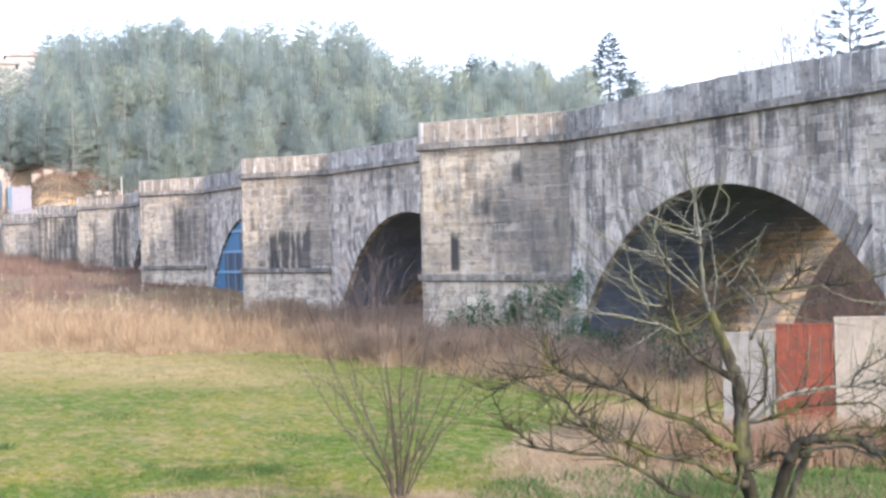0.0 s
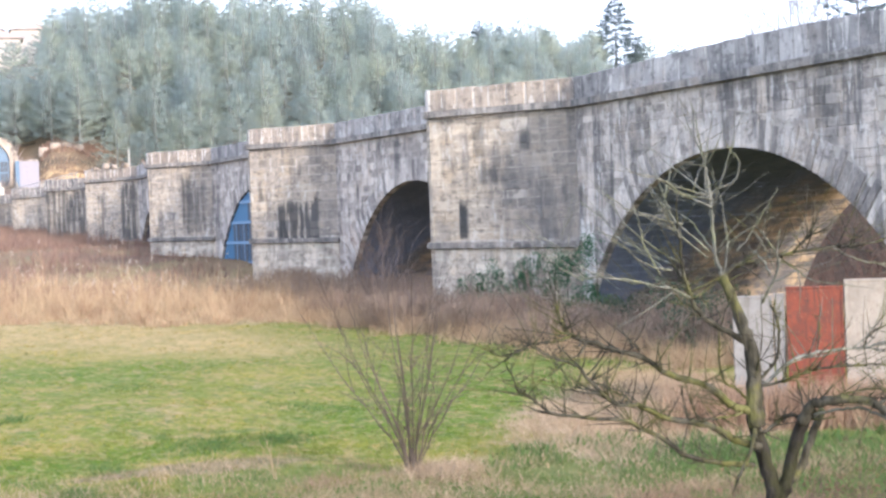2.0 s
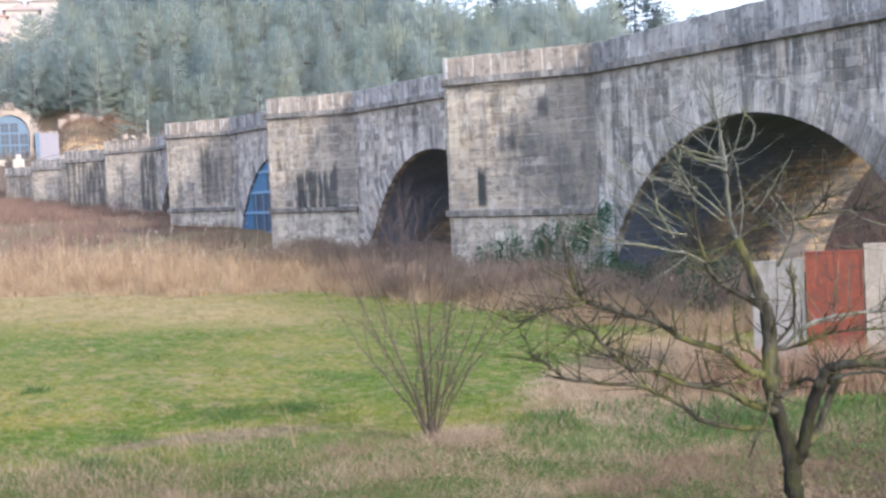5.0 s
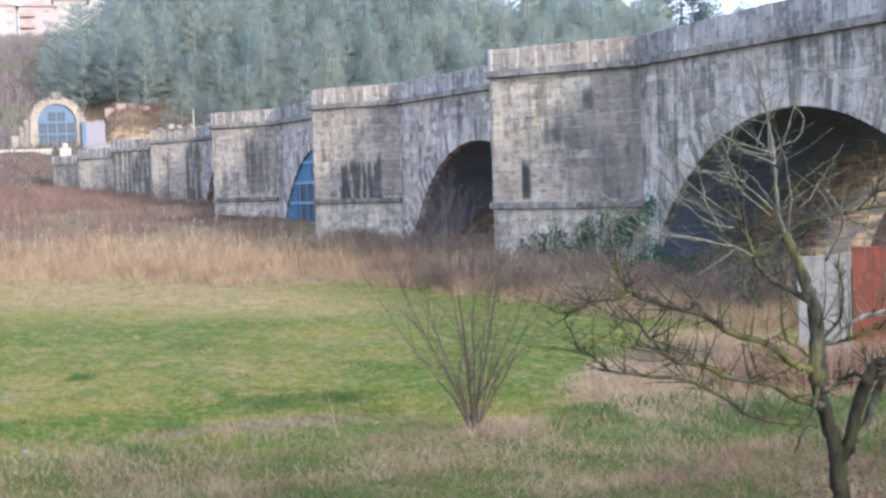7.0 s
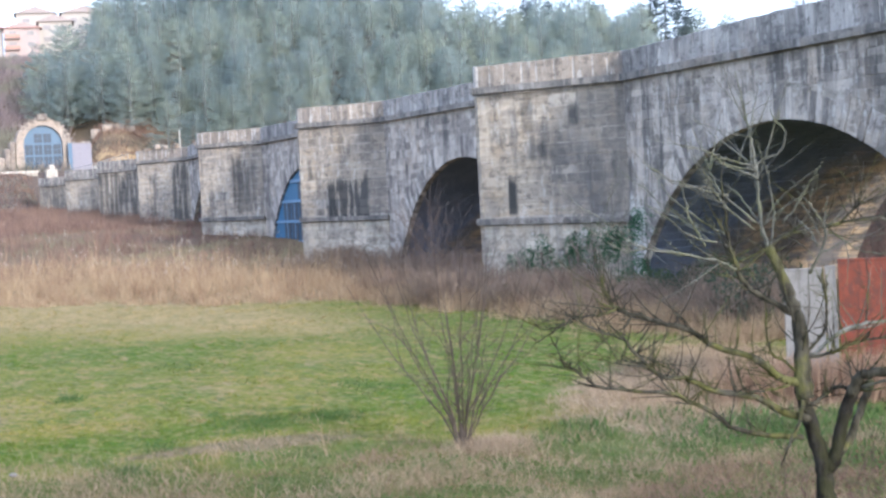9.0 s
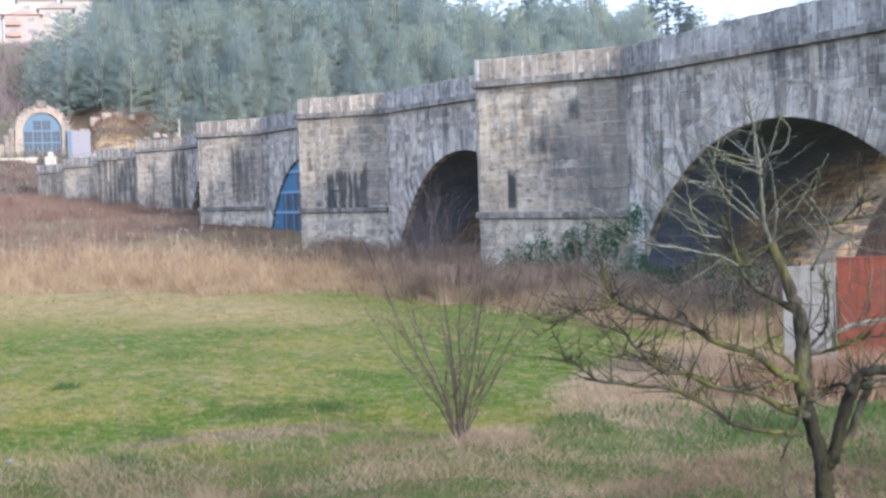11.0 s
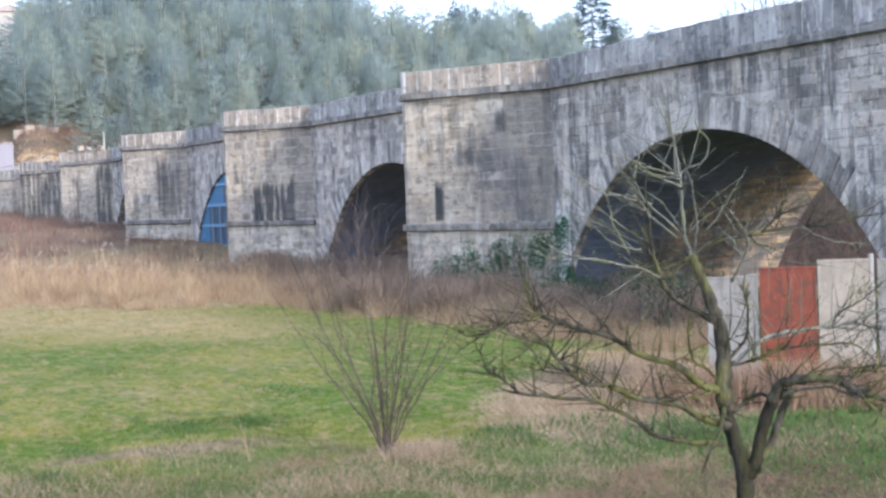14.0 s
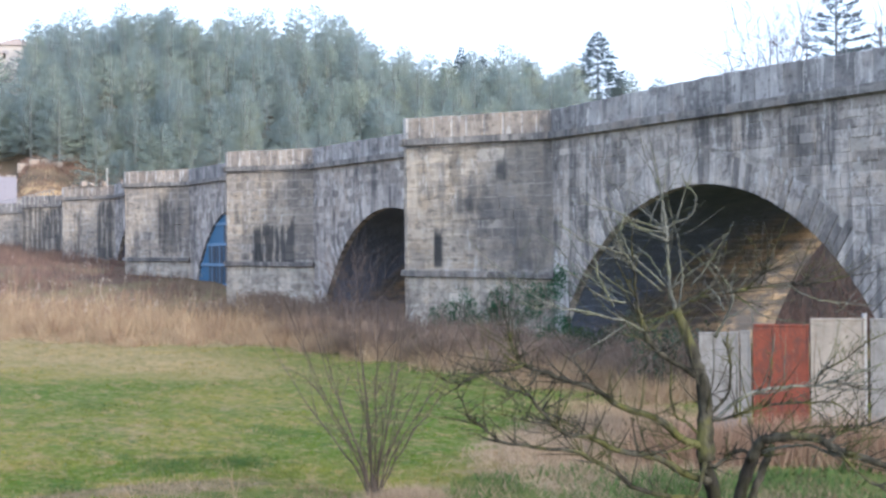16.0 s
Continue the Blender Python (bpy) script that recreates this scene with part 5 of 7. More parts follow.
def clump(c, size, count, rg, flat=0.6, face=None):
    """Loose needle sprays round a point, as triangles."""
    d = rg.normal(size=(count, 3))
    d /= np.linalg.norm(d, axis=1)[:, None]
    d[:, 2] *= flat
    base = c + d * size * rg.uniform(0.0, 0.8, (count, 1))
    way = d * size * rg.uniform(0.25, 0.65, (count, 1))
    way[:, 2] += size * 0.12
    turn = rg.normal(size=(count, 3))
    if face is not None:                   # sprays lie mostly square to the crown's outside
        turn = turn * 0.7 + np.asarray(face)
    side = np.cross(way, turn)
    side = side / (np.linalg.norm(side, axis=1)[:, None] + 1e-6) * size * rg.uniform(0.07, 0.16, (count, 1))
    return np.stack([base - side, base + side, base + way], 1)


def pine_model(seed, h, spread, tiers, arms, sprays, size, profile=0.65, droop=0.0, lift=0.28, fan=0.30, bare=0.05):
    """Trunk and crown meshes of one conifer at the origin: tiers of boughs, each a feathery fan of needle sprays."""
    rg = np.random.default_rng(seed)
    rr = random.Random(seed)
    bm = bmesh.new()
    lean = Vector((rr.uniform(-.25, .25), rr.uniform(-.25, .25), 0))
    tube(bm, smooth_line([(0, 0, -0.6), lean + Vector((0, 0, h * 0.5)), (0, 0, h * 0.985)], 4, rr, 0.04), [0.24 * (1 - 0.93 * i / 8) for i in range(9)], 7)
    tris, nrms = [], []
    for j in range(tiers):
        t0 = (j + rr.uniform(-0.3, 0.3)) / tiers
        t0 = min(max(t0, 0.0), 0.985)
        k = max(3, arms + rr.randrange(-1, 2) - (1 if t0 > 0.85 else 0))
        phase = rr.uniform(0, 6.28)
        for b in range(k):
            a = phase + 2 * math.pi * b / k + rr.uniform(-0.35, 0.35)
            t = min(0.99, max(0.0, t0 + rr.uniform(-0.35, 0.35) / tiers))
            ln = spread * (1 - t) ** profile * (0.72 + 0.28 * min(1, t / 0.22)) * rr.uniform(0.68, 1.12) + 0.25
            z0 = h * (bare + (0.98 - bare) * t)
            n = max(8, int(sprays * ln / spread))
            q = rg.uniform(0.10, 1.0, n) ** 0.55
            up = lift * (0.5 + t) - droop * (1 - 0.5 * t)
            wide = fan * ln * (1.15 - q) + 0.10 * size
            off = rg.normal(0, 0.55, n) * wide
            ca, sa = math.cos(a), math.sin(a)
            x = ca * ln * q - sa * off
            y = sa * ln * q + ca * off
            z = z0 + ln * (up * q * 0.6 + up * q * q * 0.5) + rg.normal(0, 0.11, n) * size - 0.12 * np.abs(off)
            c = np.stack([x, y, z], 1)
            way = np.stack([ca + rg.normal(0, 0.55, n) - sa * np.sign(off) * 0.4, sa + rg.normal(0, 0.55, n) + ca * np.sign(off) * 0.4, 0.35 + rg.normal(0, 0.4, n)], 1)
            way = way / np.linalg.norm(way, axis=1)[:, None] * rg.uniform(0.28, 0.55, (n, 1)) * size
            side = np.cross(way, rg.normal(0, 1, (n, 3)))
            side = side / np.linalg.norm(side, axis=1)[:, None] * rg.uniform(0.06, 0.12, (n, 1)) * size
            tris.append(np.stack([c - side, c + side, c + way], 1))
            m = np.stack([x, y, np.full(n, 0.35) + 0.55 * np.hypot(x, y)], 1)
            nrms.append(m / (np.linalg.norm(m, axis=1)[:, None] + 1e-6) + rg.normal(0, 0.02, m.shape))
            if b % 2 == 0:                 # limbs that show between the sprays
                tube(bm, [(0, 0, z0), (ca * ln * 0.7, sa * ln * 0.7, z0 + ln * up * 0.7)], [0.05, 0.014], 3)
    nrm = np.concatenate(nrms)
    nrm /= np.linalg.norm(nrm, axis=1)[:, None]
    me_t = bpy.data.meshes.new("trunk")
    bm.to_mesh(me_t)
    bm.free()
    return me_t, triangles("crown", np.concatenate(tris), nrm)


def conifer(models, x, y, s, turn, name, label, group, mat_):
    me_t, me_c = models
    root = empty(name, x, y, float(ground_z(x, y)) - 0.2, label, "tree", group)
    root.rotation_euler = (0, 0, turn)
    root.scale = (s, s, s)
    for nm, me, mt in (("trunk", me_t, M_BARK_PINE), ("crown", me_c, mat_)):
        ob = new(nm, me)
        if not me.materials:
            me.materials.append(mt)
        ob.parent = root
    return root


pines = [pine_model(31 + i, 13.0 + i * 0.8, 5.4 + 0.5 * (i % 3), 19 + i % 3, 7, 185, 0.86, 0.52 + 0.16 * (i % 3)) for i in range(7)]
far_pines = [pine_model(41 + i, 13.0 + i * 0.9, 5.2 + 0.5 * (i % 3), 15, 7, 75, 1.45, 0.5 + 0.2 * (i % 3)) for i in range(5)]
rng = random.Random(8)
spots = []
for k in range(11):                        # the front row stands lower, right behind the bridge
    az = -11.7 - 0.95 * k + rng.uniform(-0.25, 0.25)
    r = 271 + rng.uniform(-4, 6)
    spots.append((r * math.cos(radians(az)), r * math.sin(radians(az))))
tries = 0
while len(spots) < 330 and tries < 20000:
    tries += 1
    az = rng.uniform(-33.5, -7.2)
    r = 288 + 135 * rng.random() ** 0.8
    if -31.9 < az < -30.3 and r > 335:
        continue
    if az > -9.5 and r > 345:
        continue
    if az > -12 and r < 292 + (az + 12) * 3:
        continue
    x, y = r * math.cos(radians(az)), r * math.sin(radians(az))
    gap = 4.7 if r < 330 else 5.8
    if all((x - p) ** 2 + (y - q) ** 2 > gap * gap for p, q in spots):
        spots.append((x, y))
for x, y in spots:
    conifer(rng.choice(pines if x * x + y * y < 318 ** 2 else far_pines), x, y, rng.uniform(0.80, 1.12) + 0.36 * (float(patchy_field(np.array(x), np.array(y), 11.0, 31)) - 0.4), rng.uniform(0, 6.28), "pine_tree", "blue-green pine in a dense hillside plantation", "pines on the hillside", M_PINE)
firs = [pine_model(61 + i, 15.0, 3.8, 24, 6, 60, 1.1, 0.85, 0.25, 0.2, 0.22, 0.05) for i in range(2)]
big_fir = pine_model(64, 15.0, 7.2, 27, 7, 130, 0.95, 0.80, 0.30, 0.24, 0.2, 0.04)
slim_fir = pine_model(66, 17.0, 5.2, 27, 6, 190, 0.5, 0.70, 0.14, 0.22, 0.14, 0.04)
for az, r, s in ((-31.1, 378, 1.58), (-31.9, 392, 0.95), (-25.8, 385, 1.15), (-26.6, 390, 1.0), (-28.4, 390, 1.0), (-40.3, 100, 0.92), (-42.0, 125, 0.9)):
    conifer(big_fir if s > 1.45 else firs[rng.randrange(2)] if r > 200 else slim_fir, r * math.cos(radians(az)), r * math.sin(radians(az)), s, rng.uniform(0, 6.28), "fir_tree", "tall dark fir with drooping tiers of branches", "firs on the skyline", M_FIR)

# ---- reeds and scrub beyond the meadow ----


def blades(x, y, h, width, lean, rg, z=None):
    n = len(x)
    z0 = ground_z(x, y) if z is None else z
    a = rg.uniform(0, 2 * np.pi, n)
    side = np.stack([np.cos(a), np.sin(a), np.zeros(n)], 1) * (np.asarray(width) / 2).reshape(-1, 1)
    b = np.stack([x, y, z0 - 0.03], 1)
    tip = b + np.stack([rg.normal(0, 1, n) * lean * h, rg.normal(0, 1, n) * lean * h, h], 1)
    return np.stack([b - side, b + side, tip], 1)


rg = np.random.default_rng(5)
n = 60000
y = rg.uniform(-31, 22, n)
u = rg.uniform(0, 1, n) ** 1.3 * 26 + rg.normal(0, 0.8, n)
x = 66 + 1.18 * (np.clip(y, -34, 0) + 25.3) + u + 1.3 * np.sin(y * 0.8) + 0.9 * np.sin(y * 2.3 + 1)
keep = ((y > -27.5 + rg.normal(0, 1, n)) | (u < 5)) & (x < 125)
x, y, u = x[keep], y[keep], u[keep]
h = rg.uniform(0.5, 2.3, len(x)) * (0.45 + 0.55 * smooth(-1, 6, u)) * (0.75 + 0.25 * np.sin(x * 0.8) * np.sin(y * 0.9))
h = h * (0.7 + 0.5 * (np.sin(x * 1.7 + np.sin(y * 1.3) * 2) * np.sin(y * 1.9 + np.sin(x * 0.9) * 2)))
reeds = blades(x, y, h, rg.uniform(0.02, 0.06, len(x)), 0.46, rg)
tagged(place("dry_reeds", triangles("dry_reeds", reeds), M_REED), "dense belt of tall dry straw-coloured reeds", "reeds", kind="stuff")
tips = reeds[:, 2][rg.uniform(0, 1, len(reeds)) < 0.03]
tips = tips[(tips[:, 2] > ground_z(tips[:, 0], tips[:, 1]) + 1.2)]
plumes = np.concatenate([clump(t, 0.16, 7, rg, 1.4) for t in tips])
M_PLUME = blade_material("pale_reed_plume", (0.58, 0.50, 0.42), (0.46, 0.38, 0.31))
tagged(place("reed_plumes", triangles("reed_plumes", plumes), M_PLUME), "pale feathery plumes over the dry reeds", "reeds", kind="stuff")
n = 60000
x = rg.uniform(88, 225, n)
y = rg.uniform(-32, 26, n)
keep = past_rim(x, y) > 14
x, y = x[keep], y[keep]
h = rg.uniform(0.5, 1.5, len(x)) * (0.7 + 0.5 * np.sin(x * 0.31 + 1) * np.sin(y * 0.43))
h = h * (1 - 0.55 * smooth(17, 25, -y) * (1 - smooth(112, 138, x))) * (0.4 + 1.35 * patchy_field(x, y, 4.0, 17))
scrub = blades(x, y, np.maximum(h, 0.25), rg.uniform(0.03, 0.10, len(x)), 0.4, rg)
tagged(place("bare_scrub", triangles("bare_scrub", scrub), M_SCRUB), "reddish brown leafless scrub over the bank", "scrub", kind="stuff")

n = 1100                                   # single tall stalks with feathery heads
y = rg.uniform(-27, 18, n)
u = rg.uniform(4, 34, n)
x = 66 + 1.18 * (np.clip(y, -34, 0) + 25.3) + u
keep = patchy_field(x, y, 2.5, 23) > 0.42
x, y = x[keep], y[keep]
t = blades(x, y, rg.uniform(1.5, 2.9, len(x)), rg.uniform(0.03, 0.06, len(x)), 0.10, rg)
tagged(place("reed_stalks", triangles("reed_stalks", t), M_REED), "tall dry reed stalks standing over the belt", "reeds", kind="stuff")
t = np.concatenate([clump(p, 0.17, 8, rg, 1.5) for p in t[:, 2][::3]])
tagged(place("reed_heads", triangles("reed_heads", t), M_PLUME), "pale feathery heads of tall reeds", "reeds", kind="stuff")

# ---- the ruined apse beyond the bridge's end ----
M_RUBBLE = stone_material("pale_rubble_stone", (0.32, 0.268, 0.218), (0.19, 0.160, 0.136), (0.33, 0.255, 0.180), 0.4, 0.3)
M_WHITESTONE = stone_material("whitewashed_stone", (0.546, 0.502, 0.432), (0.452, 0.410, 0.353), (0.484, 0.418, 0.331), 0.2, 0.6)
AX, AY, AZ = 263.0, -33.2, 13.0


def arch_wall(bm, x0, x1, cy, z0, spring, r_in, r_out, foot):
    """A thick arched wall that faces along x, open below its inner ring."""
    inner = [(cy + r_in, z0)] + [(cy + r_in * math.cos(math.pi * k / 16), spring + r_in * math.sin(math.pi * k / 16)) for k in range(17)] + [(cy - r_in, z0)]
    outer = [(cy + foot, z0)] + [(cy + r_out * math.cos(math.pi * k / 16), spring + r_out * math.sin(math.pi * k / 16)) for k in range(17)] + [(cy - foot, z0)]
    rows = [[bm.verts.new(v) for v in ((x0, a, b), (x0, c, d), (x1, c, d), (x1, a, b))] for (a, b), (c, d) in zip(inner, outer)]
    for p, q in zip(rows, rows[1:]):
        for k in range(4):
            bm.faces.new((p[k], q[k], q[(k + 1) % 4], p[(k + 1) % 4]))
    bm.faces.new(rows[0])
    bm.faces.new(rows[-1][::-1])
    bmesh.ops.recalc_face_normals(bm, faces=bm.faces)


apse = empty("ruined_apse", AX, AY, AZ, "ruined pale stone apse with a high round arch", "ruin")
bm = bmesh.new()
arch_wall(bm, AX, AX + 4.5, AY, AZ - 1.5, 18.3, 3.28, 4.55, 4.75)
part("arched_wall", bm, M_RUBBLE, apse)
rng = random.Random(3)
for k in range(15):
    a = math.pi * (k + 0.5) / 15
    bm = bmesh.new()
    box(bm, -0.25, 0.25, -0.44, 0.44 * rng.uniform(0.6, 1.1), -0.5 * rng.uniform(0.4, 0.8), 0.42 * rng.uniform(-0.3, 1.0), 0.08)
    bm.transform(Matrix.Translation((AX + 0.2, AY + 4.4 * math.cos(a), 18.3 + 4.4 * math.sin(a))) @ Matrix.Rotation(math.pi / 2 - a, 4, "X") @ Matrix.Rotation(rng.uniform(-0.1, 0.1), 4, "Y"))
    part("rim_stone", bm, M_RUBBLE, apse)
boxed("crown_stone", AX - 0.3, AX + 1.0, AY - 0.9, AY + 0.9, 22.4, 23.6, M_RUBBLE, apse, "pale block at the crown", 0.15)
for y0, y1, zt in ((-28.55, -27.6, 18.9), (-27.6, -26.7, 17.7), (-26.7, -25.4, 16.2), (-39.0, -37.7, 18.6), (-40.2, -39.0, 17.2)):
    boxed("wing_wall", AX + 0.3, AX + 3.2, y0, y1, AZ - 1.5, zt, M_RUBBLE, apse, "", 0.2)
aw = empty("apse_window", AX + 0.6, AY, AZ, "tall round-headed blue window wall with small panes", "window")
bm = bmesh.new()
ring = [(AY + 3.30, AZ - 0.5)] + [(AY + 3.30 * math.cos(math.pi * k / 16), 18.3 + 3.30 * math.sin(math.pi * k / 16)) for k in range(17)] + [(AY - 3.30, AZ - 0.5)]
f = [bm.verts.new((AX + 0.55, a, b)) for a, b in ring]
b_ = [bm.verts.new((AX + 0.75, a, b)) for a, b in ring]
bm.faces.new(f)
bm.faces.new(b_[::-1])
for k in range(len(ring)):
    bm.faces.new((f[k], b_[k], b_[(k + 1) % len(ring)], f[(k + 1) % len(ring)]))
bmesh.ops.recalc_face_normals(bm, faces=bm.faces)
part("panel", bm, M_BLUE_APSE, aw)
for z0, z1, cols in ((14.1, 16.2, 4), (16.5, 18.25, 4), (18.6, 20.15, 2)):
    for c in range(cols):
        y0 = AY - cols * 0.79 + c * 1.58 + 0.13
        p_ = boxed("pane", AX + 0.48, AX + 0.56, y0, y0 + 1.32, z0, z1, M_DARKPANE, aw, "dark pane")
        boxed("glazing_bar", AX + 0.44, AX + 0.52, y0 + 0.63, y0 + 0.69, z0, z1, M_BLUE_APSE, p_)
        boxed("glazing_bar", AX + 0.45, AX + 0.53, y0, y0 + 1.32, (z0 + z1) / 2 - 0.025, (z0 + z1) / 2 + 0.025, M_BLUE_APSE, p_)
bd = empty("notice_board", 262.0, -39.4, 13.2, "large pale lilac board with a blue side post", "board")
boxed("panel", 261.9, 262.1, -41.2, -37.9, 13.4, 18.2, M_LILAC, bd, "", 0.03)
boxed("side_post", 261.8, 262.3, -37.9, -37.2, 12.5, 18.3, M_BLUE_APSE, bd, "blue side post", 0.03)
for yy in (-41.0, -39.5):
    boxed("leg", 262.1, 262.3, yy, yy + 0.25, 11.8, 18.0, M_STEEL, bd)
wb = empty("white_box", 258.5, -41.4, 12.4, "small white cabinet at the bridge's end", "box")
boxed("body", 258.0, 259.0, -42.1, -40.9, 12.0, 14.0, M_WHITE, wb, "", 0.05)
boxed("lid", 257.95, 259.05, -42.15, -40.85, 14.0, 14.12, M_WHITE, wb, "", 0.03)
lw = empty("low_wall", 255, -18, 11.5, "low pale stone wall beside the bridge's end", "wall")
boxed("wall_body", 254.5, 255.3, -31.0, -6.0, 9.0, 13.1, M_WHITESTONE, lw, "", 0.06)
boxed("coping", 254.3, 255.5, -31.1, -5.9, 13.1, 13.5, M_WHITESTONE, lw, "", 0.05)
for yy, hh, w in ((-32.9, 1.9, 0.95), (-35.6, 0.5, 0.5)):
    rb = empty("loose_block", 252, yy, 11.0, "whitish stone block standing before the apse", "stone", "loose stones before the apse")
    bm = bmesh.new()
    box(bm, 251.6, 252.5, yy - w, yy + w, 11.0, 11.6 + hh, 0.12)
    box(bm, 251.7, 252.4, yy - w * 0.55, yy + w * 0.4, 11.55 + hh, 12.4 + hh, 0.15)
    part("stone", bm, M_WHITESTONE, rb)
rw = empty("retaining_wall", 281, -44, 15, "low pale retaining wall at the edge of the pines", "wall")
for k in range(6):
    a = radians(-8.3 - 0.42 * k)
    x, y = 296 * math.cos(a), 296 * math.sin(a)
    z = float(ground_z(x, y))
    boxed("wall_panel", x - 0.25, x + 0.25, y - 0.98, y + 0.98, z - 0.6, z + 1.5 - 0.12 * k, M_RUBBLE, rw, "", 0.05)
rng = random.Random(15)
for x, y, w, h in ((149.3, -29.1, 0.8, 0.22), (147.9, -29.9, 0.9, 0.45), (147.0, -30.5, 1.1, 0.30), (145.7, -31.4, 0.8, 0.34), (142.6, -32.5, 1.3, 0.28), (139.6, -32.5, 1.6, 0.18), (133.5, -32.5, 0.9, 0.2)):
    cs = empty("coping_stone", x, y, top_z(x), "loose tan coping stone lying on the parapet", "stone", "loose coping stones")
    bm = bmesh.new()
    box(bm, x - w / 2, x + w / 2, y - 0.3, y + 0.2, top_z(x) - 0.06, top_z(x) + h, 0.07)
    for v in bm.verts:
        v.co += Vector((rng.uniform(-.09, .09), rng.uniform(-.05, .05), rng.uniform(-.12, .1) if v.co.z > top_z(x) + 0.1 else 0))
    part("stone", bm, M_RUBBLE, cs)
post = empty("white_post", 165, -36, 10.3, "thin white post on the bridge deck", "post")
bm = bmesh.new()
tube(bm, [(165, -36, 10.2), (165, -36, 14.2)], [0.10, 0.09], 8)
part("shaft", bm, M_WHITE, post)
bm = bmesh.new()
tube(bm, [(165, -36, 14.2), (165, -36, 14.3)], [0.14, 0.11], 8)
part("cap", bm, M_WHITE, post)
rail = empty("deck_railing", 200, YW, 11.4, "thin metal railing on the far parapet run", "railing")
for k in range(23):
    x = 177 + k * 2.4
    bm = bmesh.new()
    tube(bm, [(x, YW + 0.1, top_z(x) - 0.05), (x, YW + 0.1, top_z(x) + 0.9)], [0.045, 0.045], 5)
    part("baluster", bm, M_STEEL, rail)
bm = bmesh.new()
tube(bm, [(176, YW + 0.1, top_z(176) + 0.9), (231, YW + 0.1, top_z(231) + 0.9)], [0.04, 0.04], 5)
part("handrail", bm, M_STEEL, rail)
heap = Heap()
rub = empty("rubble_heap", 178, -35, 11, "pale broken stones heaped on the deck", "rubble")
for k in range(14):
    x, y_ = rng.uniform(174, 182), rng.uniform(-35.5, -33.5)
    s = rng.uniform(0.3, 0.7)
    bm = bmesh.new()
    box(bm, -s, s, -s * 0.7, s * 0.7, -s * 0.5, s * 0.5, s * 0.2)
    bm.transform(Matrix.Translation((x, y_, top_z(x) - 0.9 + 1.3 * math.exp(-((x - 178) / 2.5) ** 2) * rng.random())) @ Euler((rng.random(), rng.random(), rng.random() * 3)).to_matrix().to_4x4())
    part("stone", bm, M_RUBBLE, rub)

# ---- houses on the hilltop ----


def house(az, r, w, d, h, z, wall, roof, floors, label, balcony, hip=0.0):
    x, y = r * math.cos(radians(az)), r * math.sin(radians(az))
    th = empty("house", x, y, z, label, "house", "houses on the hilltop")
    m = Matrix.Translation((x, y, z)) @ Matrix.Rotation(radians(az), 4, "Z")

    def lay(name, x0, x1, y0, y1, z0, z1, mat_, parent, bev=0.03, lab=""):
        bm = bmesh.new()
        box(bm, x0, x1, y0, y1, z0, z1, bev)
        bm.transform(m)
        return part(name, bm, mat_, parent, lab)
    lay("wall", 0, d, -w / 2, w / 2, -5, h, wall, th)
    bm = bmesh.new()
    e, rise = 0.7, 2.0
    vs = [bm.verts.new(v) for v in ((-e, -w / 2 - e, h), (-e, w / 2 + e, h), (-e + hip, 0, h + rise), (d + e, -w / 2 - e, h), (d + e, w / 2 + e, h), (d + e - hip, 0, h + rise))]
    for q in ((0, 2, 1), (3, 4, 5), (0, 3, 5, 2), (1, 2, 5, 4), (0, 1, 4, 3)):
        bm.faces.new([vs[i] for i in q])
    bm.transform(m)
    bmesh.ops.recalc_face_normals(bm, faces=bm.faces)
    ro = part("roof", bm, roof, th, "tiled gable roof")
    lay("chimney", d * 0.5, d * 0.5 + 0.7, w * 0.2, w * 0.2 + 0.7, h + 0.4, h + 2.6, wall, ro)
    fh = h / floors
    n = 2
    for i in range(floors):
        for j in range(n):
            yc = -w / 2 + w * (j + 0.5) / n
            if balcony and j == n - 1 and i:
                b = lay("balcony", -1.3, 0.05, yc - 1.9, yc + 1.9, i * fh + 0.1, i * fh + 0.28, wall, th)
                lay("railing", -1.3, -1.2, yc - 1.9, yc + 1.9, i * fh + 0.3, i * fh + 1.2, M_ROOF if wall is not M_PLASTER else M_PLASTER, b)
            win = lay("window", -0.06, 0.08, yc - 1.1, yc + 1.1, i * fh + 0.9, i * fh + 2.4, M_PLASTER, th)
            lay("pane", -0.09, -0.02, yc - 0.95, yc + 0.95, i * fh + 1.05, i * fh + 2.25, M_HOUSEPANE, win, 0.01)


for args in ((-7.85, 418, 8.8, 10, 9.6, 50.0, M_PLASTER, M_ROOF_GREY, 3, "cream plastered house with a grey-brown gable roof", False),
             (-6.62, 414, 9.4, 10, 9.0, 48.5, M_PINK, M_ROOF, 3, "pink and white plastered house with a red roof and balconies", True, 4.0),
             (-5.35, 416, 8.6, 10, 9.4, 48.5, M_PLASTER, M_ROOF, 3, "cream house with a red tiled roof", True, 4.0),
             (-7.15, 436, 10.5, 9, 11.0, 53.4, M_PLASTER, M_ROOF_GREY, 3, "pale house set back with a grey-brown roof", False),
             (-8.95, 436, 13.0, 10, 11.2, 53.2, M_PLASTER, M_ROOF_GREY, 3, "wide pale house half hidden by pines", False),
             (-4.1, 425, 9.0, 10, 9.0, 48.0, M_PINK, M_ROOF, 3, "pinkish house with a red tiled roof", True)):
    house(*args)

# ---- bare trees behind the bridge ----
M_GREYTWIG = blade_material("pale_grey_twig", (0.26, 0.235, 0.22), (0.19, 0.17, 0.16))


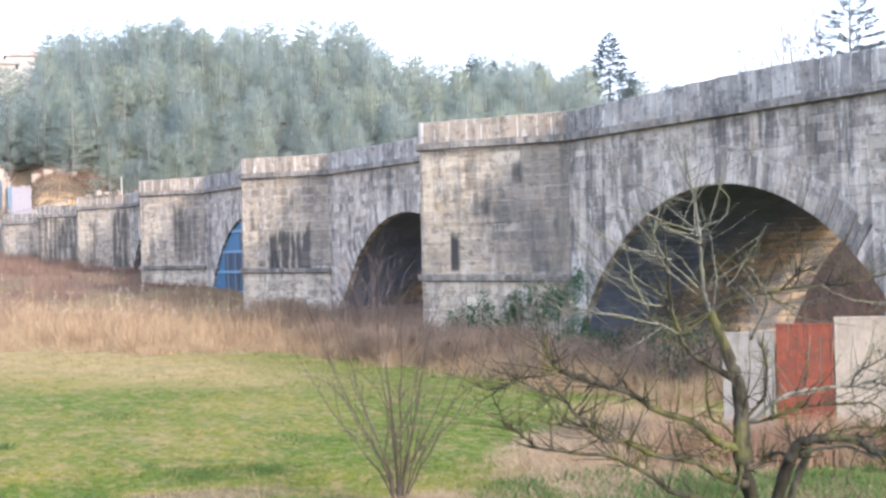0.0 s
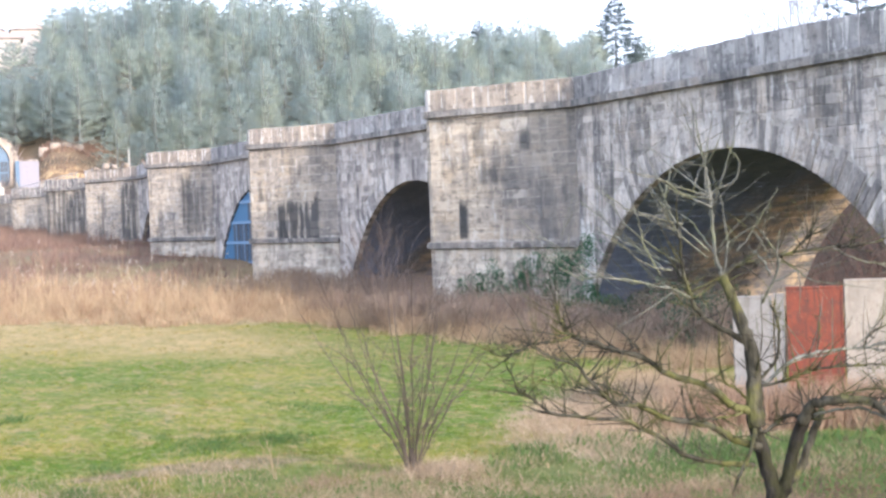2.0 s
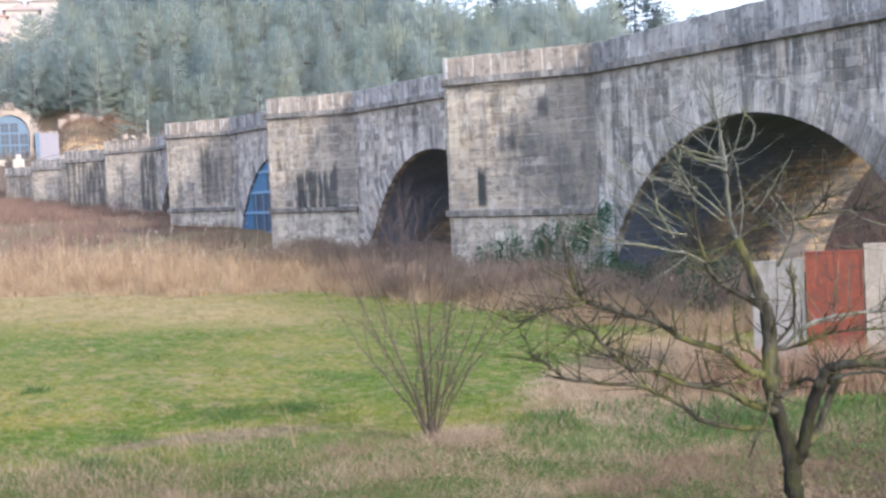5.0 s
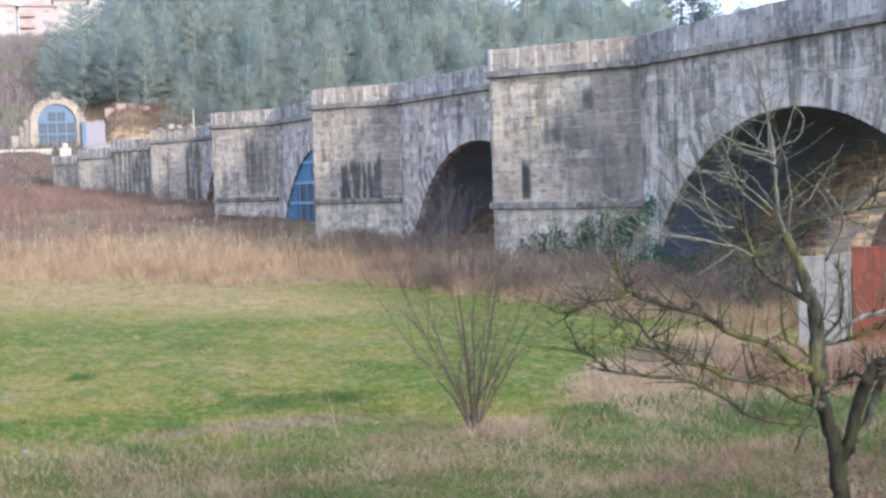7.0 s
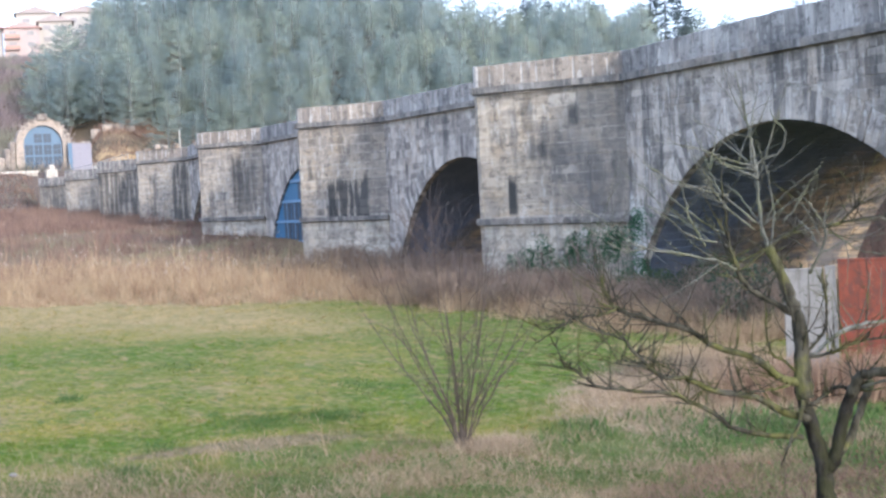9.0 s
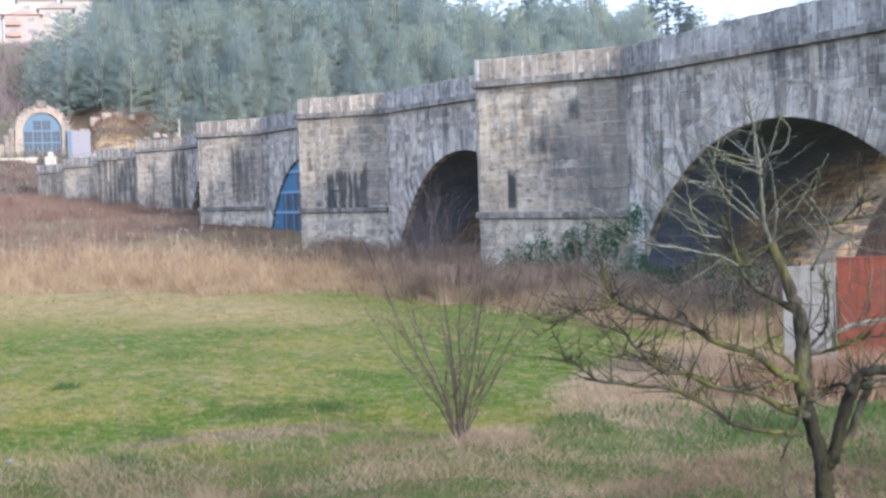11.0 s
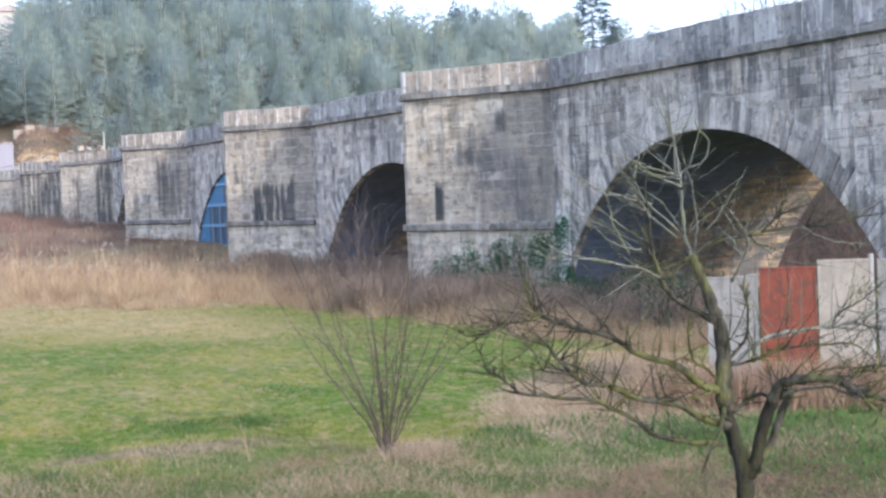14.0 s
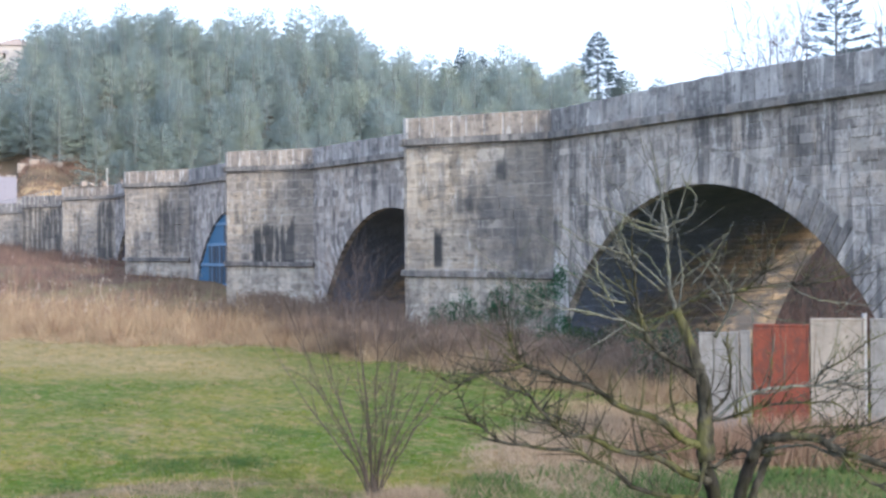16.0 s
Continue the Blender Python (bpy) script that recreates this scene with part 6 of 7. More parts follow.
def bare_tree(x, y, h, seed, label):
    rr = random.Random(seed)
    z = float(ground_z(x, y))
    th = empty("bare_tree", x, y, z, label, "tree", "bare trees behind the bridge")
    bm = bmesh.new()
    tube(bm, smooth_line([(x, y, z - 0.3), (x + rr.uniform(-.3, .3), y, z + h * 0.3), (x + rr.uniform(-.6, .6), y + rr.uniform(-.5, .5), z + h * 0.62)], 4, rr, 0.05), [0.13 * (1 - 0.75 * k / 8) for k in range(9)], 7)
    part("trunk", bm, M_BARK_DARK, th)
    for k in range(11):
        s = Vector((x, y, z + h * rr.uniform(0.25, 0.62)))
        a = rr.uniform(0, 6.28)
        d = Vector((math.cos(a) * 0.45, math.sin(a) * 0.45, 1.0))
        bm = bmesh.new()
        twig_spray(bm, s, d, h * rr.uniform(0.28, 0.45), 0.03, rr, 0, 4, 0.12, False)
        pts = [s + d.normalized() * h * 0.3 * t for t in (0.3, 0.5, 0.7, 0.9)]
        for p in pts:
            for _ in range(3):
                twig_spray(bm, p, d + Vector((rr.uniform(-.8, .8), rr.uniform(-.8, .8), rr.uniform(-.1, .6))), h * rr.uniform(0.08, 0.2), 0.012, rr, 0, 3, 0.12, False)
        part("branch", bm, M_GREYTWIG, th)


for az, r, h, s in ((-33.6, 150, 17.5, 1), (-34.6, 158, 17.0, 2), (-35.6, 150, 16.8, 3), (-37.2, 105, 17.5, 4), (-38.3, 100, 18.5, 5), (-32.4, 190, 19, 6), (-41.8, 95, 18, 7), (-37.8, 118, 20.5, 8), (-39.0, 112, 20.0, 9), (-36.4, 128, 18.5, 10)):
    bare_tree(r * math.cos(radians(az)), r * math.sin(radians(az)), h, s, "leafless grey deciduous tree behind the parapet")

# ---- brambles, ivy and shrubs at the foot of the bridge ----
rg = np.random.default_rng(9)


def shrub_mesh(seed, n, h, spread):
    g = np.random.default_rng(seed)
    a = g.uniform(0, 2 * np.pi, n)
    rad = spread * np.sqrt(g.uniform(0, 1, n)) * 0.5
    b = np.stack([np.cos(a) * rad, np.sin(a) * rad, np.zeros(n) - 0.05], 1)
    hh = h * g.uniform(0.35, 1.0, n)
    tip = b + np.stack([np.cos(a) * spread * 0.5 * g.uniform(0, 1, n) + g.normal(0, 0.15, n), np.sin(a) * spread * 0.5 * g.uniform(0, 1, n) + g.normal(0, 0.15, n), hh], 1)
    s = np.stack([np.cos(a + 1.5), np.sin(a + 1.5), np.zeros(n)], 1) * g.uniform(0.008, 0.02, (n, 1))
    mid = b + (tip - b) * np.array([0.45, 0.45, 0.85])
    tip = tip + np.stack([np.cos(a), np.sin(a), np.zeros(n)], 1) * g.uniform(0, 0.7, (n, 1)) - np.stack([np.zeros(n), np.zeros(n), hh * g.uniform(0, 0.45, n)], 1)
    t = [np.stack([b - s, b + s, mid + s * 0.6], 1), np.stack([b - s, mid + s * 0.6, mid - s * 0.6], 1), np.stack([mid - s * 0.6, mid + s * 0.6, tip], 1)]
    for _ in range(3):                      # side twigs
        q = g.uniform(0.2, 0.95, (n, 1))
        p = np.where(g.uniform(0, 1, (n, 1)) < 0.5, b + (mid - b) * q, mid + (tip - mid) * q)
        e = p + g.normal(0, 0.2, (n, 3)) + np.array([0, 0, 0.08])
        t.append(np.stack([p - s * 0.6, p + s * 0.6, e], 1))
        w = g.normal(0, 0.022, (n, 3))
        t.append(np.stack([e - w * 0.6, e + np.cross(w, g.normal(0, 0.5, (n, 3))), e + w], 1)[: n // 2])
    return triangles("stems", np.concatenate(t))


shrubs = [shrub_mesh(70 + i, 360, 1.5, 2.4) for i in range(4)]
rng = random.Random(15)
spots = [(rng.uniform(44, 64), rng.uniform(-30.5, -25.5)) for _ in range(26)] + [(rng.uniform(62, 92), rng.uniform(-31.5, -25.5)) for _ in range(30)] + [(rng.uniform(34, 48), rng.uniform(-31, -27)) for _ in range(12)]
for x, y in spots:
    th = empty("bramble_bush", x, y, float(ground_z(x, y)), "tangled leafless brown bramble bush", "bush", "brambles at the foot of the bridge")
    s = rng.uniform(0.7, 1.25)
    th.scale = (s, s, s * rng.uniform(0.8, 1.2))
    th.rotation_euler = (0, 0, rng.uniform(0, 6.28))
    me = shrubs[rng.randrange(4)]
    ob = new("tangle", me)
    if not me.materials:
        me.materials.append(M_BRAMBLE)
    ob.parent = th


def leafy(name, centres, size, per, leaf, material, label, category):
    t = []
    for c, s in centres:
        d = rg.normal(size=(per, 3))
        d /= np.linalg.norm(d, axis=1)[:, None]
        p = np.array(c) + d * s * np.array(size) * rg.uniform(0.55, 1.0, (per, 1))
        w = rg.normal(size=(per, 3))
        w /= np.linalg.norm(w, axis=1)[:, None]
        v = np.cross(w, rg.normal(size=(per, 3)))
        v /= np.linalg.norm(v, axis=1)[:, None]
        t.append(np.stack([p - v * leaf * 0.5, p + v * leaf * 0.5, p + w * leaf * 1.3], 1))
    ob = empty(name, *centres[0][0][:2], float(ground_z(*centres[0][0][:2])), label, category)
    place("foliage", triangles("foliage", np.concatenate(t)), material, ob)
    for c, s in centres[:10]:
        bm = bmesh.new()
        tube(bm, [(c[0], c[1], float(ground_z(c[0], c[1])) - 0.1), tuple(c)], [0.03, 0.012], 4)
        part("stem", bm, M_TWIG, ob)
    return ob


M_IVY = blade_material("glossy_ivy_leaf", (0.045, 0.120, 0.062), (0.082, 0.165, 0.085))
# ivy climbs the lower part of the nearest pier's sloping side
iv = []
for _ in range(75):
    t = rg.uniform(-0.25, 0.80)
    x, y = 56.6 + 7.0 * t, YW + 3.9 * max(t, 0) + 0.2
    iv.append(((x, y, rg.uniform(0.3, 3.4 - 2.0 * t)), rg.uniform(0.4, 0.8)))
leafy("ivy", iv, (1, 0.35, 1), 75, 0.085, M_IVY, "dark green ivy over the foot of a pier", "ivy")
M_NETTLE = blade_material("dark_green_weed_leaf", (0.066, 0.113, 0.034), (0.105, 0.153, 0.049))
M_EVERGREEN = blade_material("grey_green_leaf", (0.048, 0.072, 0.048), (0.068, 0.092, 0.058))
for bx, by in ((41.2, -27.2), (38.8, -26.6)):
    leafy("evergreen_bush", [((bx + rg.uniform(-1.2, 1.2), by + rg.uniform(-.8, .8), rg.uniform(0.4, 2.2)), rg.uniform(0.4, 0.75)) for _ in range(14)], (1, 1, 0.9), 55, 0.085, M_EVERGREEN, "sparse dark evergreen bush among brambles", "bush")
leafy("evergreen_bush", [((47.5 + rg.uniform(-1.6, 1.6), -29.6 + rg.uniform(-.9, .9), rg.uniform(0.3, 1.5)), rg.uniform(0.4, 0.7)) for _ in range(14)], (1, 1, 0.9), 120, 0.09, M_EVERGREEN, "low dark evergreen bush before the arch", "bush")
leafy("evergreen_bush", [((52.5 + rg.uniform(-1.2, 1.2), -30.4 + rg.uniform(-.7, .7), rg.uniform(0.3, 1.3)), rg.uniform(0.35, 0.6)) for _ in range(9)], (1, 1, 0.9), 110, 0.09, M_LEAF, "low dark evergreen bush beside a pier", "bush")

# dead grass over the cut earth bank
n = 1500
az = np.radians(rg.uniform(-13.5, -8.2, n))
r = rg.uniform(264, 294, n)
x, y = r * np.cos(az), r * np.sin(az)
keep = patchy_field(x, y, 2.2, 21) + 0.02 * (r - 270) > 0.5
t = blades(x[keep], y[keep], rg.uniform(0.3, 1.2, n)[keep], rg.uniform(0.08, 0.28, n)[keep], 0.7, rg)
tagged(place("bank_grass", triangles("bank_grass", t), M_WEED), "brown dead growth on a cut earth bank", "scrub", kind="stuff")
# hillside scrub below the houses
n = 34000
az = np.radians(rg.uniform(-8.2, -1, n))
r = rg.uniform(235, 408, n)
x, y = r * np.cos(az), r * np.sin(az)
tall = np.where(r > 262, 1.0, 0.25 * (r < 252))
t = blades(x, y, rg.uniform(0.6, 2.6, n) * tall, rg.uniform(0.12, 0.4, n), 0.35, rg)
M_HILLSCRUB = blade_material("purple_brown_scrub", (0.310, 0.250, 0.240), (0.225, 0.180, 0.176), (0.235, 0.225, 0.165), patch=0.08)
tagged(place("hillside_scrub", triangles("hillside_scrub", t), M_HILLSCRUB), "purplish brown leafless scrub below the houses", "scrub", kind="stuff")
n = 9000
x, y = rg.uniform(226, 253.5, n), rg.uniform(-30, 22, n)
t = blades(x, y, rg.uniform(0.25, 1.1, n), rg.uniform(0.08, 0.25, n), 0.5, rg)
tagged(place("verge_scrub", triangles("verge_scrub", t), M_SCRUB), "brown leafless scrub below a low pale wall", "scrub", kind="stuff")
n = 30000
x, y = rg.uniform(38, 120, n), rg.uniform(-68, -48, n)
t = blades(x, y, rg.uniform(0.4, 1.6, n), rg.uniform(0.02, 0.06, n), 0.55, rg)
M_BANK = blade_material("dark_brown_undergrowth", (0.135, 0.085, 0.066), (0.085, 0.056, 0.046), None, 0.2, 0.1)
tagged(place("bank_scrub", triangles("bank_scrub", t), M_BANK), "brown scrub on the bank behind the bridge", "scrub", kind="stuff")
n = 16000
az = np.radians(rg.uniform(-34, -9, n))
r = rg.uniform(276, 304, n)
x, y = r * np.cos(az), r * np.sin(az)
keep = (az > radians(-8.4)) | (az < radians(-12.2)) | (r > 291)
x, y, r = x[keep], y[keep], r[keep]
n = len(x)
t = blades(x, y, rg.uniform(0.3, 1.1, n) * smooth(274, 292, r) + 0.15, rg.uniform(0.1, 0.3, n), 0.35, rg)
tagged(place("slope_scrub", triangles("slope_scrub", t), M_SCRUB), "brown undergrowth at the edge of the pines", "scrub", kind="stuff")

# ---- meadow grass, weeds, litter ----

M_RUSTWEED = blade_material("rust_brown_weed", (0.430, 0.303, 0.205), (0.236, 0.160, 0.112), (0.388, 0.298, 0.185))
M_STRAWPILE = blade_material("pale_straw", (0.435, 0.340, 0.230), (0.259, 0.194, 0.128))
n = 330000
az = np.radians(rg.uniform(-50, 4, n))
r = 12.5 + 78 * rg.uniform(0, 1, n) ** 1.45
x, y = r * np.cos(az), r * np.sin(az)
keep = (past_rim(x, y) < 3) & (y > -31)
x, y, r = x[keep], y[keep], r[keep]
lush = 0.15 + 0.85 * patchy_field(x, y, 2.6, 1)
tuft = 2.2 * patchy_field(x, y, 0.34, 2) - 0.6
h = rg.uniform(0.03, 0.12, len(x)) * (0.4 + 0.8 * lush) * (0.5 + 0.9 * np.maximum(tuft, 0.0))
t = blades(x, y, h, 0.007 + r * 0.0005, 0.9, rg)
tagged(place("meadow_grass", triangles("meadow_grass", t), M_TURF), "short green and yellowing meadow grass", "grass", kind="stuff")


def weed_patch(name, label, cx, cy, sx_, sy_, n, h0, h1, width, lean, material, category="weeds"):
    x = rg.normal(cx, sx_, n)
    y = rg.normal(cy, sy_, n)
    t = blades(x, y, rg.uniform(h0, h1, n), width * rg.uniform(0.5, 1.3, n), lean, rg)
    return tagged(place(name, triangles(name, t), material), label, category, kind="stuff")


# rough weeds close by: dead stalks, straw and taller grass
n = 520000
az = np.radians(rg.uniform(-50, 4, n))
r = 12 + 17 * rg.uniform(0, 1, n) ** 1.1
x, y = r * np.cos(az), r * np.sin(az)
mask = 3.2 * (patchy_field(x, y, 1.3, 3) - 0.5) + rg.normal(0, 0.7, n) - 0.22 * (x - 20.0) > 0.0
kind_ = rg.uniform(0, 1, n) + 1.3 * (patchy_field(x, y, 0.7, 4) - 0.5) + 0.8 * (patchy_field(x, y, 2.2, 5) - 0.5)
for name, label, lo, hi, h0, h1, wd, mt in (("dead_weeds", "brown dead weed stalks in the rough grass", 0.64, 9, 0.06, 0.30, 0.012, M_WEED),
                                             ("rough_straw", "pale straw in the rough grass", 0.52, 0.64, 0.05, 0.22, 0.011, M_STRAWPILE),
                                             ("rough_grass", "taller green grass among dead weeds", -9, 0.52, 0.04, 0.13, 0.02, M_DOCK)):
    k = mask & (kind_ > lo) & (kind_ <= hi)
    m = int(k.sum())
    t = blades(x[k], y[k], rg.uniform(h0, h1, m) * rg.uniform(0.4, 1.2, m), wd * rg.uniform(0.5, 1.3, m), 0.6, rg)
    tagged(place(name, triangles(name, t), mt), label, "weeds", kind="stuff")
n = 150000                                # short grass between the weeds and the meadow
az = np.radians(rg.uniform(-50, 4, n))
r = rg.uniform(18, 34, n)
x, y = r * np.cos(az), r * np.sin(az)
t = blades(x, y, rg.uniform(0.03, 0.13, n), rg.uniform(0.008, 0.018, n), 0.7, rg)
tagged(place("short_grass", triangles("short_grass", t), M_TURF), "short green and brown grass among the weeds", "grass", kind="stuff")
for i, (cx, cy, s) in enumerate(((32.5, -20.5, 1.5), (27.2, -17.2, 1.2), (35.5, -22.5, 1.5), (29.6, -19.4, 1.4))):
    weed_patch("dry_grass_patch", "pinkish dry grass lying before the sheet fence", cx, cy, s, s * 0.5, 8500, 0.05, 0.22, 0.018, 1.1, M_REED, "grass")
weed_patch("straw_heap", "heap of pale straw at the young tree's foot", 24.45, -11.15, 0.36, 0.36, 2200, 0.08, 0.38, 0.02, 0.7, M_STRAWPILE, "straw")
for cx, cy, s, n, h in ((24.0, -15.4, 0.9, 1500, 0.42), (22.6, -14.2, 0.6, 700, 0.36), (31.4, -8.6, 0.8, 2400, 0.28), (30.9, -10.2, 0.5, 1200, 0.32), (38.6, -5.6, 0.26, 600, 0.42), (23.3, -16.4, 0.7, 1500, 0.5), (26.4, -4.9, 0.35, 700, 0.36), (44, -9.5, 1.0, 900, 0.3), (36, -12.5, 0.9, 900, 0.3), (29.5, -6.0, 0.5, 700, 0.3), (25.6, -13.7, 0.5, 500, 0.3), (28.6, -4.6, 0.8, 800, 0.2), (27.0, -6.0, 0.25, 250, 0.22), (26.6, -8.2, 0.45, 400, 0.25), (62, -24.0, 1.6, 900, 0.3), (52, -20, 2.2, 900, 0.25)):
    weed_patch("green_weeds", "dark green leafy weeds in the meadow", cx, cy, s, s * 0.6, int(n * (0.6 if cx < 28 else 0.34)), h * 0.12, h * 0.6, 0.035, 0.8, M_NETTLE)
for cx, cy, s, m in ((26.0, -3.5, 0.9, 3800), (25.2, -5.0, 0.6, 1900), (23.4, -10.0, 0.8, 2600), (22.4, -10.9, 0.6, 1600), (22.6, -8.0, 0.5, 1100), (27.9, -7.9, 0.5, 700), (22.6, -4.5, 0.45, 1100), (21.6, -7.2, 0.3, 500), (23.2, -9.6, 0.35, 500), (20.2, -5.6, 0.3, 500), (19.6, -9.6, 0.35, 500), (21.5, -12.8, 0.35, 500)):
    weed_patch("straw_tuft", "tuft of pale dead grass in the rough meadow", cx, cy, s * 1.5, s * 1.5, int(m * 0.6), 0.06, 0.28, 0.014, 0.6, M_STRAWPILE, "grass")
# low leafy growth and dead leaves between the stalks
n = 130000
az = np.radians(rg.uniform(-50, 4, n))
r = 11.5 + 15 * rg.uniform(0, 1, n) ** 1.1
x, y = r * np.cos(az), r * np.sin(az)
patchy = np.sin(x * 1.1 + 2 * np.sin(y * 0.8)) * np.sin(y * 1.4 + 1.5 * np.sin(x * 0.7)) + rg.normal(0, 0.35, n)
pos = np.stack([x, y, ground_z(x, y) + rg.uniform(0.01, 0.16, n) * (0.6 + 0.5 * patchy.clip(-1, 1))], 1)
w = rg.normal(size=pos.shape)
w /= np.linalg.norm(w, axis=1)[:, None]
v = np.cross(w, rg.normal(size=pos.shape))
v /= np.linalg.norm(v, axis=1)[:, None]
s = rg.uniform(0.012, 0.034, (n, 1))
t = np.stack([pos - v * s * 0.6, pos + v * s * 0.6, pos + w * s * 1.4], 1)
M_LITTER = blade_material("dead_leaf_litter", (0.207, 0.141, 0.091), (0.114, 0.080, 0.054), (0.270, 0.205, 0.122))
M_HERB = blade_material("low_herb_leaf", (0.063, 0.113, 0.030), (0.109, 0.157, 0.042), (0.083, 0.119, 0.034))
for name, k, mt, label in (("low_herbs", patchy > 0.0, M_HERB, "low leafy green herbs in the rough grass"), ("dead_leaves", patchy <= 0.0, M_LITTER, "brown dead leaves and broken stalks on the ground")):
    tagged(place(name, triangles(name, t[k]), mt), label, "weeds", kind="stuff")
# tall seed stalks
rng = random.Random(33)
for x, y, h in ((20.6, -4.4, 0.75), (20.9, -5.35, 0.8), (21.5, -6.0, 0.65), (22.5, -9.0, 0.7), (17.6, -5.9, 0.6), (17.2, -7.4, 0.65), (16.8, -9.3, 0.7), (20.0, -12.2, 0.6), (26.5, -8.6, 0.9)):
    th = empty("seed_stalk", x, y, float(ground_z(x, y)), "tall dead seed stalk in the rough grass", "weed", "dead seed stalks")
    bm = bmesh.new()
    z = float(ground_z(x, y)) - 0.03
    for _ in range(3):
        twig_spray(bm, Vector((x + rng.uniform(-.06, .06), y + rng.uniform(-.06, .06), z)), Vector((rng.uniform(-.2, .2), rng.uniform(-.2, .2), 1)), h * rng.uniform(0.7, 1.1), 0.009, rng, 1, 3)
    part("stem", bm, M_WEED, th)
# bare saplings before the second arch
for x, y, h in ((63.5, -26.4, 4.8), (66.0, -26.9, 5.6), (68.5, -27.4, 4.9), (71.0, -28.0, 5.3), (60.2, -25.6, 3.0), (74.5, -28.8, 4.4), (50.5, -26.4, 3.2), (46.0, -25.4, 2.8), (54.5, -26.5, 2.9)):
    th = empty("bare_sapling", x, y, float(ground_z(x, y)), "thin leafless brown sapling among the brambles", "sapling", "saplings before the bridge")
    z = float(ground_z(x, y)) - 0.05
    for _ in range(6):
        bm = bmesh.new()
        s = Vector((x + rng.uniform(-.7, .7), y + rng.uniform(-.5, .5), z))
        d = Vector((rng.uniform(-.3, .3), rng.uniform(-.3, .3), 1))
        twig_spray(bm, s, d, h * rng.uniform(0.8, 1.25), 0.018, rng, 0, 4, 0.08, False)
        for q in (0.55, 0.75, 0.95, 1.1, 1.25):
            twig_spray(bm, s + d.normalized() * h * 0.6 * q, d + Vector((rng.uniform(-.7, .7), rng.uniform(-.7, .7), 0.2)), h * rng.uniform(0.2, 0.42), 0.010, rng, 0, 3, 0.1, False)
        part("stem", bm, M_SAPLING, th)
# leafy weeds round the old tree's trunk
n = 30000
x = rg.uniform(36, 74, n)
y = -25.8 + (x - 52) * 0.02 + 0.5 * np.sin(x * 0.9) + rg.normal(0, 0.9, n)
lump = 0.55 + 0.45 * np.sin(x * 1.9 + np.sin(y * 2.1)) * np.sin(y * 1.7 + x * 0.4)
t = blades(x, y, rg.uniform(0.15, 1.0, n) * (0.35 + lump), rg.uniform(0.012, 0.035, n), 0.65, rg)
tagged(place("dry_grass_strip", triangles("dry_grass_strip", t), M_REED), "pale dry grass along the edge of the brambles", "grass", kind="stuff")
n = 14000
a = rg.uniform(0, 2 * np.pi, n)
q = np.sqrt(rg.uniform(0, 1, n))
p_, o_ = 7.4 * q * np.cos(a), 3.1 * q * np.sin(a)
x, y = 29.2 + 0.82 * p_ + 0.57 * o_ + rg.normal(0, 0.3, n), -18.6 - 0.57 * p_ + 0.82 * o_ + rg.normal(0, 0.3, n)
keep = patchy_field(x, y, 0.9, 11) > 0.30
x, y, q = x[keep], y[keep], q[keep]
n = len(x)
t = blades(x, y, rg.uniform(0.06, 0.38, n) * (1.2 - 0.5 * q), rg.uniform(0.012, 0.03, n), 0.9, rg)
tagged(place("flattened_straw", triangles("flattened_straw", t), M_STRAWPILE), "flattened pale straw before the sheet fence", "grass", kind="stuff")
n = 11000
d_ = rg.uniform(-0.6, 1.25, n)
x = 26.9 - 1.55 * d_ * 1.3 - 0.9 + rg.normal(0, 0.35, n)
y = -19.5 - 2.1 * d_ * 1.2 + 0.35 + rg.normal(0, 0.35, n)
t = blades(x - 0.3, y, rg.uniform(0.35, 1.2, n), rg.uniform(0.01, 0.03, n), 0.3, rg)
tagged(place("sheet_weeds", triangles("sheet_weeds", t), M_RUSTWEED), "reddish brown weeds before the sheet fence", "weeds", kind="stuff")
M_RUSTSTEM = blade_material("red_brown_stem", (0.165, 0.105, 0.085), (0.10, 0.070, 0.058))
M_RUSSET = blade_material("russet_leaf", (0.165, 0.085, 0.060), (0.125, 0.085, 0.055), (0.105, 0.100, 0.048))
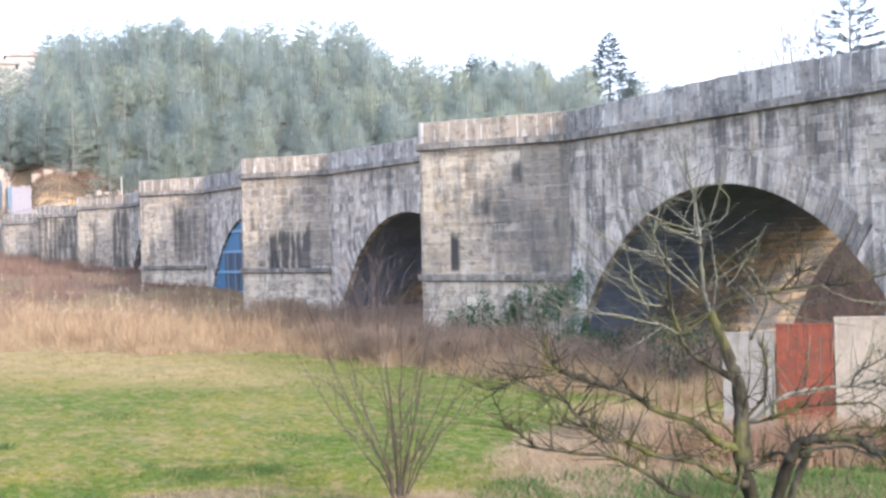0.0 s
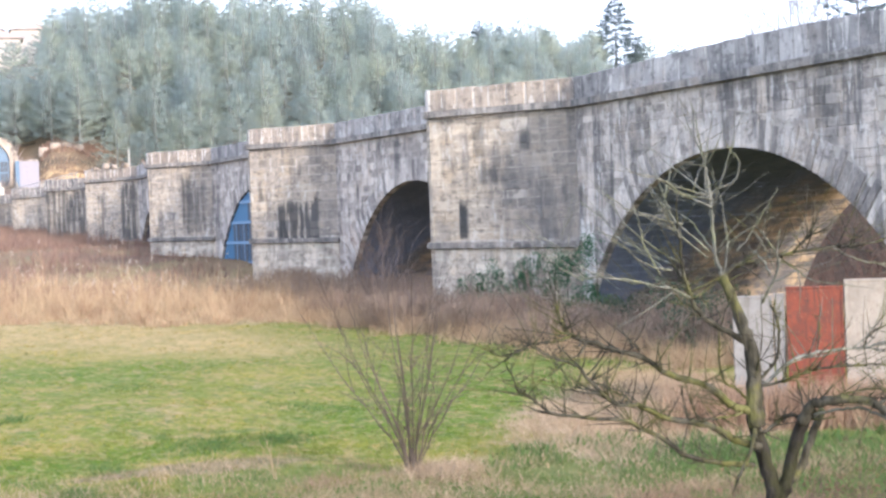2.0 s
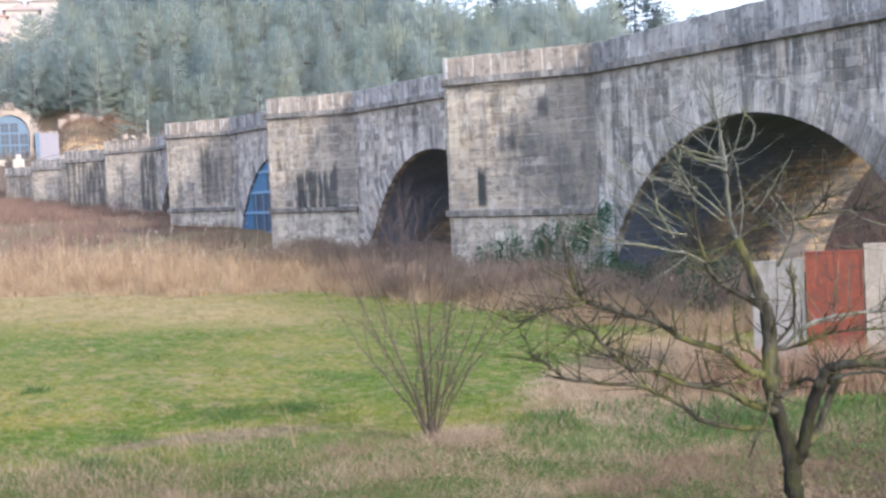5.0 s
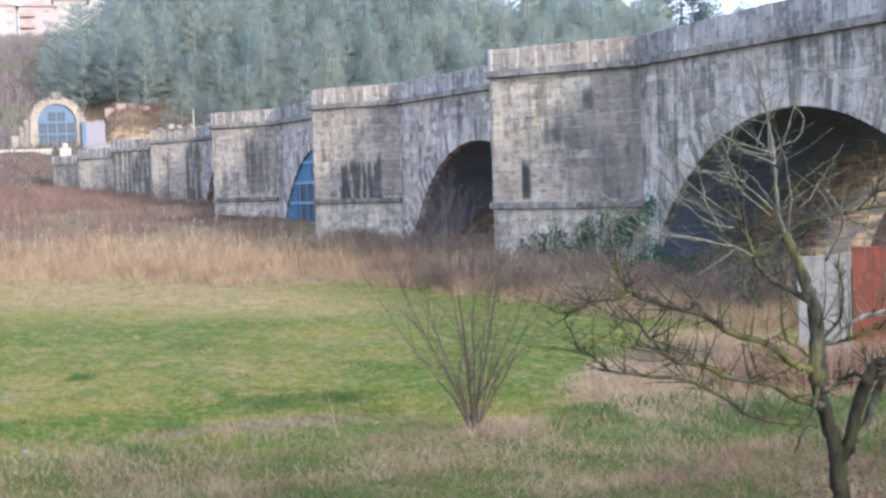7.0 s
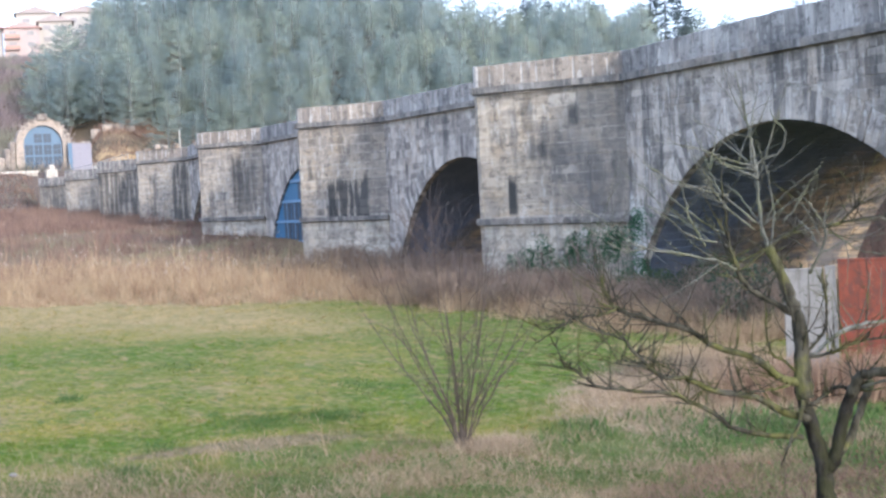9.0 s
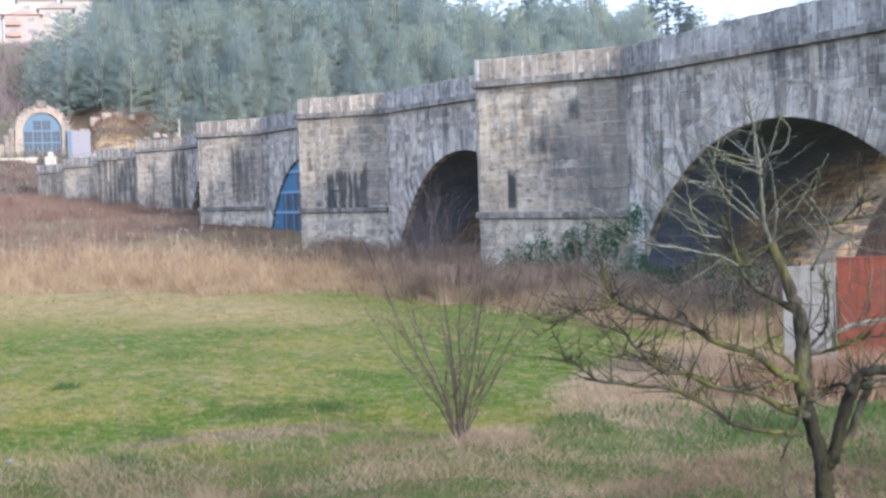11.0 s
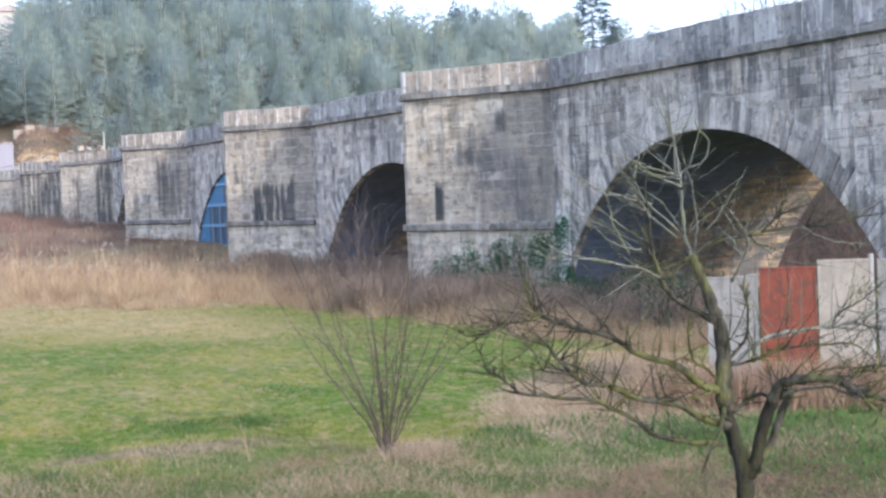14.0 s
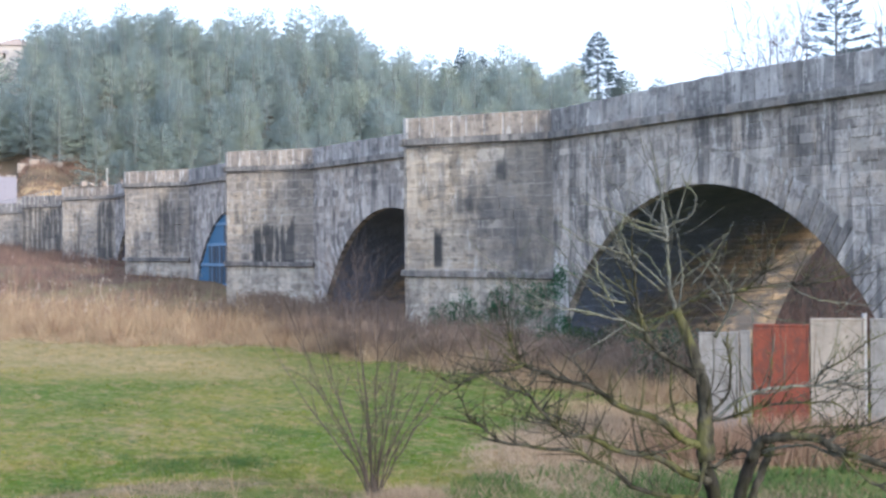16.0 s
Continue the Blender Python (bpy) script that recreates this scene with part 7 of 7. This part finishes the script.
for x, y, h in ((10.6, -8.9, 1.7), (9.7, -7.2, 1.2), (11.0, -8.9, 1.5), (11.3, -9.4, 1.8), (10.9, -9.9, 1.6), (11.6, -8.3, 1.3), (9.9, -7.6, 1.45), (12.4, -10.6, 1.6), (10.7, -10.6, 1.7), (12.2, -9.6, 2.4), (12.7, -10.1, 2.3), (13.2, -10.7, 2.5), (12.9, -11.3, 2.2), (13.8, -11.6, 2.3), (14.3, -12.3, 2.1), (11.8, -9.9, 2.2), (13.5, -12.1, 2.2), (14.8, -11.4, 2.0), (15.2, -12.8, 1.9)):
    th = empty("russet_weed", x, y, float(ground_z(x, y)), "tall weed with a few russet leaves beside the old tree", "weed", "weeds round the old tree")
    z = float(ground_z(x, y)) - 0.03
    ends = []
    for _ in range(6):
        d = Vector((rng.uniform(-.35, .35), rng.uniform(-.35, .35), 1))
        s = Vector((x + rng.uniform(-.2, .2), y + rng.uniform(-.2, .2), z))
        hh = h * rng.uniform(0.6, 1.05)
        bm = bmesh.new()
        twig_spray(bm, s, d, hh, 0.008, rng, 1, 3)
        part("stem", bm, M_RUSTSTEM, th)
        ends += [s + d.normalized() * hh * rng.uniform(0.45, 1.0) for _ in range(14)]
    p = np.array([list(e) for e in ends]) + rg.normal(0, 0.09, (len(ends), 3))
    w = rg.normal(size=p.shape)
    w /= np.linalg.norm(w, axis=1)[:, None]
    v = np.cross(w, rg.normal(size=p.shape))
    v /= np.linalg.norm(v, axis=1)[:, None]
    place("leaves", triangles("leaves", np.stack([p - v * 0.02, p + v * 0.02, p + w * 0.055], 1)), M_RUSSET, th)["kind"] = "stuff"
greens = []
for cx, cy, rx, ry, n in ((24.2, -15.6, 2.4, 3.6, 1300), (20.2, -17.2, 2.2, 2.4, 1000), (22.8, -19.6, 1.4, 2.0, 600)):
    a = rg.uniform(0, 2 * np.pi, n)
    q = np.sqrt(rg.uniform(0, 1, n))
    x, y = cx + rx * q * np.cos(a), cy + ry * q * np.sin(a)
    keep = patchy_field(x, y, 1.3, 4) > 0.48
    x, y, q = x[keep], y[keep], q[keep]
    greens.append(blades(x, y, rg.uniform(0.10, 0.42, len(x)) * (1.15 - 0.6 * q), rg.uniform(0.03, 0.08, len(x)), 0.55, rg))
tagged(place("green_weeds", triangles("green_weeds", np.concatenate(greens)), M_NETTLE), "clumps of bluish green weeds in the damp grass", "weeds", kind="stuff")
bag = empty("plastic_bag", 27.6, -3.05, float(ground_z(27.6, -3.05)), "crumpled white plastic bag lying in the grass", "litter")
bm = bmesh.new()
bmesh.ops.create_icosphere(bm, subdivisions=3, radius=0.065)
for v in bm.verts:
    v.co += Vector((noise.noise(v.co * 9), noise.noise(v.co * 9 + Vector((5, 0, 0))), noise.noise(v.co * 8 + Vector((0, 7, 0))))) * 0.05
    v.co.z *= 0.6
bm.transform(Matrix.Translation((27.6, -3.05, float(ground_z(27.6, -3.05)) + 0.04)))
part("film", bm, M_WHITE_BLUE, bag)

# a slender mast on the wooded ridge
mz = float(ground_z(395 * math.cos(radians(-30.2)), 395 * math.sin(radians(-30.2))))
mx, my = 395 * math.cos(radians(-30.2)), 395 * math.sin(radians(-30.2))
mast = empty("slender_mast", mx, my, mz, "slender grey mast rising over the pines", "mast")
bm = bmesh.new()
tube(bm, [(mx, my, mz - 1), (mx, my, 50.0), (mx, my, 56.5)], [0.5, 0.32, 0.05], 10)
part("shaft", bm, M_STEEL, mast)
bm = bmesh.new()
tube(bm, [(mx, my, 49.6), (mx, my, 50.4)], [0.6, 0.6], 12)
part("collar", bm, M_STEEL, mast)
